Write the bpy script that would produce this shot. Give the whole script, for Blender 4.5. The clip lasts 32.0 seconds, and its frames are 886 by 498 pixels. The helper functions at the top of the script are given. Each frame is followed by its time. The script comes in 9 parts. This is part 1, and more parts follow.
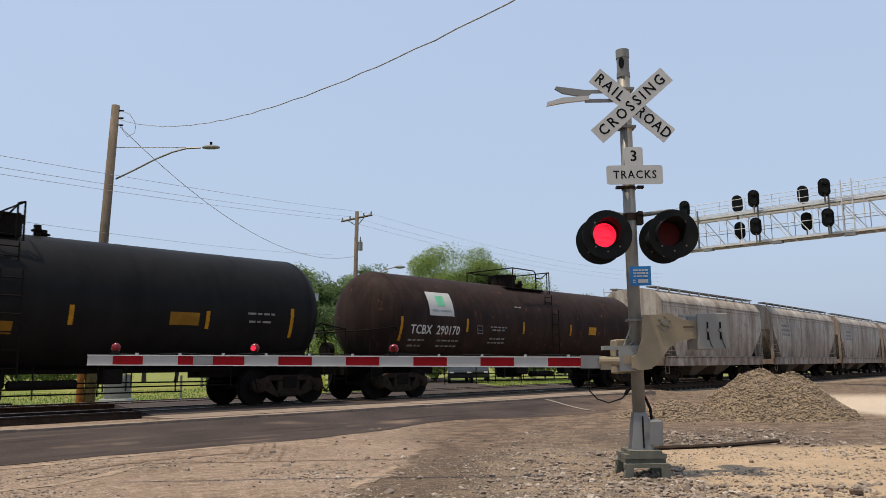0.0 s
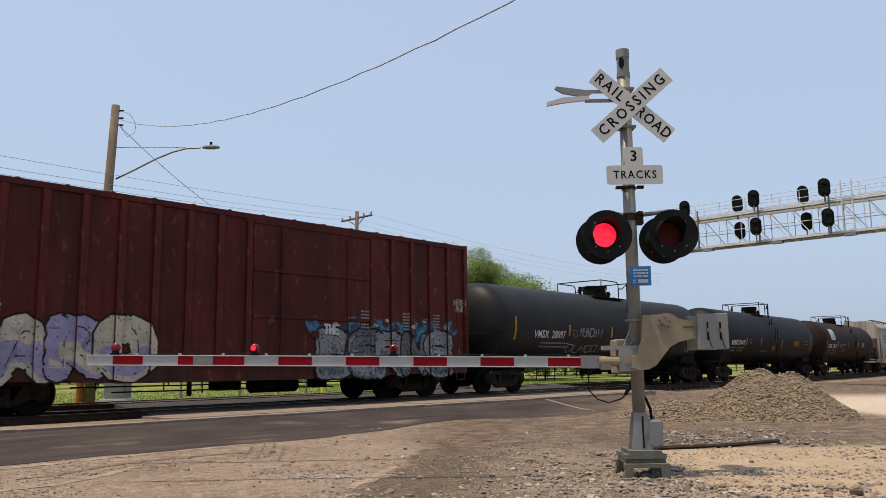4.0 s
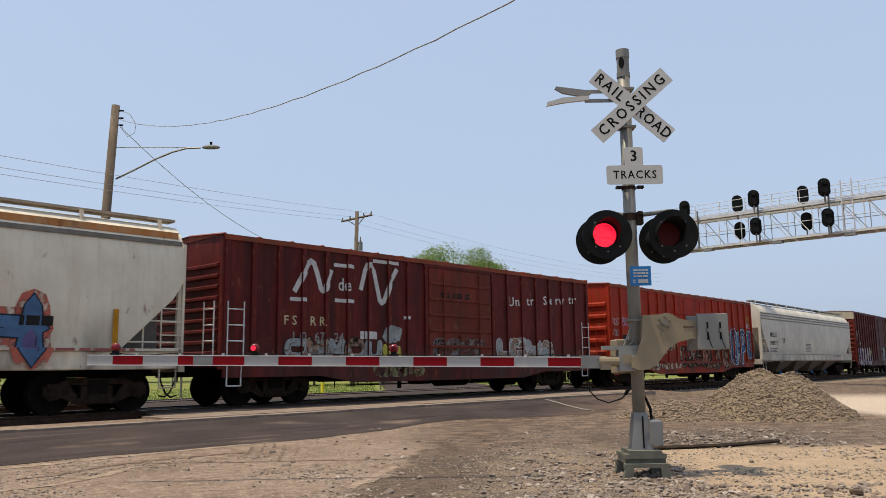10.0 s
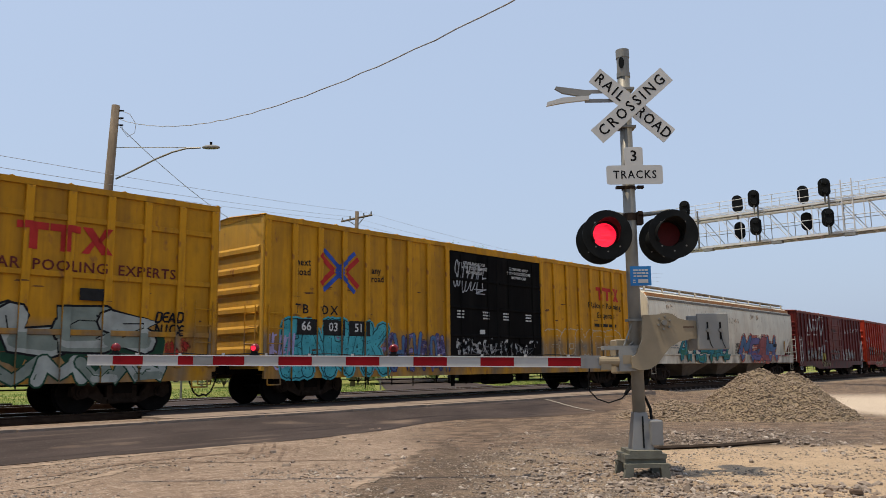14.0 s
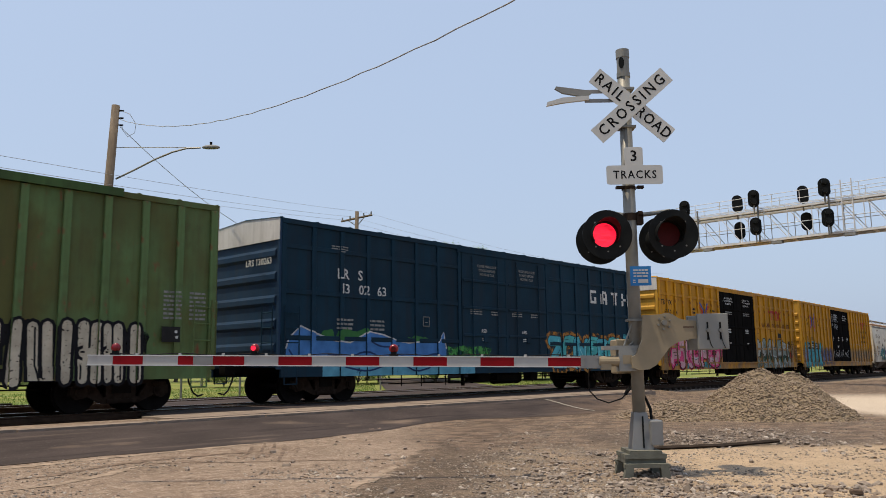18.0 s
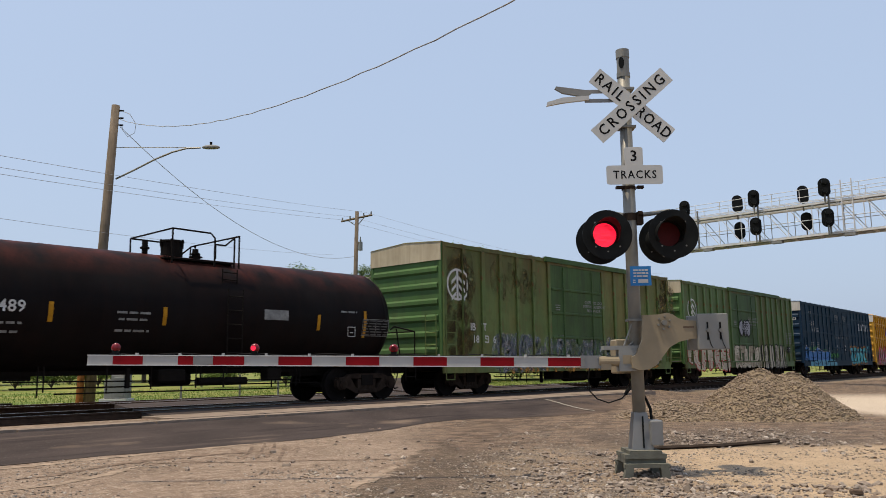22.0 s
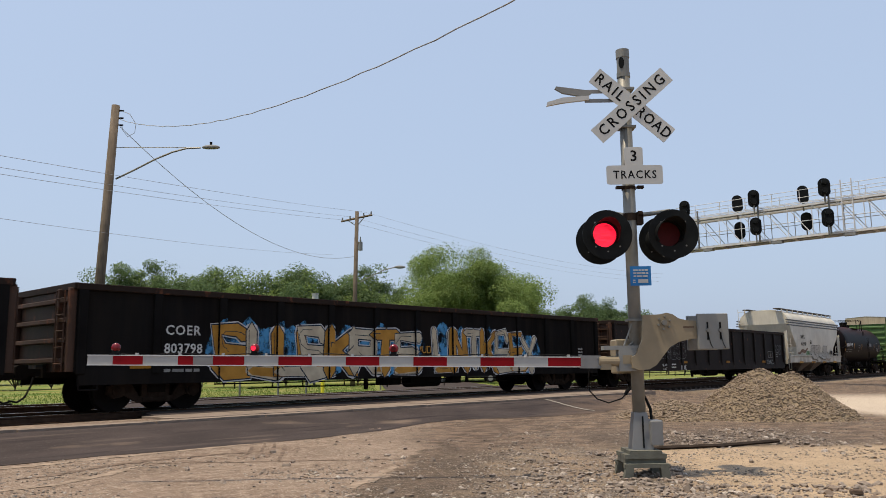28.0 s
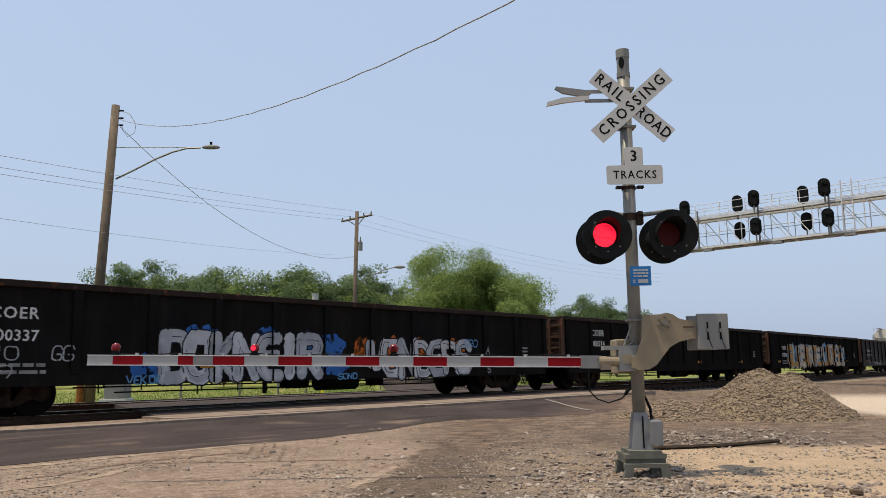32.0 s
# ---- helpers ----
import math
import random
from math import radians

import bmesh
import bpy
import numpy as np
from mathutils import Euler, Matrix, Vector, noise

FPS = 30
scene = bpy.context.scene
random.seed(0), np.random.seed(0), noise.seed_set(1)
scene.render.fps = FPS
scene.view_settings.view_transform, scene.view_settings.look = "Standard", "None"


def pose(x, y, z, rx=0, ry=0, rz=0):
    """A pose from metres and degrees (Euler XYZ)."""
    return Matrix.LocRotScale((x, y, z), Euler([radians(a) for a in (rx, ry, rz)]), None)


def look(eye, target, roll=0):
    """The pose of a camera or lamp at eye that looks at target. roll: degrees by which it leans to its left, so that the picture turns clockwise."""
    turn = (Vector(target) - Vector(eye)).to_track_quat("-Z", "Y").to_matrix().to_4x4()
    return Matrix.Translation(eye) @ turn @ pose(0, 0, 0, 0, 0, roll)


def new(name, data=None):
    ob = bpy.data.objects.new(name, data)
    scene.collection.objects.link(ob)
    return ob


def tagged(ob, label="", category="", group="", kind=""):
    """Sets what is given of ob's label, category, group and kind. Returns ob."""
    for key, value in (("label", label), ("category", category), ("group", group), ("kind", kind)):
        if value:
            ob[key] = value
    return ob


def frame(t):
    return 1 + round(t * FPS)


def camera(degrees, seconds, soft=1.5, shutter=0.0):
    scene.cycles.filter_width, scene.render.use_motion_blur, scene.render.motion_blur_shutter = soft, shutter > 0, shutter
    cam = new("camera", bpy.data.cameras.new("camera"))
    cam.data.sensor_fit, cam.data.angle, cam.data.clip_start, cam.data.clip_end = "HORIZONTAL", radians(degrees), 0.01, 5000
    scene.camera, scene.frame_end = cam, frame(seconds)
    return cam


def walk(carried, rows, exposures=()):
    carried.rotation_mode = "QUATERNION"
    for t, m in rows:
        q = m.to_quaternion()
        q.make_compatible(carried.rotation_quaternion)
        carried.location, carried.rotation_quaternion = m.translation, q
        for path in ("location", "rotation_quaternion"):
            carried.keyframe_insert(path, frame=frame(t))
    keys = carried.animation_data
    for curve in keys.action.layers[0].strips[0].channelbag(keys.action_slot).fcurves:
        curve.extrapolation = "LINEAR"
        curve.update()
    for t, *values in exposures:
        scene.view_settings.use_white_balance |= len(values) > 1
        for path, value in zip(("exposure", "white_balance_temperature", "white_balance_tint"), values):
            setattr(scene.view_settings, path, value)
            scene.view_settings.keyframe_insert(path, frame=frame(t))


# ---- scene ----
# World: X along the track in the direction of travel, Y away from the camera, z up.
cam = camera(57.82, 32.0, soft=0.62, shutter=0.07)
YAW, PITCH, ROLL = 42.255, 8.407, -0.7
EYE = Vector((0, 0, 1.30))
AHEAD = Vector((math.cos(radians(YAW)) * math.cos(radians(PITCH)), math.sin(radians(YAW)) * math.cos(radians(PITCH)), math.sin(radians(PITCH))))
CAM_POSE = look(EYE, EYE + AHEAD * 10, ROLL)
walk(cam, [(0, CAM_POSE), (32, CAM_POSE)], exposures=[(0, 0.45), (32, 0.45)])

# ---- daylight: hazy midday sun from behind the train's left end ----
SUN_FROM = Vector((-0.87, 0.49, 0)).normalized()
SUN_EL = radians(72)
world = bpy.data.worlds.new("hazy_sky")
scene.world = world
world.use_nodes = True
wn = world.node_tree.nodes
sky = wn.new("ShaderNodeTexSky")
sky.sky_type = "NISHITA"
sky.sun_disc = False
sky.sun_elevation = SUN_EL
sky.sun_rotation = math.atan2(SUN_FROM.x, SUN_FROM.y)
sky.air_density, sky.dust_density, sky.ozone_density = 1.2, 4.0, 2.0
wn["Background"].inputs["Strength"].default_value = 0.15
# an even layer of haze over the clear sky
haze = wn.new("ShaderNodeMix")
haze.data_type = "RGBA"
haze.inputs[0].default_value = 0.80
haze.inputs[7].default_value = (2.375, 2.90, 3.82, 1)
world.node_tree.links.new(sky.outputs["Color"], haze.inputs[6])
world.node_tree.links.new(haze.outputs[2], wn["Background"].inputs["Color"])
sun_data = bpy.data.lights.new("sun", "SUN")
sun_data.energy, sun_data.angle, sun_data.color = 3.2, radians(0.9), (1.0, 0.855, 0.655)
sun = new("sun", sun_data)
sun.matrix_world = look((0, 0, 60), Vector((0, 0, 60)) - (SUN_FROM * math.cos(SUN_EL) + Vector((0, 0, math.sin(SUN_EL)))))


# ---- materials ----
def mat(name, rough=0.6, metal=0.0):
    m = bpy.data.materials.new(name)
    m.use_nodes = True
    b = m.node_tree.nodes["Principled BSDF"]
    b.inputs["Roughness"].default_value = rough
    b.inputs["Metallic"].default_value = metal
    return m, m.node_tree.nodes, m.node_tree.links, b


def rgba(c):
    return (c[0], c[1], c[2], 1)


def mixed(nodes, links, fac, a, b):
    """A colour mix; a, b: colours or sockets."""
    n = nodes.new("ShaderNodeMix")
    n.data_type = "RGBA"
    links.new(fac, n.inputs[0])
    for sock, v in ((n.inputs[6], a), (n.inputs[7], b)):
        if isinstance(v, tuple):
            sock.default_value = rgba(v)
        else:
            links.new(v, sock)
    return n.outputs[2]


def noise_fac(nodes, links, scale, lo, hi, stretch=(1, 1, 1), detail=4, shift=0.0):
    co = nodes.new("ShaderNodeTexCoord")
    mp = nodes.new("ShaderNodeMapping")
    mp.inputs["Scale"].default_value = stretch
    mp.inputs["Location"].default_value = (shift, shift * 0.7, shift * 0.3)
    links.new(co.outputs["Object"], mp.inputs["Vector"])
    nz = nodes.new("ShaderNodeTexNoise")
    nz.inputs["Scale"].default_value = scale
    nz.inputs["Detail"].default_value = detail
    links.new(mp.outputs["Vector"], nz.inputs["Vector"])
    r = nodes.new("ShaderNodeMapRange")
    r.inputs["From Min"].default_value, r.inputs["From Max"].default_value = lo, hi
    links.new(nz.outputs["Fac"], r.inputs["Value"])
    return r.outputs["Result"]


def bumped(nodes, links, b, scale, strength, dist=0.01):
    co = nodes.new("ShaderNodeTexCoord")
    nz = nodes.new("ShaderNodeTexNoise")
    nz.inputs["Scale"].default_value, nz.inputs["Detail"].default_value = scale, 5
    links.new(co.outputs["Object"], nz.inputs["Vector"])
    bp = nodes.new("ShaderNodeBump")
    bp.inputs["Strength"].default_value, bp.inputs["Distance"].default_value = strength, dist
    links.new(nz.outputs["Fac"], bp.inputs["Height"])
    links.new(bp.outputs["Normal"], b.inputs["Normal"])


def paint(name, col, grime=(0.06, 0.045, 0.035), amount=0.5, rust=0.0, rough=0.55, streak=2.2, metal=0.0, spec=0.12, patch=None, low=None, top=None):
    """Weathered paint: blotches, vertical streaks of grime and spots of rust."""
    m, n, l, b = mat(name, rough, metal)
    fade = tuple(min(1, c * 1.22 + 0.003) for c in col)
    c1 = mixed(n, l, noise_fac(n, l, 0.9, 0.35, 0.7), tuple(col), fade)
    if patch:
        c1 = mixed(n, l, noise_fac(n, l, 0.75, 0.44, 0.60, (1, 1, 0.55), 6, 3.1), c1, tuple(patch))
    # dirt thrown up onto the lower side, or soot and rust lying on the top: (z from, z to, colour)
    for band_z in (low, top):
        if band_z:
            co = n.new("ShaderNodeTexCoord")
            sep = n.new("ShaderNodeSeparateXYZ")
            l.new(co.outputs["Object"], sep.inputs[0])
            rg = n.new("ShaderNodeMapRange")
            rg.inputs["From Min"].default_value, rg.inputs["From Max"].default_value = band_z[0], band_z[1]
            l.new(sep.outputs[2], rg.inputs["Value"])
            mu = n.new("ShaderNodeMath")
            mu.operation = "MULTIPLY"
            l.new(rg.outputs["Result"], mu.inputs[0])
            l.new(noise_fac(n, l, 1.6, 0.34, 0.62, (1, 1, 0.5), 8, 6.0), mu.inputs[1])
            c1 = mixed(n, l, mu.outputs[0], c1, tuple(band_z[2]))
    # scuffs and grime at two sizes
    for scale, lo, hi, part_of, shift in ((0.55, 0.46, 0.68, 0.55, 9.0), (4.5, 0.50, 0.70, 0.45, 15.0)):
        sc = n.new("ShaderNodeMath")
        sc.operation = "MULTIPLY"
        sc.inputs[1].default_value = min(1.0, amount * 1.5) * part_of
        l.new(noise_fac(n, l, scale, lo, hi, (1, 1, 0.7), 8, shift), sc.inputs[0])
        c1 = mixed(n, l, sc.outputs[0], c1, tuple(0.45 * g + 0.35 * c for g, c in zip(grime, col)))
    s = noise_fac(n, l, streak, 0.45, 0.74, (1.6, 1.6, 0.14), 6)
    fine = n.new("ShaderNodeMath")
    fine.operation = "MULTIPLY"
    fine.inputs[1].default_value = amount * 0.75
    l.new(noise_fac(n, l, streak * 3.6, 0.50, 0.72, (1.4, 1.4, 0.10), 7, 4.4), fine.inputs[0])
    c1 = mixed(n, l, fine.outputs[0], c1, tuple(0.65 * g + 0.2 * c for g, c in zip(grime, col)))
    k = n.new("ShaderNodeMath")
    k.operation = "MULTIPLY"
    k.inputs[1].default_value = amount
    l.new(s, k.inputs[0])
    c2 = mixed(n, l, k.outputs[0], c1, tuple(grime))
    if rust > 0:
        c2 = mixed(n, l, noise_fac(n, l, 5.0, 0.66 - 0.2 * rust, 0.78, (1, 1, 0.5), 6, 7.3), c2, (0.16, 0.06, 0.03))
    l.new(c2, b.inputs["Base Color"])
    b.inputs["Specular IOR Level"].default_value = spec
    bumped(n, l, b, 14, 0.12)
    return m


def plain(name, col, rough=0.6, metal=0.0, var=0.15, scale=8.0, bump=0.15):
    m, n, l, b = mat(name, rough, metal)
    b.inputs["Specular IOR Level"].default_value = (0.05 if max(col) < 0.03 else 0.12) if rough > 0.45 and metal < 0.2 else 0.4
    dark = tuple(c * (1 - var) for c in col)
    lite = tuple(min(1, c * (1 + var)) for c in col)
    l.new(mixed(n, l, noise_fac(n, l, scale, 0.3, 0.7), dark, lite), b.inputs["Base Color"])
    if bump:
        bumped(n, l, b, scale * 5, bump)
    return m


def glowing(name, col, power):
    m, n, l, b = mat(name, 0.3)
    b.inputs["Base Color"].default_value = rgba(col)
    b.inputs["Emission Color"].default_value = rgba(col)
    b.inputs["Emission Strength"].default_value = power
    return m


M = {}
M["steel_dark"] = plain("dark_grimy_steel", (0.0105, 0.0085, 0.0072), 0.8)
M["wheel"] = plain("worn_wheel_steel", (0.009, 0.0075, 0.007), 0.8)
M["frame_brown"] = plain("dusty_cast_steel", (0.026, 0.018, 0.0135), 0.85, 0, 0.4, 6)
M["tread"] = plain("polished_tread", (0.3, 0.29, 0.28), 0.35, 0.9)
M["galv"] = plain("galvanised_steel", (0.175, 0.170, 0.150), 0.5, 0.25, 0.18, 5)
M["alum"] = plain("aluminium_sheet", (0.20, 0.20, 0.195), 0.5, 0.25, 0.08, 4)
M["sign_white"] = plain("white_reflective_sheet", (0.47, 0.47, 0.445), 0.5, 0, 0.06, 3, 0)
M["sign_black"] = plain("black_sign_paint", (0.012, 0.012, 0.012), 0.6, 0, 0.1, 6, 0)
M["disc_black"] = plain("satin_black_paint", (0.012, 0.013, 0.013), 0.55, 0, 0.25, 5)
M["lamp_lit"] = glowing("lit_red_lens", (1.0, 0.012, 0.045), 0.80)
lit_n, lit_l = M["lamp_lit"].node_tree.nodes, M["lamp_lit"].node_tree.links
lit_r = lit_n.new("ShaderNodeMapRange")   # rows of diodes
lit_r.inputs["To Min"].default_value, lit_r.inputs["To Max"].default_value = 0.42, 1.05
lit_l.new(noise_fac(lit_n, lit_l, 16, 0.38, 0.62, (0.5, 1, 4.0), 2), lit_r.inputs["Value"])
lit_l.new(lit_r.outputs["Result"], lit_n["Principled BSDF"].inputs["Emission Strength"])
M["lamp_off"] = plain("unlit_red_lens", (0.060, 0.004, 0.005), 0.5, 0, 0.1, 30, 0)
M["lamp_red"] = plain("red_lamp_plastic", (0.15, 0.004, 0.008), 0.22, 0, 0.1, 20, 0)
M["arm_rim"] = plain("bright_aluminium_edge", (0.52, 0.52, 0.51), 0.4, 0.2, 0.08, 4, 0)
M["arm_white"] = plain("white_arm_sheet", (0.365, 0.365, 0.35), 0.5, 0, 0.06, 4, 0)
M["arm_red"] = plain("red_arm_sheet", (0.20, 0.0025, 0.006), 0.5, 0, 0.12, 4, 0)
M["beige"] = plain("beige_machine_paint", (0.24, 0.197, 0.132), 0.55, 0, 0.12, 4)
M["cw_grey"] = plain("grey_counterweight_paint", (0.21, 0.212, 0.20), 0.6, 0, 0.1, 4)
M["concrete"] = plain("weathered_concrete", (0.21, 0.165, 0.13), 0.9, 0, 0.25, 3, 0.5)
M["found"] = plain("painted_foundation", (0.135, 0.132, 0.105), 0.8, 0, 0.18, 6, 0.4)
M["blue_sign"] = plain("blue_sign_sheet", (0.03, 0.165, 0.40), 0.5, 0, 0.1, 5, 0)
M["rubber"] = plain("black_rubber", (0.015, 0.015, 0.015), 0.7)
M["wood_pole"] = paint("weathered_pole_wood", (0.15, 0.118, 0.086), (0.07, 0.055, 0.042), 0.7, rough=0.85, streak=9)
M["wood_dark"] = plain("old_dark_timber", (0.10, 0.07, 0.05), 0.9, 0, 0.4, 6, 0.5)
M["tie"] = plain("creosoted_tie", (0.045, 0.034, 0.027), 0.9, 0, 0.4, 4, 0.5)
M["rail"] = plain("rusty_rail_side", (0.05, 0.03, 0.02), 0.85, 0.0, 0.3, 6)
M["rail_top"] = plain("shiny_rail_head", (0.55, 0.54, 0.53), 0.28, 0.95, 0.1, 6, 0)
M["wire"] = plain("grey_line_wire", (0.30, 0.30, 0.30), 0.6)
M["yellow_mark"] = plain("yellow_reflector", (0.37, 0.175, 0.01), 0.5, 0, 0.2, 8, 0)
M["white_mark"] = plain("white_stencil_paint", (0.48, 0.48, 0.46), 0.6, 0, 0.15, 8, 0)
M["grey_mark"] = plain("faded_stencil_paint", (0.20, 0.20, 0.19), 0.7, 0, 0.3, 8, 0)
M["black_mark"] = plain("black_stencil_paint", (0.02, 0.02, 0.02), 0.6, 0, 0.2, 8, 0)
M["safety"] = plain("pale_steel_ladder", (0.55, 0.55, 0.53), 0.55, 0, 0.15, 8)
# ---- mesh helpers ----
def box(bm, x0, x1, y0, y1, z0, z1):
    m = Matrix.LocRotScale(((x0 + x1) / 2, (y0 + y1) / 2, (z0 + z1) / 2), None, (abs(x1 - x0), abs(y1 - y0), abs(z1 - z0)))
    return bmesh.ops.create_cube(bm, size=1, matrix=m)["verts"]


def boxed(x0, x1, y0, y1, z0, z1, bevel=0.0):
    bm = bmesh.new()
    box(bm, x0, x1, y0, y1, z0, z1)
    if bevel:
        bmesh.ops.bevel(bm, geom=bm.edges[:], offset=bevel, segments=1, affect="EDGES")
    return bm


def rod(bm, a, b, r, seg=8, r2=None):
    a, b = Vector(a), Vector(b)
    d = b - a
    m = Matrix.Translation((a + b) / 2) @ d.to_track_quat("Z", "Y").to_matrix().to_4x4()
    return bmesh.ops.create_cone(bm, cap_ends=True, segments=seg, radius1=r, radius2=r if r2 is None else r2, depth=d.length, matrix=m)["verts"]


def rods(segments, r, seg=6):
    bm = bmesh.new()
    for a, b in segments:
        rod(bm, a, b, r, seg)
    return bm


def prism(bm, pts, y0, y1):
    """A polygon in x, z pushed from y0 to y1."""
    v0 = [bm.verts.new((x, y0, z)) for x, z in pts]
    v1 = [bm.verts.new((x, y1, z)) for x, z in pts]
    bm.faces.new(v0)
    bm.faces.new(v1[::-1])
    n = len(pts)
    for i in range(n):
        bm.faces.new((v0[(i + 1) % n], v0[i], v1[i], v1[(i + 1) % n]))


def tube(points, r, seg=6):
    """A thin pipe through points."""
    pts = [Vector(p) for p in points]
    verts, faces = [], []
    for i, p in enumerate(pts):
        d = (pts[min(i + 1, len(pts) - 1)] - pts[max(i - 1, 0)]).normalized()
        side = d.cross(Vector((0, 0, 1)) if abs(d.z) < 0.9 else Vector((1, 0, 0))).normalized()
        up = side.cross(d)
        for k in range(seg):
            a = 2 * math.pi * k / seg
            verts.append(p + side * (r * math.cos(a)) + up * (r * math.sin(a)))
    for i in range(len(pts) - 1):
        for k in range(seg):
            a, b = i * seg + k, i * seg + (k + 1) % seg
            faces.append((a, b, b + seg, a + seg))
    faces.append(tuple(range(seg))[::-1])
    faces.append(tuple(range((len(pts) - 1) * seg, len(pts) * seg)))
    me = bpy.data.meshes.new("pipe")
    me.from_pydata([tuple(v) for v in verts], [], faces)
    return me


def as_mesh(bm, name, material, smooth=False):
    if isinstance(bm, bmesh.types.BMesh):
        bmesh.ops.recalc_face_normals(bm, faces=bm.faces[:])
        me = bpy.data.meshes.new(name)
        bm.to_mesh(me)
        bm.free()
    else:
        me = bm
    if material is not None and not me.materials:
        me.materials.append(material)
    if smooth:
        for p in me.polygons:
            p.use_smooth = True
    return me


def part(name, bm, material, parent, label="", at=None, smooth=False):
    """One mesh object, linked as a part of parent."""
    ob = new(name, as_mesh(bm, name, material, smooth))
    ob.parent = parent
    if at is not None:
        ob.matrix_basis = at if isinstance(at, Matrix) else Matrix.Translation(at)
    if label:
        ob["label"] = label
    return ob


def thing(name, label, category, group="", kind="", at=None):
    ob = new(name)
    ob.empty_display_size = 0.3
    if at is not None:
        ob.matrix_basis = at
    return tagged(ob, label, category, group, kind)


def single(name, bm, material, label, category, group="", kind="", at=None, smooth=False):
    ob = part(name, bm, material, None, "", at, smooth)
    return tagged(ob, label, category, group, kind)


def text_mesh(words, height, depth=0.003, spacing=1.0):
    cu = bpy.data.curves.new("lettering", "FONT")
    cu.body, cu.size, cu.extrude, cu.align_x, cu.align_y = words, height / 0.70, depth, "CENTER", "CENTER"
    cu.space_character, cu.resolution_u, cu.offset = spacing, 2, 0.022 * height
    ob = bpy.data.objects.new("lettering", cu)
    me = bpy.data.meshes.new_from_object(ob)
    bpy.data.objects.remove(ob)
    bpy.data.curves.remove(cu)
    return me


POSTS = {}   # car name: (face at height z, (x0, x1, depth) of what stands proud of it, heights where the face steps)


def draped(me, at, car, lift, stacked=False):
    """The flat marks of a mesh, cut at each post, door edge and step of the side and laid on what is there."""
    face, spans, steps = POSTS[car.name]
    me.transform(at)
    bm = bmesh.new()
    bm.from_mesh(me)
    lo, hi = min(v.co.x for v in bm.verts), max(v.co.x for v in bm.verts)
    zl, zh = min(v.co.z for v in bm.verts), max(v.co.z for v in bm.verts)
    near = [s for s in spans if s[1] > lo and s[0] < hi]
    cuts = [((c, 0, 0), (1, 0, 0)) for a, b, d in near for c in (a, b)] + [((0, 0, z), (0, 0, 1)) for z in steps if zl < z < zh]
    for co, no in cuts:
        bmesh.ops.bisect_plane(bm, geom=bm.verts[:] + bm.edges[:] + bm.faces[:], plane_co=co, plane_no=no)
    V, F = [], []
    for f in bm.faces:
        mid = f.calc_center_median()
        out = max([d for a, b, d in near if a < mid.x < b], default=0.0)
        step = face(mid.z + 0.0)
        F.append(tuple(range(len(V), len(V) + len(f.verts))))
        for v in f.verts:
            here = face(min(max(v.co.z, mid.z - 0.1), mid.z + 0.1))
            base = max(step if abs(here - step) > 0.03 else here, step + out if out else 0.0)
            V.append((v.co.x, -base - lift + (v.co.y if stacked else 0.0), v.co.z))
    bm.free()
    out = bpy.data.meshes.new(me.name)
    out.from_pydata(V, [], F)
    for m in me.materials:
        out.materials.append(m)
    return out


def painted(name, polys, material, car, label="", lift=0.006):
    """Flat painted shapes, each a list of (x, z), on the near side of a boxcar."""
    me = bpy.data.meshes.new(name)
    V, F = [], []
    for pts in polys:
        F.append(tuple(range(len(V), len(V) + len(pts))))
        V += [(x, 0, z) for x, z in pts]
    me.from_pydata(V, [], F)
    me.materials.append(material)
    return part(name, draped(me, Matrix.Identity(4), car, lift), material, car, label)


def quad(x0, x1, z0, z1):
    return [(x0, z0), (x1, z0), (x1, z1), (x0, z1)]


def lettering(parent, words, x, y, z, height, material, turn=0.0, spacing=1.0, squeeze=1.0, name="lettering", lift=0.012):
    """Painted words on a face that looks to -y; turn: degrees in that face."""
    on_side = y < -1.3 and parent.name in POSTS
    me = text_mesh(words, height, 0.0 if on_side else 0.0006, spacing)
    if squeeze != 1.0:
        me.transform(Matrix.Diagonal((squeeze, 1, 1, 1)))
    me.materials.append(material)
    m = Matrix.Translation((x, y, z)) @ pose(0, 0, 0, 0, turn, 0) @ pose(0, 0, 0, 90, 0, 0)
    if on_side:
        ob = new(name, draped(me, m, parent, lift))
        ob.parent = parent
        return ob
    ob = new(name, me)
    ob.parent, ob.matrix_basis = parent, m
    return ob


def bars(parent, x0, x1, z0, z1, n, y, material, name="stencil_print", seed=0):
    """Rows of small print as plain bars."""
    rnd = random.Random(seed + int(x0 * 100))
    rows = []
    step = (z1 - z0) / n
    for i in range(n):
        za = z0 + i * step + step * 0.25
        xa = x0
        while xa < x1 - 0.02:
            w = rnd.uniform(0.12, 0.4) * (x1 - x0)
            rows.append((xa, min(xa + w, x1), za, za + step * 0.5))
            xa += w + 0.05 * (x1 - x0)
    if y < -1.3 and parent.name in POSTS:
        return painted(name, [quad(*r) for r in rows], material, parent, "", 0.012)
    bm = bmesh.new()
    for a, b, c, d in rows:
        box(bm, a, b, y - 0.002, y + 0.002, c, d)
    return part(name, bm, material, parent)


# ---- the track's line ----
RAIL_Z = 0.40


def track_y(x, off=0.0):
    """Y of the main track's middle: a gentle curve, straight beyond it."""
    xc = min(max(x, 0.0), 100.0)
    return 18.62 + off + 0.000539 * (xc - 16.8) ** 2 + 0.001078 * (xc - 16.8) * (x - xc)


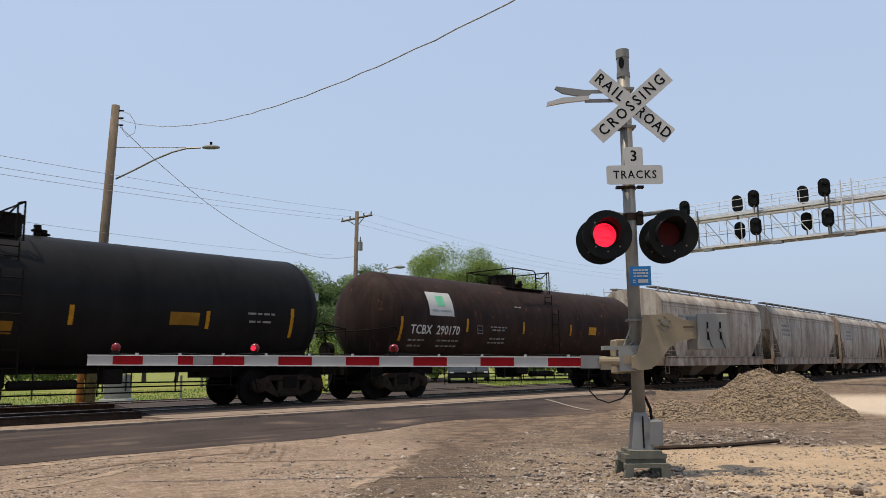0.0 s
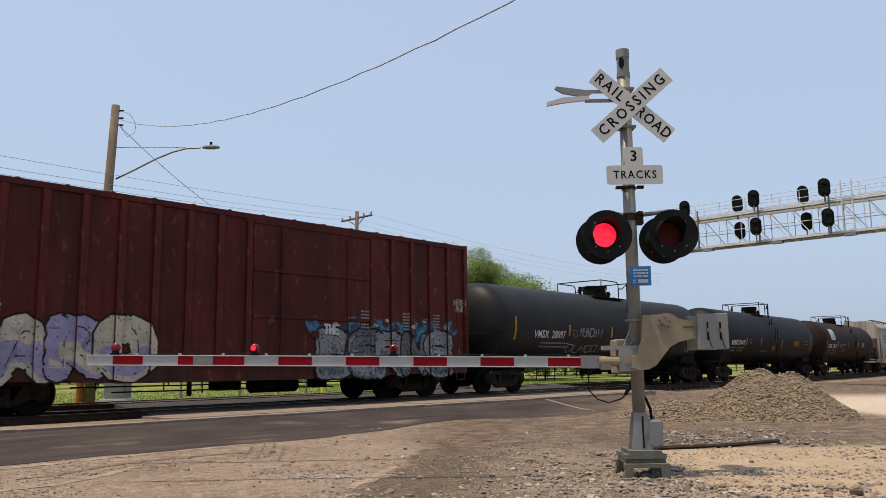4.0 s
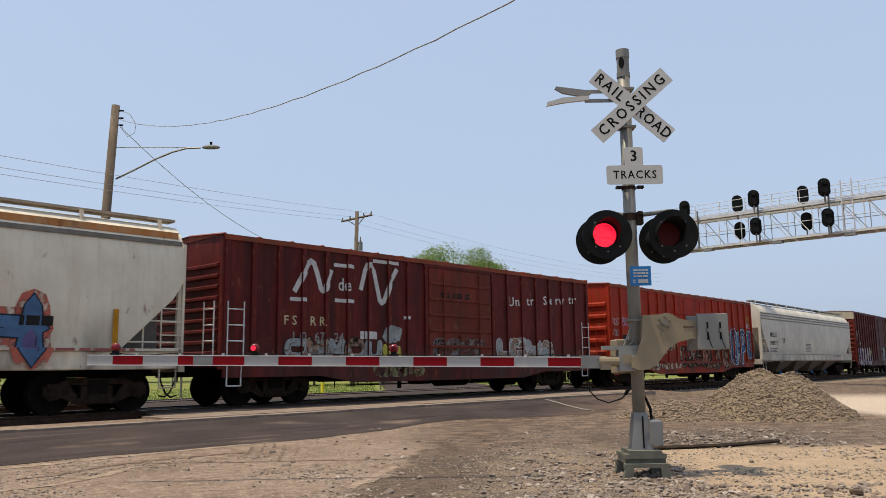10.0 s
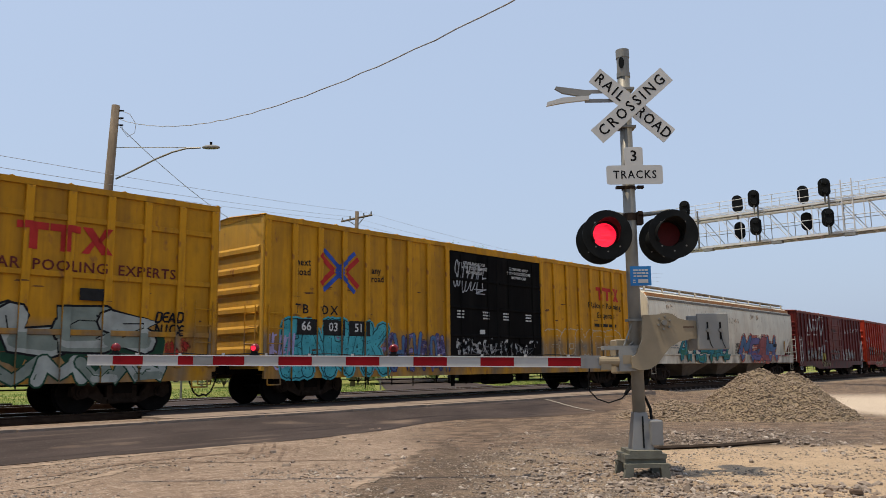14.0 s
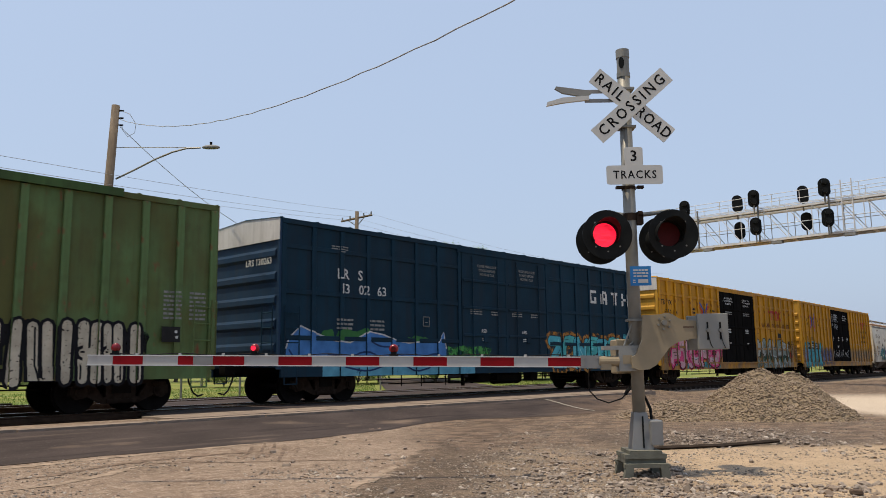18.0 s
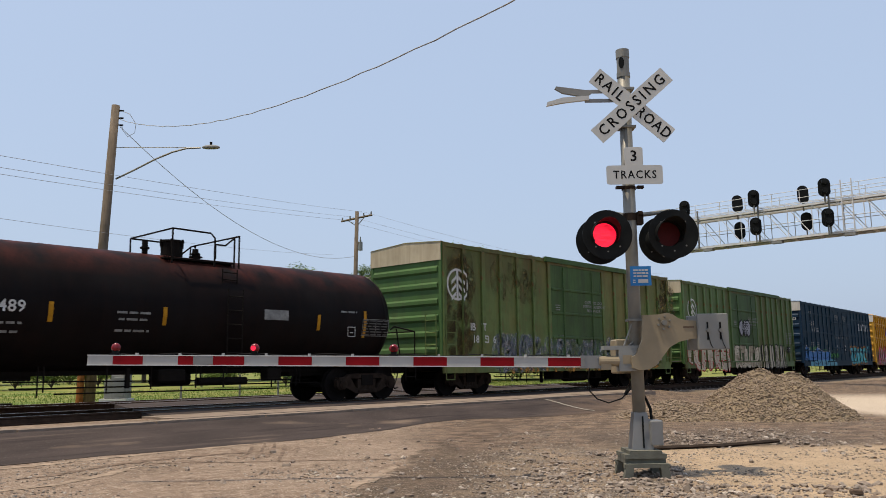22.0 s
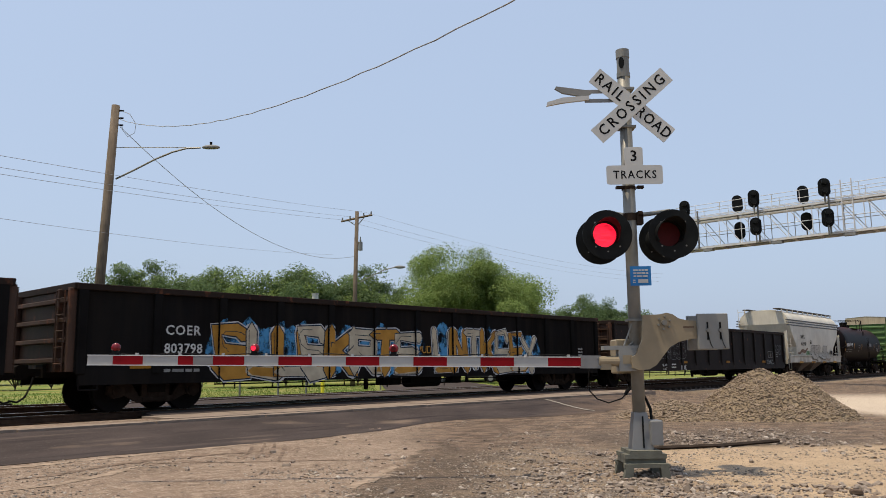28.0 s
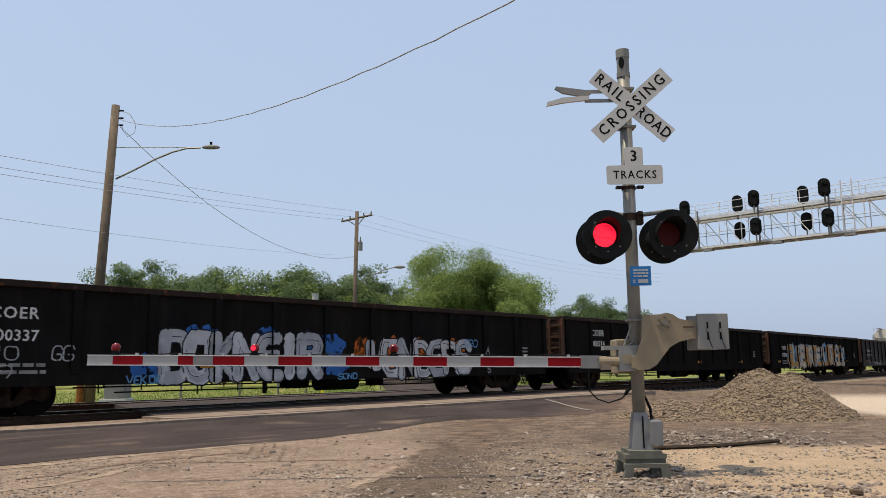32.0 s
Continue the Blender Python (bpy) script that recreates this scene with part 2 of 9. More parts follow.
def track_pose(x):
    """The pose of a car whose middle is at x, on its two trucks."""
    ya, yb = track_y(x - 6), track_y(x + 6)
    return pose(x, (ya + yb) / 2, RAIL_Z, 0, 0, math.degrees(math.atan2(yb - ya, 12)))


def travel(t):
    """Metres the train has gone after t seconds; it slows down a little."""
    return 10.7158 * t - 0.011229 * t * t - 0.0000138 * t ** 3
# ---- ground ----
RIGHT = Vector((math.sin(radians(YAW)), -math.cos(radians(YAW)), 0))
FORE = Vector((math.cos(radians(YAW)), math.sin(radians(YAW)), 0))


def spot(lateral, depth, z=0.0):
    """A place by metres to the right of the eye and metres ahead of it."""
    p = RIGHT * lateral + FORE * depth
    return Vector((p.x, p.y, z))


def smooth01(v):
    v = min(max(v, 0.0), 1.0)
    return v * v * (3 - 2 * v)


def ground_z(x, y):
    rise = 0.10 * smooth01((y - 9.5) / 5.5)
    rough = 0.018 * noise.noise((x * 0.35, y * 0.35, 0)) + 0.008 * noise.noise((x * 1.7, y * 1.7, 3))
    z = rise + (rough if y < 15 else 0.6 * rough)
    # earth ramp beside the raised asphalt
    if 10.3 < y < 16.5 and x < 40:
        fade = 1 - smooth01((x - (17.4 + (y - 10.8) * 2.2)) / 7.0)
        z = max(z, fade * (0.045 + 0.315 * smooth01((y - 12.25) / 2.5) - 0.03) + 0.3 * rough)
    return z


def ground_sheet():
    xs = [-2600, -900, -300, -120, -60] + [-30 + 0.5 * i for i in range(0, 241)] + [110, 150, 300, 900, 2600]
    ys = [-2600, -900, -200, -60, -20] + [-8 + 0.5 * i for i in range(0, 110)] + [60, 80, 120, 300, 900, 2600]
    verts = [(x, y, ground_z(x, y) if abs(x) < 120 and -20 <= y < 80 else 0.06) for y in ys for x in xs]
    w = len(xs)
    faces = [(j * w + i, j * w + i + 1, (j + 1) * w + i + 1, (j + 1) * w + i) for j in range(len(ys) - 1) for i in range(w - 1)]
    me = bpy.data.meshes.new("ground")
    me.from_pydata(verts, [], faces)
    m, n, l, b = mat("bare_earth_and_grass", 0.95)
    b.inputs["Specular IOR Level"].default_value = 0.15
    # sandy earth, grey fines, pale and dark grit
    tan = mixed(n, l, noise_fac(n, l, 0.6, 0.35, 0.65), (0.225, 0.156, 0.100), (0.285, 0.205, 0.132))
    grey = mixed(n, l, noise_fac(n, l, 1.4, 0.4, 0.66, detail=8), tan, (0.112, 0.088, 0.068))
    speck = mixed(n, l, noise_fac(n, l, 26, 0.56, 0.68, detail=6), grey, (0.310, 0.275, 0.225))
    dirt = mixed(n, l, noise_fac(n, l, 42, 0.58, 0.67, detail=3, shift=4.0), speck, (0.045, 0.036, 0.028))
    geo = n.new("ShaderNodeNewGeometry")
    sep = n.new("ShaderNodeSeparateXYZ")
    l.new(geo.outputs["Position"], sep.inputs[0])

    def band(sock, lo, hi):
        r = n.new("ShaderNodeMapRange")
        r.interpolation_type = "SMOOTHSTEP"
        r.inputs["From Min"].default_value, r.inputs["From Max"].default_value = lo, hi
        l.new(sock, r.inputs["Value"])
        return r.outputs["Result"]

    def math2(op, a, c):
        k = n.new("ShaderNodeMath")
        k.operation = op
        for s, v in zip(k.inputs, (a, c)):
            if isinstance(v, (int, float)):
                s.default_value = v
            else:
                l.new(v, s)
        return k.outputs[0]
    wob = noise_fac(n, l, 0.5, 0.0, 1.0, detail=5)
    # lateral and depth coordinates, as seen along the road
    lat = math2("ADD", math2("MULTIPLY", sep.outputs[0], RIGHT.x), math2("MULTIPLY", sep.outputs[1], RIGHT.y))
    dep = math2("ADD", math2("MULTIPLY", sep.outputs[0], FORE.x), math2("MULTIPLY", sep.outputs[1], FORE.y))
    # old pavement left of the diagonal line: paler and pinker, with brown silt in its hollows and a ragged rim
    ragged = noise_fac(n, l, 2.2, 0.25, 0.75, detail=7, shift=8.0)
    diag = math2("ADD", math2("SUBTRACT", math2("MULTIPLY", dep, 0.16), lat), math2("MULTIPLY", math2("SUBTRACT", ragged, 0.5), 0.55))
    pave = mixed(n, l, noise_fac(n, l, 0.7, 0.38, 0.66, (0.7, 1, 1), 8), (0.238, 0.174, 0.128), (0.150, 0.102, 0.072))
    pave = mixed(n, l, noise_fac(n, l, 5.0, 0.50, 0.62, detail=8, shift=2.0), pave, (0.272, 0.205, 0.152))
    pave = mixed(n, l, noise_fac(n, l, 6.5, 0.57, 0.68, detail=8, shift=5.0), pave, (0.130, 0.090, 0.064))
    pave = mixed(n, l, noise_fac(n, l, 0.45, 0.52, 0.66, (1, 1, 1), 6, 21.0), pave, (0.150, 0.108, 0.078))
    pave = mixed(n, l, noise_fac(n, l, 34, 0.56, 0.68, detail=5, shift=2.0), pave, (0.390, 0.325, 0.255))
    c = mixed(n, l, band(diag, 2.32, 2.46), dirt, pave)
    # dark damp wedge beside it
    wedge = math2("MULTIPLY", band(math2("ADD", diag, math2("MULTIPLY", wob, 0.9)), 0.9, 2.0), math2("SUBTRACT", 1.0, band(diag, 2.32, 2.46)))
    c = mixed(n, l, math2("MULTIPLY", wedge, 0.85), c, mixed(n, l, noise_fac(n, l, 9.0, 0.42, 0.62, detail=7, shift=1.0), (0.046, 0.033, 0.023), (0.118, 0.083, 0.060)))
    # reddish brown strip in front of the track
    brown = math2("MULTIPLY", band(math2("ADD", dep, math2("MULTIPLY", wob, 2.0)), 13.0, 15.0), math2("MULTIPLY", band(lat, -1.2, 0.2), math2("SUBTRACT", 1.0, band(sep.outputs[1], 15.0, 16.5))))
    c = mixed(n, l, math2("MULTIPLY", brown, 0.85), c, mixed(n, l, noise_fac(n, l, 2.6, 0.40, 0.60, detail=8, shift=9.0), (0.060, 0.041, 0.029), (0.170, 0.116, 0.081)))
    # dark gravelly patch behind the mast
    patch = math2("MULTIPLY", math2("MULTIPLY", band(math2("ADD", lat, wob), 2.6, 3.4), math2("SUBTRACT", 1.0, band(math2("ADD", lat, wob), 6.6, 8.2))), math2("MULTIPLY", band(math2("ADD", dep, wob), 12.9, 13.6), math2("SUBTRACT", 1.0, band(dep, 15.5, 17.5))))
    c = mixed(n, l, math2("MULTIPLY", patch, 0.8), c, mixed(n, l, noise_fac(n, l, 7.0, 0.40, 0.62, detail=7, shift=12.0), (0.048, 0.036, 0.028), (0.115, 0.085, 0.062)))
    # sand by the gate's foot, pale haul road farther right
    sand = math2("MULTIPLY", band(math2("ADD", lat, wob), 3.0, 3.7), math2("SUBTRACT", 1.0, band(dep, 12.6, 13.6)))
    c = mixed(n, l, math2("MULTIPLY", sand, 0.8), c, mixed(n, l, noise_fac(n, l, 3.0, 0.35, 0.7, detail=7), (0.44, 0.325, 0.21), (0.33, 0.24, 0.15)))
    haul = math2("MULTIPLY", band(math2("SUBTRACT", lat, math2("MULTIPLY", wob, 1.0)), 9.6, 11.2), math2("MULTIPLY", band(dep, 16.5, 18.5), math2("SUBTRACT", 1.0, band(dep, 29.0, 36.0))))
    c = mixed(n, l, math2("MULTIPLY", haul, 0.9), c, (0.52, 0.43, 0.33))
    c = mixed(n, l, noise_fac(n, l, 11, 0.60, 0.72, detail=6, shift=1.5), c, (0.095, 0.068, 0.050))
    c = mixed(n, l, noise_fac(n, l, 60, 0.58, 0.72, detail=3, shift=1.0), c, (0.40, 0.33, 0.26))
    c = mixed(n, l, noise_fac(n, l, 95, 0.56, 0.68, detail=3, shift=6.0), c, (0.055, 0.045, 0.036))
    grass = mixed(n, l, noise_fac(n, l, 0.25, 0.35, 0.62, detail=8), (0.10, 0.155, 0.03), (0.22, 0.205, 0.06))
    c = mixed(n, l, band(math2("ADD", sep.outputs[1], wob), 26.6, 27.3), c, grass)
    l.new(c, b.inputs["Base Color"])
    bumped(n, l, b, 34, 0.8, 0.02)
    me.materials.append(m)
    for p in me.polygons:
        p.use_smooth = True
    return tagged(new("ground", me), "bare tan earth with worn pavement and grass behind", "ground", "", "structure")


ground = ground_sheet()


def sheet_z(x, y):
    """Height of the ground sheet's half-metre grid."""
    i, j = math.floor(x * 2) / 2, math.floor(y * 2) / 2
    u, v = (x - i) * 2, (y - j) * 2
    return (ground_z(i, j) * (1 - u) + ground_z(i + 0.5, j) * u) * (1 - v) + (ground_z(i, j + 0.5) * (1 - u) + ground_z(i + 0.5, j + 0.5) * u) * v


def asphalt_edge(x):
    """Y of the asphalt's ragged near rim."""
    base = 12.08 + 0.08 * math.sin(x * 0.5) + 0.10 * noise.noise((x * 0.8, 7, 0)) + 0.06 * noise.noise((x * 3.0, 2, 0))
    return base + 0.65 * smooth01((x - 10.5) / 3.5) - 0.85 * smooth01((x - 14.3) / 3.0)


def right_rim(y):
    """X of the asphalt's ragged right rim at a given Y."""
    return 17.4 + (y - 10.8) * 2.2 + 0.55 * noise.noise((y * 1.5, 5, 0)) + 0.25 * noise.noise((y * 5, 3, 0))


def asphalt_z(y):
    return 0.045 + 0.315 * smooth01((y - 12.25) / 2.5)


def asphalt():
    m, n, l, b = mat("asphalt_apron", 0.9)
    a = mixed(n, l, noise_fac(n, l, 0.7, 0.35, 0.66, (1, 2.5, 1), 6), (0.040, 0.0315, 0.0290), (0.063, 0.049, 0.0445))
    a = mixed(n, l, noise_fac(n, l, 40, 0.6, 0.75), a, (0.10, 0.088, 0.08))
    a = mixed(n, l, noise_fac(n, l, 1.3, 0.61, 0.73, (0.35, 1, 1), 8, 5.0), a, (0.15, 0.112, 0.085))
    a = mixed(n, l, noise_fac(n, l, 3.0, 0.58, 0.70, (0.12, 1.6, 1), 7, 2.0), a, (0.022, 0.018, 0.018))
    a = mixed(n, l, noise_fac(n, l, 2.2, 0.62, 0.74, (0.10, 2.0, 1), 7, 11.0), a, (0.13, 0.10, 0.082))
    # earth carried over the right rim
    geo = n.new("ShaderNodeNewGeometry")
    dust = n.new("ShaderNodeVectorMath")
    dust.operation = "DOT_PRODUCT"
    dust.inputs[1].default_value = (1, -2.2, 0)
    l.new(geo.outputs["Position"], dust.inputs[0])
    rg = n.new("ShaderNodeMapRange")
    rg.inputs["From Min"].default_value, rg.inputs["From Max"].default_value = -10.6, -5.6
    l.new(dust.outputs["Value"], rg.inputs["Value"])
    mu = n.new("ShaderNodeMath")
    mu.operation = "MULTIPLY"
    l.new(rg.outputs["Result"], mu.inputs[0])
    l.new(noise_fac(n, l, 1.6, 0.30, 0.52, detail=8, shift=13.0), mu.inputs[1])
    a = mixed(n, l, mu.outputs[0], a, (0.125, 0.088, 0.064))
    l.new(a, b.inputs["Base Color"])
    b.inputs["Specular IOR Level"].default_value = 0.1
    bumped(n, l, b, 60, 0.4, 0.01)
    road = thing("road", "dark patched asphalt road over the crossing", "road", "", "structure")
    verts, faces = [], []
    xs = [-40 + i for i in range(45)] + [5 + 0.25 * i for i in range(1, 90)]
    rows = 22
    for x in xs:
        ya = asphalt_edge(x) - 0.05
        for j in range(rows):
            f = j / (rows - 1)
            # skewed right rim
            yb = track_y(x) - 4.42
            y = ya + (yb - ya) * f
            lim = right_rim(y)
            xx = min(x, lim)
            low = sheet_z(xx, y) + 0.006
            inner = min(1.0, max(lim - xx, 0.0) / 0.7, (y - ya) / 0.35)
            verts.append((xx, y, low + (max(asphalt_z(y), low) - low) * smooth01(inner)))
    for i in range(len(xs) - 1):
        for j in range(rows - 1):
            k = i * rows + j
            if xs[i] < right_rim(verts[k][1]) + 0.2:
                faces.append((k, k + rows, k + rows + 1, k + 1))
    me = bpy.data.meshes.new("apron")
    me.from_pydata(verts, [], faces)
    me.materials.append(m)
    for p in me.polygons:
        p.use_smooth = True
    ob = new("apron", me)
    ob.parent = road
    # between and behind the rails
    for name, o0, o1 in (("rail_side_strip", -2.62, -0.86), ("rail_middle_strip", -0.62, 0.62), ("track_gap_strip", 0.86, 4.12), ("second_middle_strip", 4.36, 5.64), ("far_strip", 5.86, 9.0)):
        v, f = [], []
        steps = 40
        for i in range(steps + 1):
            u = i / steps
            for o in (o0, o1):
                x0, x1 = 8.6 + 0.35 * (o + 2.6), 27.0 + 1.05 * (o + 2.6)
                x = x0 + (x1 - x0) * u
                v.append((x, track_y(x, o), 0.375 if o1 < 8 else 0.375 - 0.16 * (o > 8)))
        n0 = len(v)
        v += [(p[0], p[1], 0.05) for p in v]
        for i in range(steps):
            k = 2 * i
            f += [(k, k + 2, k + 3, k + 1), (k, k + n0, k + 2 + n0, k + 2), (k + 1, k + 3, k + 3 + n0, k + 1 + n0)]
        f += [(0, 1, 1 + n0, n0), (2 * steps, 2 * steps + n0, 2 * steps + 1 + n0, 2 * steps + 1)]
        me = bpy.data.meshes.new(name)
        me.from_pydata(v, [], f)
        me.materials.append(m)
        ob = new(name, me)
        ob.parent = road
    # far road to the trees
    v, f = [], []
    for i in range(24):
        u = i / 23
        p = Vector((30.5, 27.0, 0)).lerp(Vector((66, 66, 0)), u)
        side = Vector((1, -1, 0)).normalized() * 3.4
        v += [(*(p + side).xy, 0.16 + 0.02 * u), (*(p - side).xy, 0.16 + 0.02 * u)]
        if i:
            f.append((2 * i - 2, 2 * i, 2 * i + 1, 2 * i - 1))
    me = bpy.data.meshes.new("far_road")
    me.from_pydata(v, [], f)
    me.materials.append(m)
    ob = new("far_road", me)
    ob.parent = road
    # concrete panels beside the track
    pan = M["concrete"]
    x, i = 0.4, 0
    while x < 26.5:
        w = 2.43
        for o0, o1 in ((-4.42, -4.02), (-3.97, -2.66)):
            xa = x + (0.6 if o0 > -4 else 0)
            if xa < 6.0 and o0 > -4:
                continue
            bm = bmesh.new()
            za = 0.372 + 0.006 * math.sin(i * 2.1)
            pts = [(xa, track_y(xa, o0)), (xa + w - 0.03, track_y(xa + w, o0)), (xa + w - 0.03, track_y(xa + w, o1)), (xa, track_y(xa, o1))]
            lo = [bm.verts.new((p[0], p[1], 0.06)) for p in pts]
            hi = [bm.verts.new((p[0], p[1], za)) for p in pts]
            bm.faces.new(hi)
            for k in range(4):
                bm.faces.new((lo[k], lo[(k + 1) % 4], hi[(k + 1) % 4], hi[k]))
            part("panel", bm, pan, road, "worn concrete crossing panel" if i == 0 else "")
            i += 1
        x += w
    return road


road = asphalt()


def ground_mark(name, pts, width, material, lift, label):
    """A crack, tyre mark or spill as a thin ragged ribbon through (lateral, depth) places."""
    rnd = random.Random(len(name) + int(pts[0][0] * 50))
    V, F = [], []
    line = []
    for (a0, d0), (a1, d1) in zip(pts, pts[1:]):
        k = max(2, int(math.hypot(a1 - a0, d1 - d0) / 0.12))
        line += [(a0 + (a1 - a0) * i / k, d0 + (d1 - d0) * i / k) for i in range(k)]
    line.append(pts[-1])
    for i, (a, d) in enumerate(line):
        q, r = line[min(i + 1, len(line) - 1)], line[max(i - 1, 0)]
        tx, ty = q[0] - r[0], q[1] - r[1]
        ln = math.hypot(tx, ty) + 1e-6
        end = min(1.0, 0.25 + 0.35 * min(i, len(line) - 1 - i))
        for s in (-1, 1):
            w = width * end * rnd.uniform(0.45, 1.15)
            p = spot(a - s * ty / ln * w + rnd.uniform(-0.01, 0.01), d + s * tx / ln * w)
            V.append((p.x, p.y, sheet_z(p.x, p.y) + lift * 0.45))
        if i:
            F.append((2 * i - 2, 2 * i - 1, 2 * i + 1, 2 * i))
    me = bpy.data.meshes.new(name)
    me.from_pydata(V, [], F)
    me.materials.append(material)
    ob = new(name, me)
    ob.parent = ground
    ob["label"] = label
    return ob


TAR = plain("old_tar_and_rubber", (0.150, 0.108, 0.080), 0.95, 0, 0.5, 9, 0.3)
PALE_RIM = plain("pale_pavement_rim", (0.25, 0.19, 0.14), 0.95, 0, 0.35, 7, 0.4)
ground_mark("pavement_crack", [(-4.34, 11.55), (-3.12, 11.7), (-1.54, 11.89), (0.0, 11.9)], 0.05, TAR, 0.010, "dark crack across the old pavement")
for a, b in (((-2.96, 12.05), (-3.23, 13.81)), ((-2.78, 12.03), (-3.11, 14.2)), ((-2.64, 12.16), (-2.93, 14.18)), ((-2.38, 11.69), (-2.74, 14.05))):
    ground_mark("tyre_mark", [a, ((a[0] + b[0]) / 2 + 0.02, (a[1] + b[1]) / 2), b], 0.035, TAR, 0.014, "dark rubber tyre mark")
ground_mark("tar_smear", [(-5.2, 10.1), (-4.98, 10.34), (-4.65, 11.4), (-4.1, 12.1), (-3.4, 12.7), (-2.9, 13.0)], 0.10, TAR, 0.012, "smear of old tar along the pavement edge")
ground_mark("pavement_rim", [(-5.6, 8.7), (-4.95, 9.18), (-4.56, 9.69), (-4.27, 10.6), (-4.2, 11.3)], 0.09, PALE_RIM, 0.012, "pale broken pavement rim")
ground_mark("pavement_rim", [(-1.08, 9.0), (-0.92, 9.6), (-0.78, 10.5), (-0.67, 11.1)], 0.10, PALE_RIM, 0.012, "pale broken pavement rim")
ground_mark("pavement_rim", [(-6.3, 10.6), (-5.6, 11.4), (-4.67, 12.45), (-3.34, 14.1), (-2.2, 15.9), (-1.2, 17.3)], 0.10, PALE_RIM, 0.012, "pale broken pavement rim")


# ---- tracks ----
RAIL_PROFILE = [(-0.07, 0), (0.07, 0), (0.07, 0.015), (0.012, 0.035), (0.012, 0.125), (0.037, 0.135), (0.037, 0.165), (0.03, 0.172), (-0.03, 0.172), (-0.037, 0.165), (-0.037, 0.135), (-0.012, 0.125), (-0.012, 0.035), (-0.07, 0.015)]


def rail_mesh(off, stations):
    n = len(RAIL_PROFILE)
    verts, faces = [], []
    for x in stations:
        y = track_y(x, off)
        verts += [(x, y + a, RAIL_Z - 0.172 + h) for a, h in RAIL_PROFILE]
    for i in range(len(stations) - 1):
        for k in range(n):
            a, b = i * n + k, i * n + (k + 1) % n
            faces.append((a, b, b + n, a + n))
    me = bpy.data.meshes.new("rail")
    me.from_pydata(verts, [], faces)
    me.materials.append(M["rail"])
    me.materials.append(M["rail_top"])
    for p in me.polygons:
        if p.index % n == 7:
            p.material_index = 1
    return me


STATIONS = [-360, -200, -100, -40] + [-20 + 2 * i for i in range(66)] + [160, 250, 460]
tie_mesh = as_mesh(boxed(-0.115, 0.115, -1.3, 1.3, -0.18, 0, 0.012), "tie", M["tie"])
for off, label in ((0.0, "main railway track on dark timber ties"), (5.0, "second railway track behind the main one")):
    tr = thing("railway_track", label, "railway track", "tracks", "structure")
    for s in (-0.755, 0.755):
        ob = new("rail", rail_mesh(off + s, STATIONS))
        ob.parent = tr
    # ballast bed
    v, f = [], []
    prof = [(-2.5, 0.0), (-1.75, 0.10), (1.75, 0.15), (2.5, 0.02)]
    st = [-360, -100, -30] + [-20 + 0.8 * i for i in range(170)] + [150, 460]
    for x in st:
        for o, z in prof:
            v.append((x, track_y(x, off + o), z + 0.02 * noise.noise((x * 2, o * 3, 1))))
    for i in range(len(st) - 1):
        for k in range(3):
            a = i * 4 + k
            f.append((a, a + 4, a + 5, a + 1))
    me = bpy.data.meshes.new("ballast_bed")
    me.from_pydata(v, [], f)
    m = bpy.data.materials.get("ballast") or plain("ballast", (0.15, 0.12, 0.10), 0.95, 0, 0.5, 20, 0.8)
    me.materials.append(m)
    ob = new("ballast_bed", me)
    ob.parent = tr
    rnd = random.Random(5)
    x = -6.0
    while x < 84:
        if not (9.4 < x < 26.0):
            ob = new("tie", tie_mesh)
            ob.parent = tr
            ob.matrix_basis = pose(x + rnd.uniform(-0.02, 0.02), track_y(x, off), RAIL_Z - 0.176 + rnd.uniform(-0.008, 0.004), 0, 0, math.degrees(0.001078 * (x - 16.8)) + rnd.uniform(-1, 1))
        x += 0.55


# ---- loose stones ----
def stones(name, label, places, size, cols, seed):
    """Many small angular stones in one mesh; places: a function of a Random that gives x, y, z."""
    rnd = random.Random(seed)
    base = bmesh.new()
    bmesh.ops.create_icosphere(base, subdivisions=1, radius=1)
    bv = np.array([v.co[:] for v in base.verts])
    bf = np.array([[v.index for v in f.verts] for f in base.faces])
    base.free()
    rs = np.random.RandomState(seed)
    V, Fc = [], []
    for i, (x, y, z) in enumerate(places(rnd)):
        s = size[0] + (size[1] - size[0]) * rnd.random() ** 2.2
        q = bv * (1 + 0.28 * rs.randn(len(bv), 1)) * np.array([s, s * rnd.uniform(0.6, 1), s * rnd.uniform(0.45, 0.75)])
        a = rnd.uniform(0, 6.28)
        R = np.array([[math.cos(a), -math.sin(a), 0], [math.sin(a), math.cos(a), 0], [0, 0, 1]])
        V.append(q @ R.T + np.array([x, y, z + s * 0.2]))
        Fc.append(bf + i * len(bv))
    me = bpy.data.meshes.new(name)
    me.from_pydata(np.concatenate(V).tolist(), [], np.concatenate(Fc).tolist())
    m, n, l, b = mat(name + "_stone", 0.9)
    g = n.new("ShaderNodeNewGeometry")
    r = n.new("ShaderNodeValToRGB")
    while len(r.color_ramp.elements) < len(cols):
        r.color_ramp.elements.new(0.5)
    for i, (e, c) in enumerate(zip(r.color_ramp.elements, cols)):
        e.position = i / (len(cols) - 1)
        e.color = rgba(c)
    l.new(g.outputs["Random Per Island"], r.inputs["Fac"])
    l.new(mixed(n, l, noise_fac(n, l, 30, 0.3, 0.8), r.outputs["Color"], (0.135, 0.098, 0.070)), b.inputs["Base Color"])
    me.materials.append(m)
    return tagged(new(name, me), label, "gravel", "", "stuff")


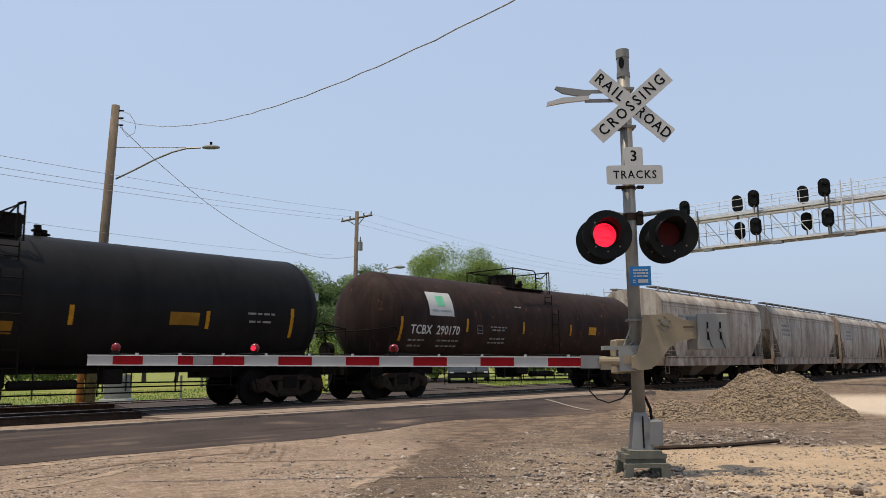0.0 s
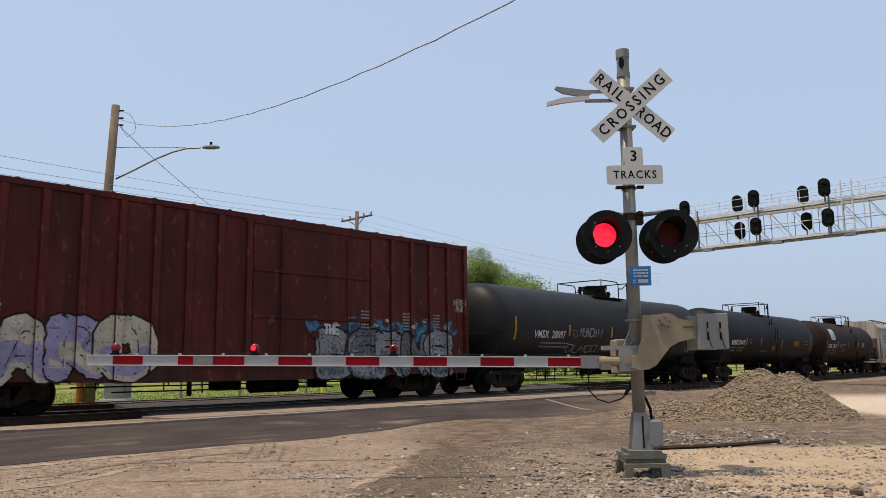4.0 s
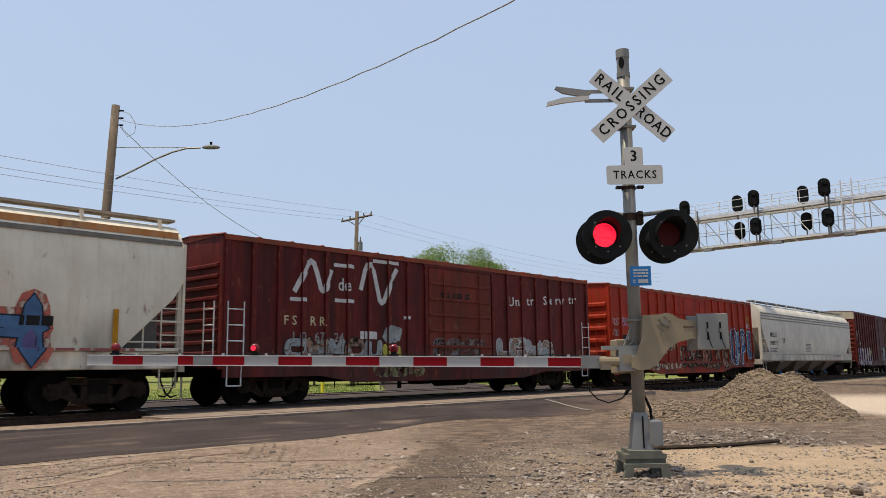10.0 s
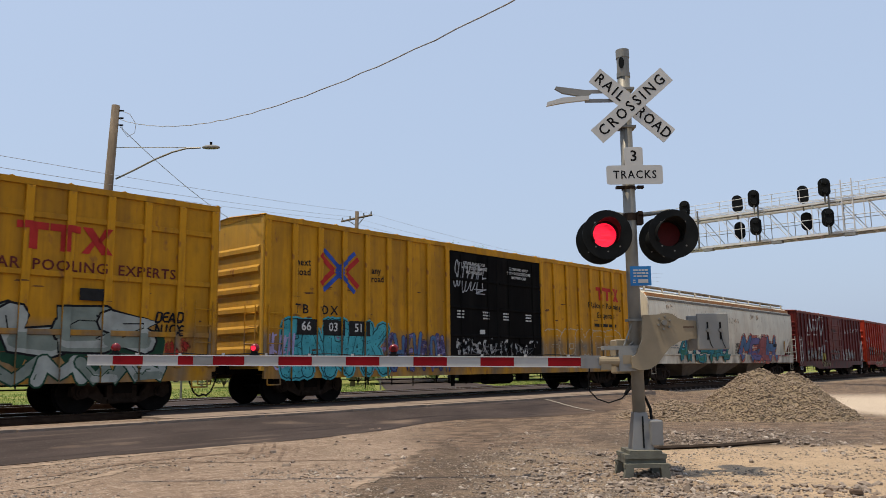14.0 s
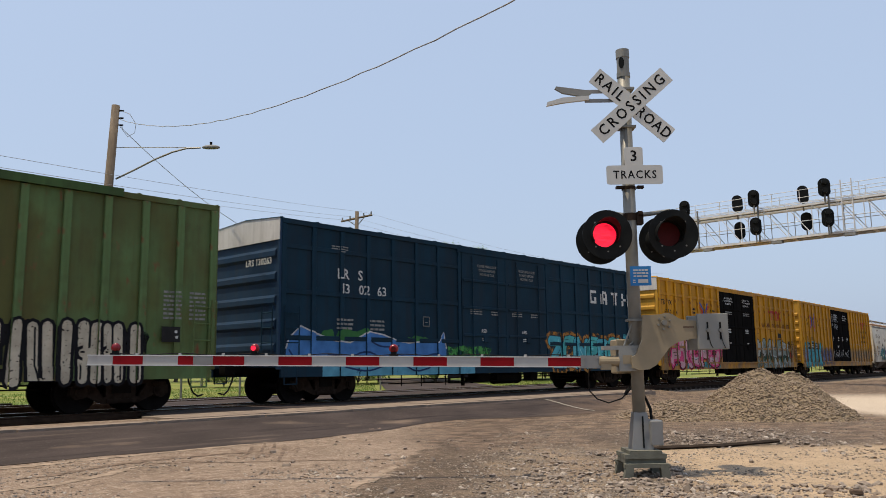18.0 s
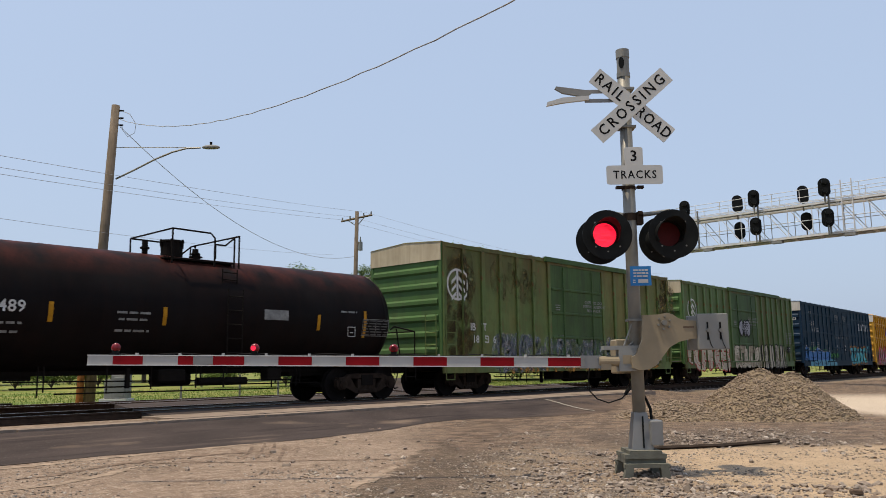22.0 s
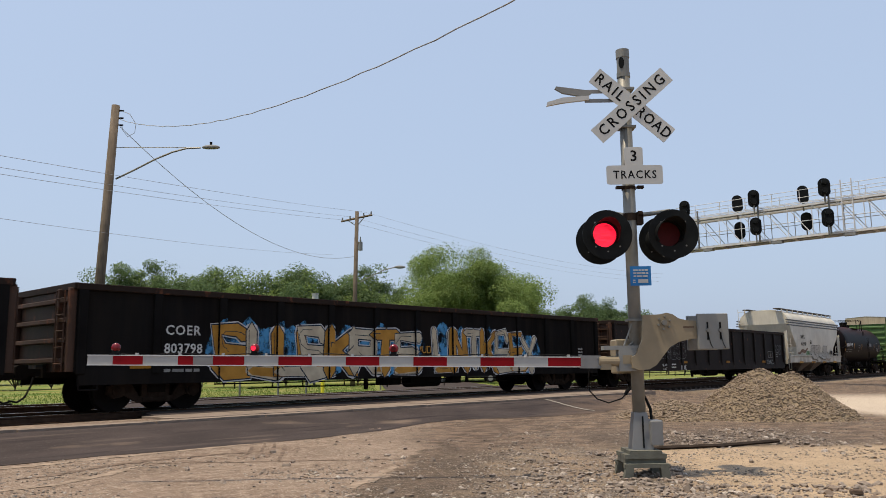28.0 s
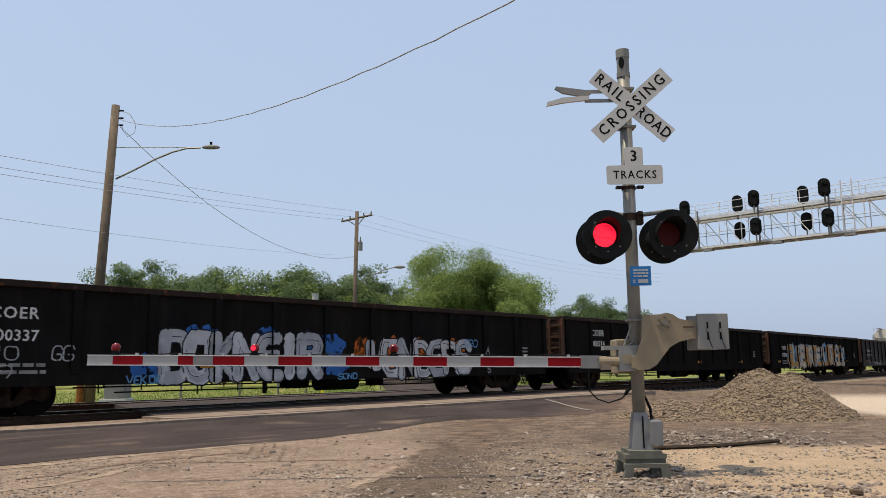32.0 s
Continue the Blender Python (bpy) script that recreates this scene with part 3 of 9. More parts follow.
def gravel_places(rnd):
    out = []
    for count, la, lb, da, db in ((2600, -0.9, 2.9, 7.2, 12.4), (1500, 2.2, 6.2, 6.6, 8.9), (900, 3.6, 6.6, 12.8, 16.5), (350, -2.0, 7.5, 8.0, 16.0), (60, -5.0, 0.0, 8.0, 13.0)):
        for _ in range(count):
            a, d = rnd.uniform(la, lb), rnd.uniform(da, db)
            if count == 2600 and a < 0.16 * (d - 9.0) + 0.25 + 1.0 * rnd.random():
                continue
            if noise.noise((a * 0.9, d * 0.9, count)) < -0.12 - 0.2 * rnd.random():
                continue
            p = spot(a, d)
            if p.y > asphalt_edge(p.x) - 0.2 and p.x < 18:
                continue
            out.append((p.x, p.y, ground_z(p.x, p.y)))
    return out


STONE_COLS = [(0.12, 0.098, 0.08), (0.22, 0.18, 0.148), (0.32, 0.268, 0.22), (0.21, 0.152, 0.112), (0.52, 0.455, 0.385)]
stones("gravel", "loose grey crushed stone on earth", gravel_places, (0.012, 0.058), STONE_COLS, 3)


def pebble_places(rnd):
    out = []
    while len(out) < 17000:
        d = 7.0 + 12.0 * rnd.random() ** 1.5
        a = rnd.uniform(-0.62, 0.66) * d
        p = spot(a, d)
        if p.y > asphalt_edge(p.x) - 0.1 and p.x < 18:
            continue
        side = 0.16 * d - a
        dens = 0.50 + 0.7 * noise.noise((p.x * 0.7, p.y * 0.7, 9)) - (0.36 if side > 2.35 else 0.34 if side > 1.5 else 0.0) - (0.25 if d > 12.5 or (a > 3.3 and d > 8.8) else 0.0)
        if rnd.random() < dens:
            out.append((p.x, p.y, ground_z(p.x, p.y) - 0.003))
    return out


stones("pebbles", "fine scattered pebbles over the bare earth", pebble_places, (0.006, 0.026), [(0.10, 0.085, 0.07), (0.24, 0.20, 0.16), (0.36, 0.31, 0.25), (0.17, 0.125, 0.095), (0.46, 0.42, 0.36)], 23)

PILE = spot(8.02, 20.3)


def pile_h(x, y):
    q = Vector((x, y, 0)) - PILE
    a, d = q.dot(RIGHT), q.dot(FORE)
    r = math.hypot(max(abs(a - 0.05) - 0.5, 0.0) / (1.50 if a > 0 else 1.45), d / 2.1)
    h = 1.06 * max(0.0, 1 - r ** 1.22)
    tail = 0.40 * max(0.0, 1 - math.hypot((a + 2.3) / 1.55, d / 1.6) ** 1.6)
    return max(h, tail) * (1 + 0.20 * noise.noise((x * 1.7, y * 1.7, 2))) + (0.05 * noise.noise((x * 4, y * 4, 6)) if h + tail > 0.08 else 0.0)


def pile_mesh():
    v, f = [], []
    k = 46
    for j in range(k):
        for i in range(k):
            p = PILE + RIGHT * (-3.9 + 7.0 * i / (k - 1)) + FORE * (-2.5 + 5.0 * j / (k - 1))
            v.append((p.x, p.y, ground_z(p.x, p.y) + pile_h(p.x, p.y) - 0.025))
    for j in range(k - 1):
        for i in range(k - 1):
            a = j * k + i
            f.append((a, a + 1, a + k + 1, a + k))
    me = bpy.data.meshes.new("gravel_pile")
    me.from_pydata(v, [], f)
    return me


single("gravel_mound", pile_mesh(), plain("pile_fines", (0.19, 0.145, 0.095), 0.95, 0, 0.4, 14, 0.8), "heap of tan crushed gravel beside the track", "gravel pile", smooth=True)


def pile_places(rnd):
    out = []
    while len(out) < 12000:
        p = PILE + RIGHT * rnd.uniform(-3.9, 2.9) + FORE * rnd.uniform(-2.4, 1.2)
        h = pile_h(p.x, p.y)
        if h > 0.015 or rnd.random() < 0.06:
            out.append((p.x, p.y, ground_z(p.x, p.y) + h - 0.02))
    return out


stones("pile_stones", "tan crushed stones covering a gravel heap", pile_places, (0.012, 0.046), [(0.16, 0.118, 0.078), (0.25, 0.185, 0.12), (0.30, 0.225, 0.15), (0.20, 0.152, 0.105), (0.38, 0.30, 0.21)], 11)


def ballast_places(rnd):
    out = []
    while len(out) < 4500:
        x = rnd.uniform(26.5, 75) if rnd.random() < 0.8 else rnd.uniform(2, 9)
        o = -2.6 + 2.0 * rnd.random()
        out.append((x, track_y(x, o), 0.10 if o > -1.75 else 0.02 + 0.08 * (o + 2.5) / 0.75))
    return out


stones("ballast_stones", "brown crushed stone ballast along the track", ballast_places, (0.025, 0.06), STONE_COLS, 17)


def gap_places(rnd):
    out = []
    for _ in range(1500):
        x = rnd.uniform(-4, 13.0)
        o = 3.0 + rnd.gauss(0, 0.14)
        out.append((x, track_y(x, o), 0.16 + 0.10 * math.exp(-((o - 3.0) / 0.12) ** 2) * rnd.random()))
    return out


stones("pale_ballast", "strip of pale crushed stone between the tracks", gap_places, (0.03, 0.065), [(0.34, 0.30, 0.26), (0.52, 0.48, 0.42), (0.42, 0.37, 0.32)], 29)

V, F = [], []
for i in range(15):
    y = 12.3 + 0.15 * i
    x = 19.78 + 0.15 * i * 0.14
    for dx in (-0.07, 0.07):
        V.append((x + dx + 0.012 * math.sin(i * 2.3), y, max(asphalt_z(y), sheet_z(x, y)) + 0.014))
    if i:
        F.append((2 * i - 2, 2 * i - 1, 2 * i + 1, 2 * i))
me = bpy.data.meshes.new("stop_line")
me.from_pydata(V, [], F)
part("stop_line", me, plain("worn_road_paint", (0.24, 0.215, 0.18), 0.9, 0, 0.4, 8, 0.2), road, "worn pale stop line on asphalt")

# timber and a dark lump by the gate
bm = bmesh.new()
pts = [spot(2.75, 12.6), spot(3.3, 12.72), spot(4.24, 12.85), spot(5.46, 13.45)]
for k, (a, b) in enumerate(zip(pts, pts[1:])):
    rod(bm, (a.x, a.y, sheet_z(a.x, a.y) + 0.03), (b.x, b.y, sheet_z(b.x, b.y) + 0.03 + 0.01 * k), 0.034, 4, 0.028)
single("timber_plank", bm, plain("rotten_timber", (0.035, 0.026, 0.02), 0.9, 0, 0.4, 6, 0.5), "old dark timber lying on the sandy ground", "timber")
bm = boxed(-0.07, 0.07, -0.05, 0.05, 0, 0.05, 0.012)
p = spot(4.08, 8.25)
single("rubble_lump", bm, M["wood_dark"], "dark broken lump on the sand", "rubble", at=pose(p.x, p.y, 0.0, 0, 4, 30))


# ---- crossing signal with its gate; x across the road, y away, z up ----
MAST = spot(2.338, 9.85)
gate = thing("crossing_gate", "galvanised railroad crossing signal with lowered striped gate arm", "crossing gate", at=pose(MAST.x, MAST.y, 0, 0, 0, YAW - 90))


def rounded(x0, x1, z0, z1, r):
    """The outline of a plate with rounded corners."""
    pts = []
    for cx, cz, a0 in ((x1 - r, z1 - r, 0), (x0 + r, z1 - r, 90), (x0 + r, z0 + r, 180), (x1 - r, z0 + r, 270)):
        pts += [(cx + r * math.cos(radians(a0 + 30 * i)), cz + r * math.sin(radians(a0 + 30 * i))) for i in range(4)]
    return pts


def build_gate():
    g = gate
    bm = bmesh.new()
    rod(bm, (0, 0, 0.30), (0, 0, 5.02), 0.077, 24)
    part("mast", bm, M["galv"], g, "tall galvanised steel mast", smooth=True)
    # bell on top
    bm = bmesh.new()
    rod(bm, (0, 0, 4.98), (0, 0, 5.22), 0.078, 20)
    rod(bm, (0, 0, 5.20), (0, 0, 5.31), 0.085, 20)
    rod(bm, (0, 0, 4.94), (0, 0, 5.00), 0.085, 20)
    part("bell_housing", bm, M["galv"], g, smooth=False)
    bm = bmesh.new()
    prism(bm, [(-0.035 + 0.035 * math.cos(a) * 1.0, 5.12 + 0.075 * math.sin(a)) for a in [i * math.pi / 8 for i in range(16)]], -0.079, -0.06)
    part("bell_opening", bm, M["disc_black"], g)
    # foot: steel frame on legs, flared base
    bm = bmesh.new()
    for x0, x1, z0, z1 in ((-0.245, 0.245, 0.22, 0.27), (-0.19, 0.19, 0.27, 0.31)):
        box(bm, x0, x1, -0.24, 0.24, z0, z1)
    part("base_plate", bm, M["found"], g, "pale painted base plate")
    bm = bmesh.new()
    for sx in (-1, 1):
        for sy in (-1, 1):
            prism(bm, [(sx * 0.27, 0), (sx * 0.17, 0), (sx * 0.15, 0.16), (sx * 0.24, 0.16)], sy * 0.24 - 0.05, sy * 0.24 + 0.05)
    box(bm, -0.26, 0.26, -0.28, -0.20, 0.12, 0.165)
    box(bm, -0.26, 0.26, 0.20, 0.28, 0.12, 0.165)
    box(bm, -0.24, 0.24, -0.2, 0.2, 0.165, 0.22)
    part("foundation", bm, M["found"], g, "pale four-legged foundation frame")
    bm = bmesh.new()
    vs = box(bm, -0.125, 0.125, -0.125, 0.125, 0.31, 0.74)
    for v in vs:
        if v.co.z > 0.5:
            v.co.x *= 0.62
            v.co.y *= 0.62
    part("mast_base", bm, M["alum"], g, "cast flared mast base")
    bm = bmesh.new()
    box(bm, 0.0, 0.018, -0.13, -0.118, 0.33, 0.70)
    part("base_seam", bm, M["disc_black"], g)
    part("junction_box", boxed(0.09, 0.235, -0.17, 0.05, 0.36, 0.65, 0.012), M["alum"], g, "grey junction box")
    part("cable_conduit", tube([(0.16, 0.05, 0.64), (0.15, 0.06, 0.78), (0.11, 0.06, 0.88), (0.07, 0.05, 0.95), (0.05, 0.08, 1.15)], 0.018), M["rubber"], g)
    # crossbuck
    for k, (words, turn, y) in enumerate((("CROSSING", -41.5, -0.118), ("RAIL ROAD", 41.5, -0.105))):
        bm = boxed(-0.61, 0.61, -0.003, 0.003, -0.114, 0.114, 0)
        blade = part("crossbuck_blade", bm, M["sign_white"], g, "white blade lettered in black", at=Matrix.Translation((0.064, y, 4.540)) @ pose(0, 0, 0, 0, turn, 0))
        if k == 0:
            lettering(blade, "CROSSING", 0, -0.0042, 0, 0.135, M["sign_black"], 0, 1.42, 0.90)
        else:
            lettering(blade, "RAIL", -0.36, -0.0042, 0, 0.135, M["sign_black"], 0, 1.3, 0.90)
            lettering(blade, "ROAD", 0.35, -0.0042, 0, 0.135, M["sign_black"], 0, 1.15, 0.88)
    for z in (4.26, 4.76):
        part("sign_clamp", boxed(-0.095, 0.11, -0.10, 0.08, z, z + 0.03, 0.004), M["galv"], g)
    # number plate of the tracks
    bm = bmesh.new()
    prism(bm, rounded(-0.062, 0.169, 3.753, 3.998, 0.03), -0.113, -0.108)
    s3 = part("count_sign", bm, M["sign_white"], g, "white plate with a black 3")
    lettering(s3, "3", 0.054, -0.1142, 3.878, 0.135, M["sign_black"])
    bm = bmesh.new()
    prism(bm, rounded(-0.294, 0.406, 3.521, 3.763, 0.03), -0.118, -0.113)
    st = part("tracks_sign", bm, M["sign_white"], g, "white plate lettered TRACKS")
    lettering(st, "TRACKS", 0.059, -0.1192, 3.640, 0.10, M["sign_black"], 0, 1.2, 0.90)
    bm = bmesh.new()
    rod(bm, (0, 0, 3.475), (0, 0, 3.515), 0.088, 20)
    for x in (-0.13, 0.13):
        box(bm, x - 0.04, x + 0.04, -0.10, -0.02, 3.48, 3.51)
    part("sign_clamp", bm, M["frame_brown"], g)
    # two edge-on plates on brackets
    bm = bmesh.new()
    prism(bm, [(-0.90, 4.775), (-0.88, 4.805), (-0.45, 4.745), (-0.43, 4.715), (-0.50, 4.66), (-0.80, 4.715)], -0.10, -0.06)
    part("edge_plate", bm, M["cw_grey"], g, "grey plate seen nearly edge on")
    bm = bmesh.new()
    prism(bm, [(-1.01, 4.545), (-1.00, 4.595), (-0.80, 4.655), (-0.47, 4.675), (-0.47, 4.62), (-0.80, 4.585)], -0.11, -0.07)
    part("edge_plate", bm, M["sign_white"], g, "white plate seen nearly edge on")
    for z in (4.72, 4.60):
        part("plate_bracket", boxed(-0.52, -0.02, -0.08, -0.05, z, z + 0.042, 0.003), M["alum"], g)
    # flashing lights: two pairs, back to back
    bm = bmesh.new()
    rod(bm, (-0.36, 0, 3.19), (-0.02, 0, 3.15), 0.028, 10)
    rod(bm, (0.10, 0, 3.15), (0.50, 0, 3.20), 0.028, 10)
    part("light_crossarm", bm, M["galv"], g)
    bm = bmesh.new()
    rod(bm, (0, 0, 3.08), (0, 0, 3.17), 0.092, 20)
    rod(bm, (0.09, -0.06, 3.16), (0.14, -0.06, 3.16), 0.035, 10)
    box(bm, 0.07, 0.15, -0.07, 0.05, 3.03, 3.18)
    part("crossarm_clamp", bm, M["frame_brown"], g, "dark clamp and cable fitting on the mast")
    ring = lambda r, n: [(r * math.cos(2 * math.pi * i / n), r * math.sin(2 * math.pi * i / n)) for i in range(n)]
    lenses = []
    for lx, ox in ((-0.325, -0.032), (0.485, -0.06)):
        for front in (True, False):
            sy = -1 if front else 1
            y = -0.17 if front else 0.33
            bm = bmesh.new()
            outer, inner = ring(0.305, 48), ring(0.155, 48)
            vo = [[bm.verts.new((lx + a, y + dy, 2.885 + b)) for a, b in outer] for dy in (0, 0.008)]
            vi = [[bm.verts.new((lx + ox + a, y + dy, 2.885 + b)) for a, b in inner] for dy in (0, 0.008)]
            for i in range(48):
                j = (i + 1) % 48
                bm.faces.new((vo[0][i], vo[0][j], vi[0][j], vi[0][i]))
                bm.faces.new((vo[1][j], vo[1][i], vi[1][i], vi[1][j]))
                bm.faces.new((vo[0][j], vo[0][i], vo[1][i], vo[1][j]))
                bm.faces.new((vi[0][i], vi[0][j], vi[1][j], vi[1][i]))
            bg = part("light_background", bm, M["disc_black"], g, "round black light background")
            # lamp body behind the disc
            bm = bmesh.new()
            yb = y + 0.19 * (1 if front else -1)
            bmesh.ops.create_cone(bm, cap_ends=True, segments=32, radius1=0.165, radius2=0.12, depth=0.17, matrix=Matrix.Translation((lx + ox, (y + 0.012 + yb) / 2, 2.885)) @ pose(0, 0, 0, -90 if front else 90, 0, 0))
            for f in [f for f in bm.faces if len(f.verts) > 6 and abs(f.calc_center_median().y - y) < 0.06]:
                bm.faces.remove(f)
            part("lamp_body", bm, M["disc_black"], g)
            # long hood round the upper part of the lens
            bm = bmesh.new()
            k = 30
            row = []
            for i in range(k + 1):
                a = radians(-35 + 250 * i / k)
                ln = 0.10 + 0.20 * max(0.0, math.sin(a)) ** 0.7
                ca, sa = math.cos(a), math.sin(a)
                row.append([bm.verts.new((lx + ox + r * ca, y + q, 2.885 + r * sa)) for r, q in ((0.165, 0), (0.165, sy * ln), (0.172, sy * ln), (0.172, 0))])
            for i in range(k):
                for q in range(3):
                    bm.faces.new((row[i][q], row[i + 1][q], row[i + 1][q + 1], row[i][q + 1]))
            part("hood", bm, M["disc_black"], bg, "black visor over the lens")
            # bolts
            for a in (45, 135, 225, 315, 90, 270):
                bm = bmesh.new()
                rod(bm, (lx + 0.21 * math.cos(radians(a)), y - 0.006, 2.885 + 0.21 * math.sin(radians(a))), (lx + 0.21 * math.cos(radians(a)), y + 0.012, 2.885 + 0.21 * math.sin(radians(a))), 0.011, 6)
                part("bolt", bm, M["galv"], bg)
            if front:
                lens = lens_disc("lens", 0.15, 0.012)
                lens.parent = bg
                lens["label"] = "flashing red lens"
                lens.matrix_basis = pose(lx + ox, y + 0.06, 2.885)
                lenses.append((lens, (lx + ox, y + 0.06, 2.885)))
            else:
                bm = bmesh.new()
                rod(bm, (lx + ox, y - 0.002, 2.885), (lx + ox, y - 0.03, 2.885), 0.152, 32)
                part("lens", bm, M["lamp_off"], bg)
    # blue plate
    bm = bmesh.new()
    box(bm, -0.05, 0.205, -0.086, -0.08, 2.262, 2.50)
    bs = part("notice_plate", bm, M["blue_sign"], g, "small blue notice plate with white print")
    bars(bs, -0.01, 0.17, 2.36, 2.47, 3, -0.088, M["sign_white"])
    bm = bmesh.new()
    box(bm, 0.045, 0.165, -0.09, -0.086, 2.295, 2.34)
    part("print_block", bm, M["sign_white"], bs)
    bars(bs, -0.02, 0.02, 2.29, 2.34, 2, -0.088, M["sign_white"])
    # gate mechanism
    part("mechanism_box", boxed(-0.22, 0.10, 0.10, 0.48, 1.20, 1.62, 0.015), M["beige"], g, "beige gate mechanism box")
    bm = bmesh.new()
    box(bm, -0.42, 0.02, -0.14, 0.04, 1.485, 1.535)
    box(bm, -0.245, -0.03, -0.15, 0.02, 1.23, 1.485)
    part("arm_bracket", bm, M["cw_grey"], g)
    bm = bmesh.new()
    box(bm, -0.20, -0.09, -0.158, -0.15, 1.32, 1.42)
    part("maker_plate", bm, M["beige"], g)
    part("brace", rods([((-0.16, -0.06, 1.535), (-0.02, -0.04, 1.86)), ((-0.10, -0.06, 1.535), (0.0, -0.04, 1.62))], 0.012), M["galv"], g)
    bm = bmesh.new()
    box(bm, -0.10, 0.09, -0.09, 0.09, 1.83, 1.86)
    part("mast_clamp", bm, M["galv"], g)
    # beige lever with rounded outline
    lever = [(-0.10, 1.27), (-0.02, 1.24), (0.10, 1.25), (0.19, 1.30), (0.27, 1.40), (0.36, 1.51), (0.47, 1.57), (0.60, 1.60), (0.72, 1.61), (0.72, 1.82), (0.58, 1.825), (0.48, 1.85), (0.41, 1.90), (0.34, 1.92), (0.24, 1.90), (0.05, 1.895), (0.045, 1.80), (0.03, 1.60), (-0.05, 1.42), (-0.10, 1.40)]
    for y0 in (-0.20, 0.10):
        bm = bmesh.new()
        prism(bm, lever, y0, y0 + 0.05)
        part("counterweight_lever", bm, M["beige"], g, "beige curved lever")
    bm = bmesh.new()
    for a in range(0, 360, 60):
        c, s = math.cos(radians(a + 20)), math.sin(radians(a + 20))
        rod(bm, (0.30 + 0.075 * c, -0.225, 1.80 + 0.075 * s), (0.30 + 0.075 * c, -0.2, 1.80 + 0.075 * s), 0.014, 6)
    rod(bm, (0.30, -0.235, 1.80), (0.30, 0.16, 1.80), 0.032, 12)
    part("pivot_bolts", bm, M["galv"], g)
    part("lever_slot", boxed(0.53, 0.66, -0.205, -0.2, 1.735, 1.757), M["wood_dark"], g)
    bm = bmesh.new()
    box(bm, 0.685, 1.05, -0.26, -0.20, 1.475, 1.90)
    bmesh.ops.bevel(bm, geom=bm.edges[:], offset=0.008, segments=1, affect="EDGES")
    cw = part("counterweight", bm, M["cw_grey"], g, "grey slotted counterweight plate")
    for sx in (0.80, 0.95):
        part("slot", boxed(sx - 0.01, sx + 0.01, -0.264, -0.259, 1.59, 1.80), M["sign_black"], cw)
        bm = bmesh.new()
        rod(bm, (sx, -0.285, 1.70), (sx, -0.262, 1.70), 0.024, 6)
        part("slot_bolt", bm, M["galv"], cw)
        part("slot_cable", tube([(sx, -0.268, 1.70), (sx + 0.012, -0.268, 1.60), (sx + 0.03, -0.268, 1.53), (sx + 0.05, -0.268, 1.49)], 0.004, 4), M["sign_black"], cw)
    bm = boxed(0.685, 1.05, 0.15, 0.21, 1.475, 1.90, 0.008)
    part("counterweight", bm, M["cw_grey"], g, "grey slotted counterweight plate")
    # arm
    tilt = math.degrees(math.atan2(0.10, 6.2))
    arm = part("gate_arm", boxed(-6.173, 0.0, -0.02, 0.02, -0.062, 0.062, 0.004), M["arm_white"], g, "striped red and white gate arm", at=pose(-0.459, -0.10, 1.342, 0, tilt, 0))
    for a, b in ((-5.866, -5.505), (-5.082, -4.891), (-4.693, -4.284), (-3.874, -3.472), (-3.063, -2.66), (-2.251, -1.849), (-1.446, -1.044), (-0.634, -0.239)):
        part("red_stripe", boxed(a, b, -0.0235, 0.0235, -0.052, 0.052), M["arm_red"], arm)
    part("arm_rim", boxed(-6.173, -0.25, -0.028, 0.028, 0.052, 0.064), M["arm_rim"], arm)
    part("arm_joint", boxed(-4.90, -4.66, -0.026, 0.026, -0.051, 0.051, 0.003), M["alum"], arm)
    for k in range(11):
        part("clip", boxed(-5.6 + 0.52 * k, -5.57 + 0.52 * k, -0.02, 0.02, 0.062, 0.088), M["arm_white"], arm)
    part("arm_rim", boxed(-6.173, -0.25, -0.028, 0.028, -0.064, -0.053), M["arm_rim"], arm)
    bm = bmesh.new()
    box(bm, -0.24, 0.0, -0.03, 0.03, -0.075, 0.078)
    for bx in (-0.2, -0.04):
        for bz in (-0.04, 0.045):
            rod(bm, (bx, -0.04, bz), (bx, 0.04, bz), 0.012, 6)
    part("arm_sleeve", bm, M["alum"], arm)
    bm = bmesh.new()
    rod(bm, (-0.02, 0, 0.01), (0.22, 0, 0.01), 0.06, 12)
    box(bm, 0.0, 0.12, -0.05, 0.05, -0.09, -0.02)
    part("arm_socket", bm, M["beige"], arm)
    wire = [(-5.846, -0.01, 0.085)]
    while wire[-1][0] < -0.3:
        wire.append((wire[-1][0] + 0.1, -0.01, 0.074 + 0.012 * math.sin(wire[-1][0] * 7)))
    part("arm_wire", tube(wire, 0.006, 5), M["rubber"], arm)
    small = []
    for k, lx in enumerate((-5.846, -4.168, -2.49)):
        bm = bmesh.new()
        box(bm, lx - 0.055, lx + 0.055, -0.03, 0.03, 0.063, 0.085)
        box(bm, lx - 0.035, lx + 0.035, -0.03, 0.03, 0.085, 0.115)
        base = part("lamp_holder", bm, M["disc_black"], arm)
        bm = bmesh.new()
        bmesh.ops.create_uvsphere(bm, u_segments=16, v_segments=8, radius=0.058, matrix=Matrix.Translation((lx, 0, 0.148)))
        for v in bm.verts:
            v.co.y *= 0.75
            if v.co.z < 0.112:
                v.co.z = 0.112
        part("lamp_globe", bm, M["lamp_red"], base, "small red warning lamp", smooth=True)
        if k:
            d = lens_disc("lens", 0.03, 0.003)
            d.parent = base
            d.matrix_basis = pose(lx, -0.075, 0.148)
            small.append((d, (lx, -0.075, 0.148)))
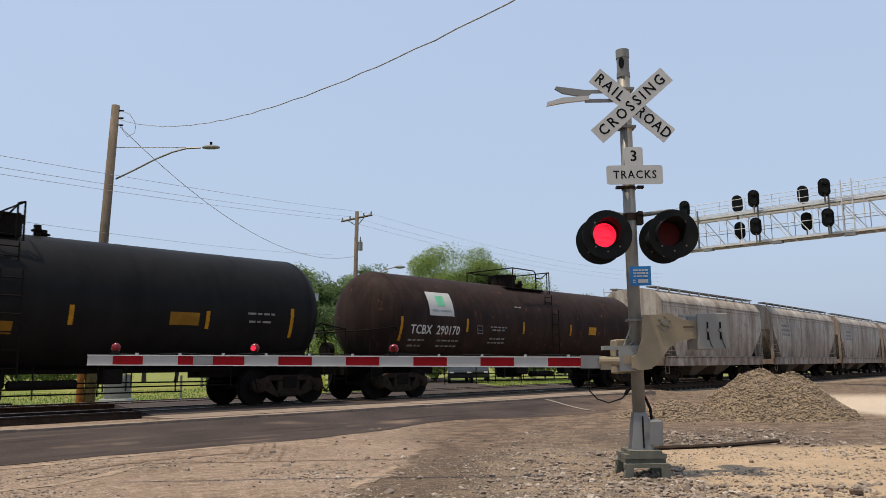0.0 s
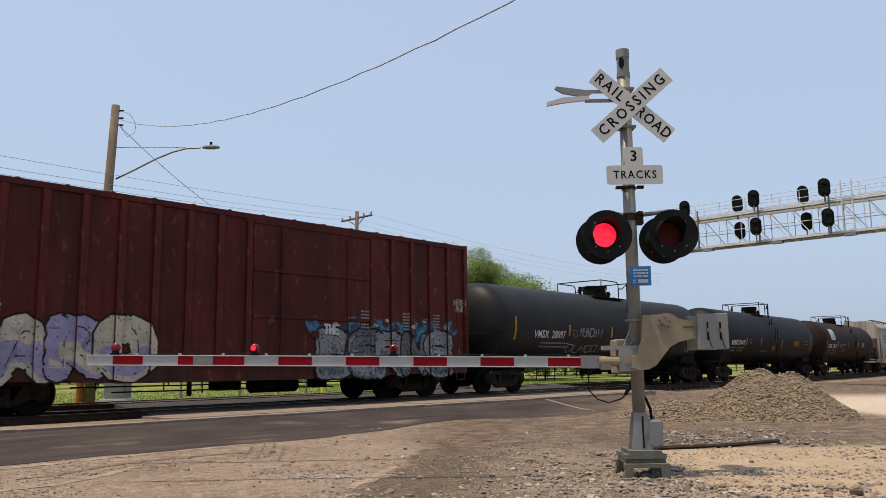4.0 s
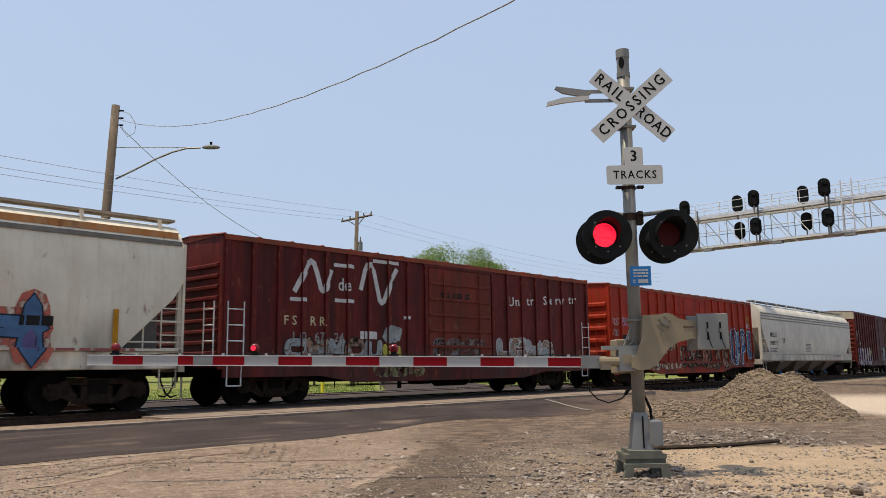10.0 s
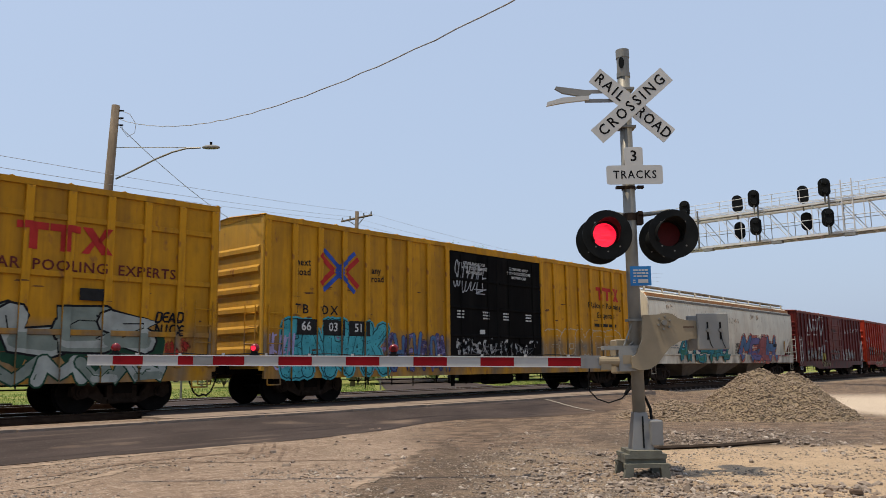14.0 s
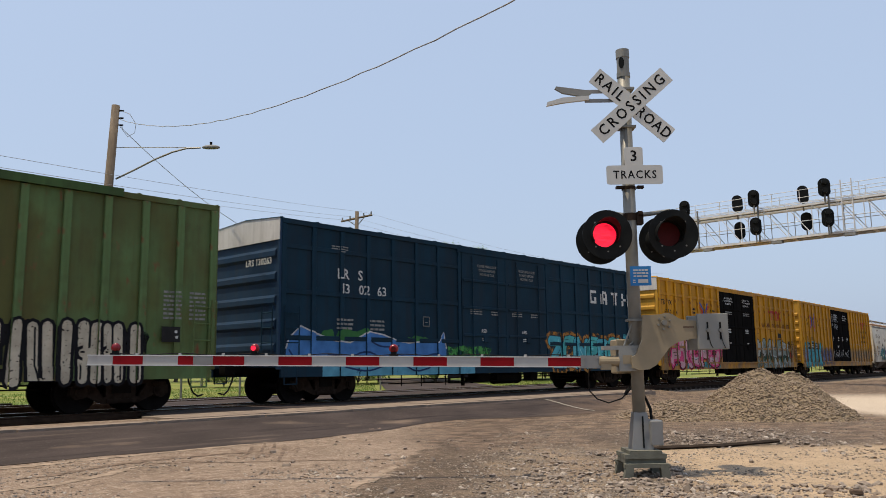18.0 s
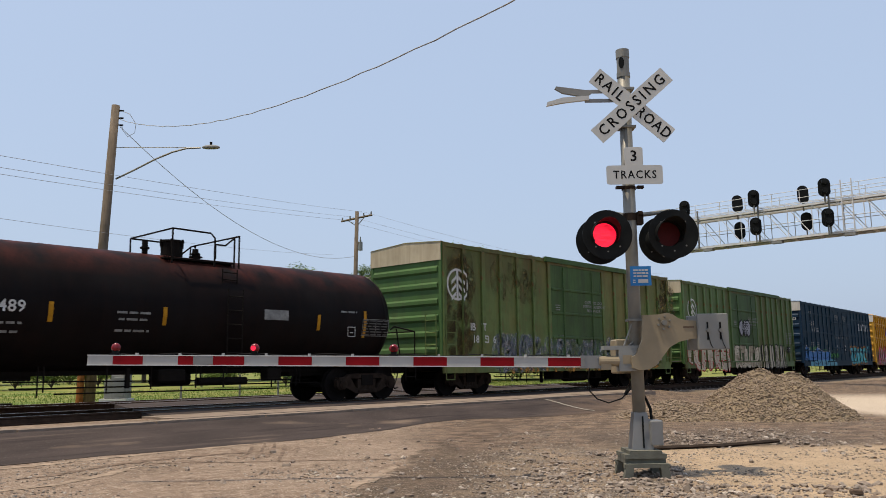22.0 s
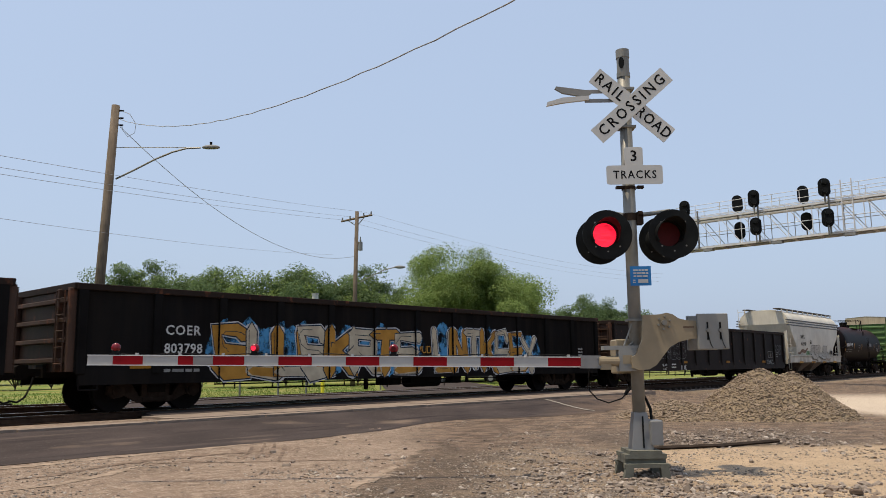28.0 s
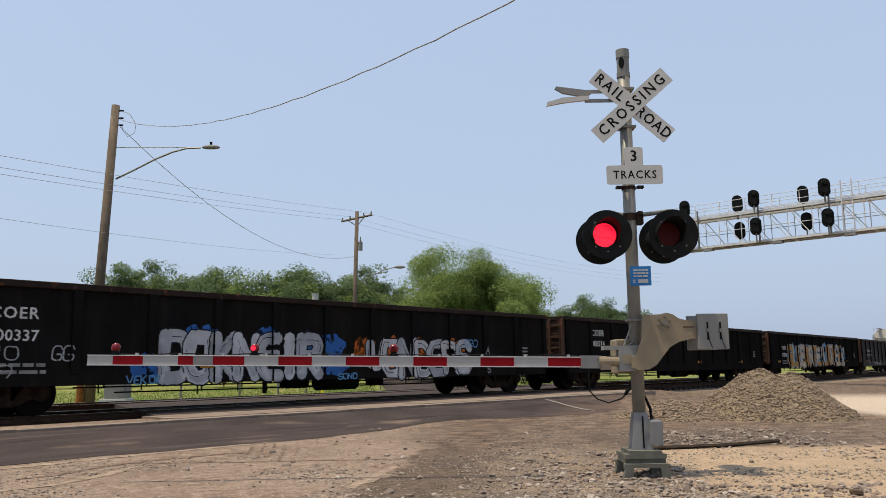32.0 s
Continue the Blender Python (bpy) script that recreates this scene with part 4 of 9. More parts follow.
    # loose cables
    part("loose_cable", tube([(0.02, 0.12, 1.24), (-0.03, 0.1, 1.10), (-0.06, 0.1, 1.02), (-0.18, 0.1, 0.90), (-0.34, 0.1, 0.85), (-0.48, 0.1, 0.90), (-0.57, 0.1, 1.0), (-0.585, 0.05, 1.15), (-0.575, 0.0, 1.28)], 0.009, 5), M["rubber"], g)
    part("loose_cable", tube([(0.0, 0.12, 1.25), (-0.05, 0.12, 1.08), (-0.10, 0.12, 1.0), (-0.13, 0.1, 0.95)], 0.022, 6), M["rubber"], g)
    return lenses, small


def lens_disc(name, r, half):
    """A round disc, glowing on its front and dark red behind; it turns in its lamp."""
    bm = bmesh.new()
    rod(bm, (0, -half, 0), (0, half, 0), r, 32)
    me = as_mesh(bm, name, M["lamp_off"])
    me.materials.append(M["lamp_lit"])
    for p in me.polygons:
        if p.normal.y < -0.9:
            p.material_index = 1
    return new(name, me)


LENSES, SMALL = build_gate()
# ---- poles and lines ----
def pole(name, base, top, r0, r1, label):
    p = thing(name, label, "utility pole", "utility poles")
    bm = bmesh.new()
    rod(bm, (base[0], base[1], -0.3), top, r0, 14, r1)
    part("shaft", bm, M["wood_pole"], p, "weathered round timber shaft", smooth=True)
    return p


P1 = pole("utility_pole", (13.36, 29.83, 0), (13.68, 29.48, 11.51), 0.20, 0.15, "weathered timber utility pole carrying a street lamp arm")
part("lamp_arm", tube([(13.77, 29.38, 8.59), (14.3, 28.8, 8.98), (14.77, 28.28, 9.35), (15.2, 27.8, 9.62), (15.56, 27.41, 9.76), (15.93, 27.01, 9.78)], 0.035), M["galv"], P1, "curved grey lamp arm")
bm = bmesh.new()
bmesh.ops.create_uvsphere(bm, u_segments=14, v_segments=8, radius=0.5)
for v in bm.verts:
    v.co = Vector((v.co.x * 0.72, v.co.y * 0.3, v.co.z * (0.22 if v.co.z > 0 else 0.12)))
part("lamp_head", bm, M["cw_grey"], P1, "grey street lamp head", at=pose(16.2, 26.72, 9.78, 0, 0, YAW - 90), smooth=True)
bm = bmesh.new()
rod(bm, (16.2, 26.72, 9.85), (16.2, 26.72, 10.0), 0.05, 8)
part("photo_cell", bm, M["steel_dark"], P1)
part("stay_rod", tube([(13.75, 29.4, 9.83), (15.56, 27.41, 9.80)], 0.014, 4), M["galv"], P1)
for z in (11.3, 11.0, 10.72):
    bm = bmesh.new()
    rod(bm, (13.78, 29.38, z), (13.9, 29.26, z), 0.035, 8)
    part("insulator", bm, M["steel_dark"], P1)
part("jumper_wire", tube([(13.82, 29.32, 11.3), (14.05, 29.05, 11.15), (14.22, 28.87, 10.75), (14.2, 28.9, 10.4), (14.02, 29.1, 10.25), (13.9, 29.25, 10.5), (13.85, 29.3, 10.75)], 0.012, 5), M["wire"], P1)
bm = bmesh.new()
box(bm, 13.55, 13.62, 29.6, 29.7, 8.9, 10.1)
part("service_pipe", bm, M["galv"], P1)

P2 = pole("utility_pole", (36.52, 41.6, 0), (36.70, 41.40, 12.15), 0.17, 0.13, "timber utility pole with cross arm and transformer")
bm = bmesh.new()
rod(bm, (35.96, 42.21, 11.45), (37.42, 40.61, 11.90), 0.07, 4)
part("cross_arm", bm, M["wood_pole"], P2)
for u in (0.04, 0.28, 0.72, 0.96):
    q = Vector((35.96, 42.21, 11.45)).lerp(Vector((37.42, 40.61, 11.90)), u)
    bm = bmesh.new()
    rod(bm, q, q + Vector((0, 0, 0.25)), 0.05, 6)
    part("insulator", bm, M["cw_grey"], P2)
part("arm_brace", rods([((36.68, 41.42, 11.1), (36.3, 41.84, 11.5)), ((36.68, 41.42, 11.1), (37.05, 41.0, 11.75))], 0.03), M["galv"], P2)
bm = bmesh.new()
rod(bm, (36.86, 41.22, 9.40), (36.86, 41.22, 10.0), 0.15, 14)
rod(bm, (36.86, 41.22, 10.0), (36.86, 41.22, 10.35), 0.035, 8)
rod(bm, (36.86, 41.22, 10.08), (36.86, 41.22, 10.14), 0.07, 8)
part("transformer", bm, M["cw_grey"], P2, "grey can transformer")
part("street_lamp_arm", tube([(36.62, 41.45, 7.02), (37.24, 40.88, 7.49), (38.07, 40.11, 8.04), (38.63, 39.57, 8.23)], 0.035), M["galv"], P2, "curved grey lamp arm")
bm = bmesh.new()
bmesh.ops.create_uvsphere(bm, u_segments=12, v_segments=6, radius=0.4)
for v in bm.verts:
    v.co = Vector((v.co.x, v.co.y * 0.4, v.co.z * 0.28))
part("street_lamp_head", bm, M["cw_grey"], P2, "grey street lamp head", at=pose(38.85, 39.36, 8.23, 0, 0, -43), smooth=True)
for x, y, top in ((32.03, 53.09, 6.80), (38.71, 48.43, 6.75)):
    v = thing("vent_stack", "slim grey steel vent stack with a pale cap", "vent", "vent stacks")
    bm = bmesh.new()
    rod(bm, (x, y, 0), (x, y, top - 0.3), 0.09, 10)
    part("pipe", bm, M["galv"], v)
    bm = bmesh.new()
    rod(bm, (x, y, top - 0.3), (x, y, top + 0.2), 0.24, 14)
    rod(bm, (x, y, top + 0.2), (x, y, top + 0.26), 0.28, 14)
    part("cap", bm, M["sign_white"], v, "pale round cap")
P3 = pole("utility_pole", (62.0, 74.0, 0), (62.1, 73.9, 11.6), 0.17, 0.13, "distant timber utility pole among trees")
bm = bmesh.new()
box(bm, 61.0, 63.2, 73.85, 73.95, 11.0, 11.15)
part("cross_arm", bm, M["wood_pole"], P3)


def line(a, b, sag, r=0.009, label="thin overhead power line", wave=0.0):
    a, b = Vector(a), Vector(b)
    pts = []
    for i in range(41):
        u = i / 40
        p = a.lerp(b, u)
        p.z -= sag * 4 * u * (1 - u)
        if wave:
            p.z += wave * math.sin(i * 2.4)
        pts.append(p)
    return single("power_line", tube(pts, r, 5), M["wire"], label, "power line", "power lines")


# service drop that sweeps over the road to the near side
line((13.81, 29.33, 10.94), (8.26, 5.77, 6.25), 0.90, 0.0115, "twisted overhead service cable sagging over the road", 0.012)
line((13.82, 29.32, 10.65), (36.62, 41.5, 9.0), 1.75, 0.013, "sagging overhead cable between two poles")
for k, (p, q) in enumerate((((7.88, 24.0, 7.44), (37.5, 41.4, 12.2)), ((7.90, 24.0, 7.10), (36.13, 41.4, 11.7)), ((7.91, 24.0, 6.91), (35.32, 41.4, 11.39)))):
    p, q = Vector(p), Vector(q)
    line(p + (p - q) * 0.15, q, 0.16, 0.0075)
    line(q, (103.9 - 0.2 * k, 52.7 + 0.2 * k, 14.0 - 0.55 * k), 0.9, 0.008)
line((4.2, 21.4, 5.2), (36.6, 43.9, 9.36), 0.25, 0.006)
line((-6, 40, 5.3), (36.6, 46.0, 4.9), 0.3, 0.010)


# ---- cantilever signal bridge over the tracks ----
def signal_bridge():
    sb = thing("signal_bridge", "white cantilever signal bridge with black signal heads", "signal bridge")
    X = 46.5
    white = plain("white_bridge_paint", (0.56, 0.56, 0.55), 0.5, 0, 0.12, 3)
    ya, yb = 22.4, 5.0
    for xo in (0.0, 1.15):
        for z in (8.33, 10.1):
            part("chord", boxed(X + xo - 0.06, X + xo + 0.06, yb, ya, z - 0.06, z + 0.06), white, sb)
        n = 13
        for i in range(n + 1):
            y = ya + (yb - ya) * i / n
            part("upright", rods([((X + xo, y, 8.33), (X + xo, y, 10.1))], 0.024, 6), white, sb)
            if i < n:
                y2 = ya + (yb - ya) * (i + 1) / n
                part("diagonal", rods([((X + xo, y, 10.1), (X + xo, y2, 8.33))], 0.022, 6), white, sb)
    for z in (8.40, 10.18):
        part("walkway", boxed(X + 0.1, X + 1.05, yb, ya, z - 0.02, z + 0.02), M["galv"], sb)
    for z in (10.55, 10.98):
        part("hand_rail", rods([((X - 0.05, 10.3, z), (X - 0.05, ya, z))], 0.017), white, sb)
        part("hand_rail", rods([((X + 1.2, 10.3, z), (X + 1.2, ya, z))], 0.017), white, sb)
        part("hand_rail", rods([((X - 0.05, 10.3, z), (X + 1.2, 10.3, z))], 0.017), white, sb)
    for xo in (0.0, 1.15):
        part("mid_rail", rods([((X + xo, yb, 9.2), (X + xo, ya, 9.2))], 0.022, 5), white, sb)
        part("toe_board", boxed(X + xo - 0.02, X + xo + 0.02, yb, ya, 10.22, 10.27), white, sb)
    for i in range(12):
        part("deck_beam", boxed(X, X + 1.15, yb + 0.7 + 1.4 * i, yb + 0.78 + 1.4 * i, 8.26, 8.36), white, sb)
    for i in range(9):
        part("ladder_rung", rods([((X - 0.1, 12.2, 8.45 + 0.3 * i), (X - 0.1, 12.75, 8.45 + 0.3 * i))], 0.018, 5), white, sb)
    y = 10.3
    while y < ya:
        for xo in (-0.05, 1.2):
            part("rail_post", rods([((X + xo, y, 10.1), (X + xo, y, 10.98))], 0.02), white, sb)
        y += 1.55
    for y in (12.2, 12.75):
        part("ladder_rail", rods([((X - 0.1, y, 8.3), (X - 0.1, y, 11.2))], 0.035), white, sb)
    # leg outside the view
    for xo in (0.0, 1.15):
        part("leg", boxed(X + xo - 0.14, X + xo + 0.14, 5.2, 5.5, 0.0, 10.2), white, sb)
    part("leg_foot", boxed(X - 0.5, X + 1.65, 4.7, 6.0, -0.1, 0.3), M["concrete"], sb)
    # heads: forward pairs turned away and side ones
    def head(y, z, turned, tilt):
        bm = bmesh.new()
        pts = [(0.315 * math.cos(a), 0.21 * (1 if math.sin(a) > 0 else -1) + 0.315 * math.sin(a)) for a in [2 * math.pi * i / 28 for i in range(28)]]
        prism(bm, pts, -0.02, 0.02)
        for dz in (-0.24, 0.24):
            rod(bm, (0, 0.02, dz), (0, 0.32 if turned else 0.16, dz), 0.14, 10)
        box(bm, -0.16, 0.16, 0.0, 0.14, -0.42, 0.42)
        h = part("signal_head", bm, M["disc_black"], sb, "black oval signal head", at=pose(X - 0.35 if turned else X + 0.55, y, z, 0, 0, tilt))
        if turned:
            bm = bmesh.new()
            for dz in (-0.24, 0.24):
                rod(bm, (0, 0.30, dz), (0, 0.62, dz), 0.15, 10)
            part("hood", bm, M["disc_black"], h)
        bm = bmesh.new()
        rod(bm, (0, 0.05, -0.95), (0, 0.05, 0.3), 0.045, 8)
        part("head_post", bm, M["galv"], h)
    for y, z in ((21.7, 10.82), (17.42, 10.82), (13.52, 10.86), (17.4, 9.18), (13.45, 9.16)):
        head(y, z, True, 112)
    for y, z in ((18.75, 10.84), (14.95, 10.82), (18.7, 9.2), (14.85, 9.25)):
        head(y, z, False, -52)
    for y in (12.5, 16.4, 20.5):
        part("junction_box", boxed(X - 0.1, X + 0.25, y - 0.3, y + 0.3, 8.10, 8.24), M["cw_grey"], sb)
    for y in (13.4, 17.3, 21.0):
        part("signal_mast", rods([((X - 0.12, y, 8.3), (X - 0.12, y, 10.6))], 0.055, 8), M["galv"], sb)


signal_bridge()


# ---- lineside cabinet and posts ----
def cabinet():
    c = thing("relay_cabinet", "grey steel relay cabinet on a pale base in grass", "cabinet", at=pose(14.05, 29.05, 0.06, 0, 0, -46))
    part("body", boxed(-0.12, 0.42, -0.3, 0.3, 0.26, 1.12, 0.02), M["cw_grey"], c)
    part("door", boxed(0.0, 0.36, -0.325, -0.3, 0.34, 1.04, 0.008), M["alum"], c)
    part("side_box", boxed(-0.4, -0.14, -0.22, 0.22, 0.26, 0.95, 0.015), M["cw_grey"], c)
    part("base", boxed(-0.5, 0.5, -0.4, 0.4, -0.05, 0.26, 0.01), M["sign_white"], c, "pale concrete base")


cabinet()
bm = bmesh.new()
rod(bm, (13.05, 29.9, 0), (13.08, 29.88, 1.5), 0.13, 12)
single("stub_post", bm, plain("orange_brown_timber", (0.22, 0.085, 0.022), 0.85, 0, 0.3, 6, 0.4), "orange-brown timber stub post beside a cabinet", "post")
post_yellow = plain("yellow_post_paint", (0.72, 0.62, 0.05), 0.5)
bm = bmesh.new()
rod(bm, (25.57, 31.34, 0), (25.57, 31.34, 0.92), 0.09, 12)
single("marker_post", bm, post_yellow, "bright yellow round marker post in grass", "post")
for x, y in ((21.2, 31.9), (23.4, 32.0), (25.0, 31.9), (18.2, 31.8), (31.5, 33.5)):
    bm = bmesh.new()
    rod(bm, (x, y, 0), (x, y, 1.1), 0.05, 8)
    single("fence_post", bm, M["galv"], "grey steel post standing in grass", "post", "fence posts")
bm = boxed(-0.2, 0.2, -0.1, 0.1, 0, 0.22, 0.02)
single("equipment_box", bm, M["steel_dark"], "small dark metal box in the grass", "box", at=pose(10.4, 29.5, 0.06, 0, 0, -40))


# ---- cars behind the crossing ----
CAR_WHEELS = []


def parked_car(at, col, label):
    c = thing("car", label, "car", "waiting cars", at=at)
    bodym = plain(label.split()[0] + "_car_paint", col, 0.25, 0.3, 0.05, 2, 0)
    bm = bmesh.new()
    prism(bm, [(-2.2, 0.35), (2.2, 0.35), (2.25, 0.75), (1.35, 0.92), (0.7, 1.42), (-1.2, 1.45), (-2.0, 1.0), (-2.25, 0.9)], -0.88, 0.88)
    bmesh.ops.bevel(bm, geom=bm.edges[:], offset=0.06, segments=2, affect="EDGES")
    part("body", bm, bodym, c, smooth=False)
    glass = plain("dark_car_glass", (0.02, 0.025, 0.03), 0.1, 0, 0.1, 3, 0)
    bm = bmesh.new()
    prism(bm, [(0.72, 1.36), (1.3, 0.96), (-1.8, 1.02), (-1.15, 1.38)], -0.885, 0.885)
    part("side_windows", bm, glass, c)
    bm = bmesh.new()
    vs = box(bm, 1.0, 1.06, -0.72, 0.72, 0.95, 1.38)
    for v in vs:
        v.co.x += (1.17 - v.co.z) * 1.25
    part("windscreen", bm, glass, c)
    for x in (-1.4, 1.4):
        for y in (-0.82, 0.82):
            bm = bmesh.new()
            rod(bm, (0, -0.1, 0), (0, 0.1, 0), 0.33, 18)
            w = part("wheel", bm, M["rubber"], c, at=(x, y, 0.33))
            bm = bmesh.new()
            rod(bm, (0, -0.105, 0), (0, 0.105, 0), 0.2, 12)
            part("rim", bm, M["alum"], w)
            CAR_WHEELS.append((w, x, y))
    for y in (-0.62, 0.62):
        part("headlight", boxed(2.2, 2.26, y - 0.16, y + 0.16, 0.66, 0.80, 0.01), M["sign_white"], c)
    return c


WAITING_CAR = parked_car(pose(45.3, 39.6, 0.18, 0, 0, 222), (0.02, 0.022, 0.025), "black car waiting on the road behind the crossing")
TURNING_WHEELS = list(CAR_WHEELS)
parked_car(pose(49.5, 41.5, 0.18, 0, 0, 222), (0.03, 0.035, 0.04), "dark grey parked car behind another on the road")


# ---- trees ----
def leaf_mat(name, a, b2):
    m, n, l, b = mat(name, 0.75)
    g = n.new("ShaderNodeNewGeometry")
    col = mixed(n, l, g.outputs["Random Per Island"], a, b2)
    l.new(col, b.inputs["Base Color"])
    b.inputs["Specular IOR Level"].default_value = 0.2
    tl = n.new("ShaderNodeBsdfTranslucent")
    l.new(col, tl.inputs["Color"])
    mx = n.new("ShaderNodeMixShader")
    mx.inputs[0].default_value = 0.42
    l.new(b.outputs[0], mx.inputs[1])
    l.new(tl.outputs[0], mx.inputs[2])
    l.new(mx.outputs[0], n["Material Output"].inputs["Surface"])
    return m


# first and third, for the far rows: paler and greyer, distance haze painted in
LEAF = [leaf_mat("hazed_leaf_green", (0.105, 0.158, 0.062), (0.150, 0.208, 0.086)), leaf_mat("leaf_bright", (0.150, 0.215, 0.058), (0.222, 0.295, 0.090)), leaf_mat("hazed_leaf_deep", (0.090, 0.142, 0.058), (0.132, 0.188, 0.080))]
BARK = plain("bark", (0.12, 0.09, 0.065), 0.9, 0, 0.3, 5, 0.5)


def tree_meshes(seed, height, spread, leaves, leaf, base=0.28, weep=0.0):
    """A tapered trunk with limbs, and a crown of many small leaf blades in uneven clumps."""
    rnd = random.Random(seed)
    rs = np.random.RandomState(seed)
    bm = bmesh.new()
    tips = []
    fork = Vector((rnd.uniform(-0.3, 0.3), rnd.uniform(-0.3, 0.3), height * base))
    rod(bm, (0, 0, -0.2), fork, 0.035 * height * 0.55, 9, 0.024 * height * 0.55)
    for k in range(9):
        a = k * 2.4 + rnd.uniform(-0.4, 0.4)
        reach = spread * rnd.uniform(0.45, 0.9)
        top = height * rnd.uniform(0.5, 0.92)
        tip = Vector((math.cos(a) * reach, math.sin(a) * reach, top if k else height * 0.84))
        if k == 0:
            tip.x *= 0.15
            tip.y *= 0.15
        mid = fork.lerp(tip, 0.5) + Vector((0, 0, 0.08 * height))
        rod(bm, fork, mid, 0.011 * height, 6, 0.007 * height)
        rod(bm, mid, tip, 0.007 * height, 5, 0.002 * height)
        tips += [(mid, 0.8), (tip, 1.0), (mid.lerp(tip, 0.5), 0.9)]
        for _ in range(3):
            tw = mid.lerp(tip, rnd.random()) + Vector((rnd.gauss(0, 1), rnd.gauss(0, 1), rnd.gauss(0, 0.6))) * spread * 0.22
            rod(bm, mid, tw, 0.004 * height, 4, 0.001 * height)
            tips.append((tw, 0.75))
    trunk = as_mesh(bm, "trunk", BARK)
    clumps = []
    for p, w in tips:
        for _ in range(4):
            c = p + Vector((rnd.gauss(0, 1), rnd.gauss(0, 1), rnd.gauss(0, 0.7))) * spread * 0.19
            clumps.append((c, spread * rnd.uniform(0.17, 0.31) * w))
    C = np.array([c[:] for c, _ in clumps])
    Rr = np.array([r for _, r in clumps])
    idx = rs.randint(0, len(clumps), leaves)
    d = rs.randn(leaves, 3)
    d /= np.linalg.norm(d, axis=1)[:, None]
    rad = Rr[idx][:, None] * (0.35 + 0.75 * rs.rand(leaves, 1) ** 0.5)
    pos = C[idx] + d * rad * np.array([1, 1, 0.75])
    pos[:, 2] -= weep * (rad[:, 0] ** 2) * rs.rand(leaves)
    pos[:, 2] = np.maximum(pos[:, 2], height * 0.06)
    # small folded blades of random turn
    out = d * 0.9 + np.array([0, 0, 0.55]) + 0.55 * rs.randn(leaves, 3)
    u = np.cross(out, rs.randn(leaves, 3))
    u /= np.linalg.norm(u, axis=1)[:, None] + 1e-9
    v = np.cross(out, u)
    v /= np.linalg.norm(v, axis=1)[:, None] + 1e-9
    s = leaf * (0.6 + 0.8 * rs.rand(leaves, 1))
    V = np.stack([pos - u * s, pos + v * s * 0.5, pos + u * s, pos - v * s * 0.5], 1).reshape(-1, 3)
    F = np.arange(leaves * 4).reshape(-1, 4)
    me = bpy.data.meshes.new("crown")
    me.from_pydata(V.tolist(), [], F.tolist())
    return trunk, me


def tree_kind(seed, height, spread, leaves, leaf, mi, base=0.28, weep=0.0):
    tr, cr = tree_meshes(seed, height, spread, leaves, leaf, base, weep)
    cr.materials.append(LEAF[mi])
    return tr, cr


def plant(kind, x, y, turn, scale, label, group="trees"):
    t = thing("tree", label, "tree", group, at=pose(x, y, 0, 0, 0, turn) @ Matrix.Diagonal((scale, scale, scale, 1)))
    for nm, me in zip(("trunk", "crown"), kind):
        ob = new(nm, me)
        ob.parent = t
    return t


BIG = tree_kind(21, 12.2, 7.2, 260000, 0.098, 1, 0.2, 0.25)
K1 = tree_kind(4, 13.6, 4.8, 50000, 0.13, 0)
K2 = tree_kind(9, 12.6, 5.2, 50000, 0.13, 2)
K3 = tree_kind(15, 10.5, 4.8, 26000, 0.13, 1, 0.15)
NEAR = tree_kind(15, 10.5, 4.8, 75000, 0.11, 1, 0.15)
plant(BIG, 58.3, 47.7, 335, 0.92, "large spreading green tree behind the tracks")
plant(NEAR, 60.9, 45.8, 70, 0.50, "smaller green tree beside a large one")
plant(NEAR, 55.3, 51.6, 140, 0.72, "leafy green tree behind the tracks")
CLUMP = ((12.6, 0.60), (15.2, 0.67), (18.0, 0.76), (20.6, 0.74), (23.4, 0.58), (26.8, 0.48))
rnd = random.Random(77)
ROW = []
for i in range(17):
    u = i / 16
    ROW.append((29 + 36 * u + rnd.uniform(-1.2, 1.2), 92 - 21 * u + rnd.uniform(-3, 3)))
for i, (x, y) in enumerate(ROW):
    kind = (K1, K2, K3)[(i * 2 + 1) % 3]
    s = rnd.uniform(0.90, 1.04) * (1.0 if kind is not K3 else 1.15) * (0.60 if i < 5 else 0.78 if i < 7 else 1.0)
    plant(kind, x, y, rnd.uniform(0, 360), s, "dense green tree in a distant row", "distant trees")
for x, y, s in ((24.0, 82.0, 0.52), (19.0, 88.0, 0.55), (29.5, 86, 0.50), (15.0, 84.0, 0.52), (10.0, 80.0, 0.5)):
    plant(K2, x, y, rnd.uniform(0, 360), s, "low green tree at the field's edge", "distant trees")
for i in range(6):
    q = spot(CLUMP[i][0], 100 + rnd.uniform(-3, 3))
    plant((K1, K2)[i % 2], q.x, q.y, rnd.uniform(0, 360), CLUMP[i][1], "green tree in a distant clump", "distant trees")
for i in range(14):
    u = i / 13
    plant((K2, K1, K3)[i % 3], 172 + 42 * u + rnd.uniform(-3, 3), 82 - 46 * u + rnd.uniform(-3, 3), rnd.uniform(0, 360), rnd.uniform(0.45, 0.68), "far green tree beyond the tracks", "distant trees")
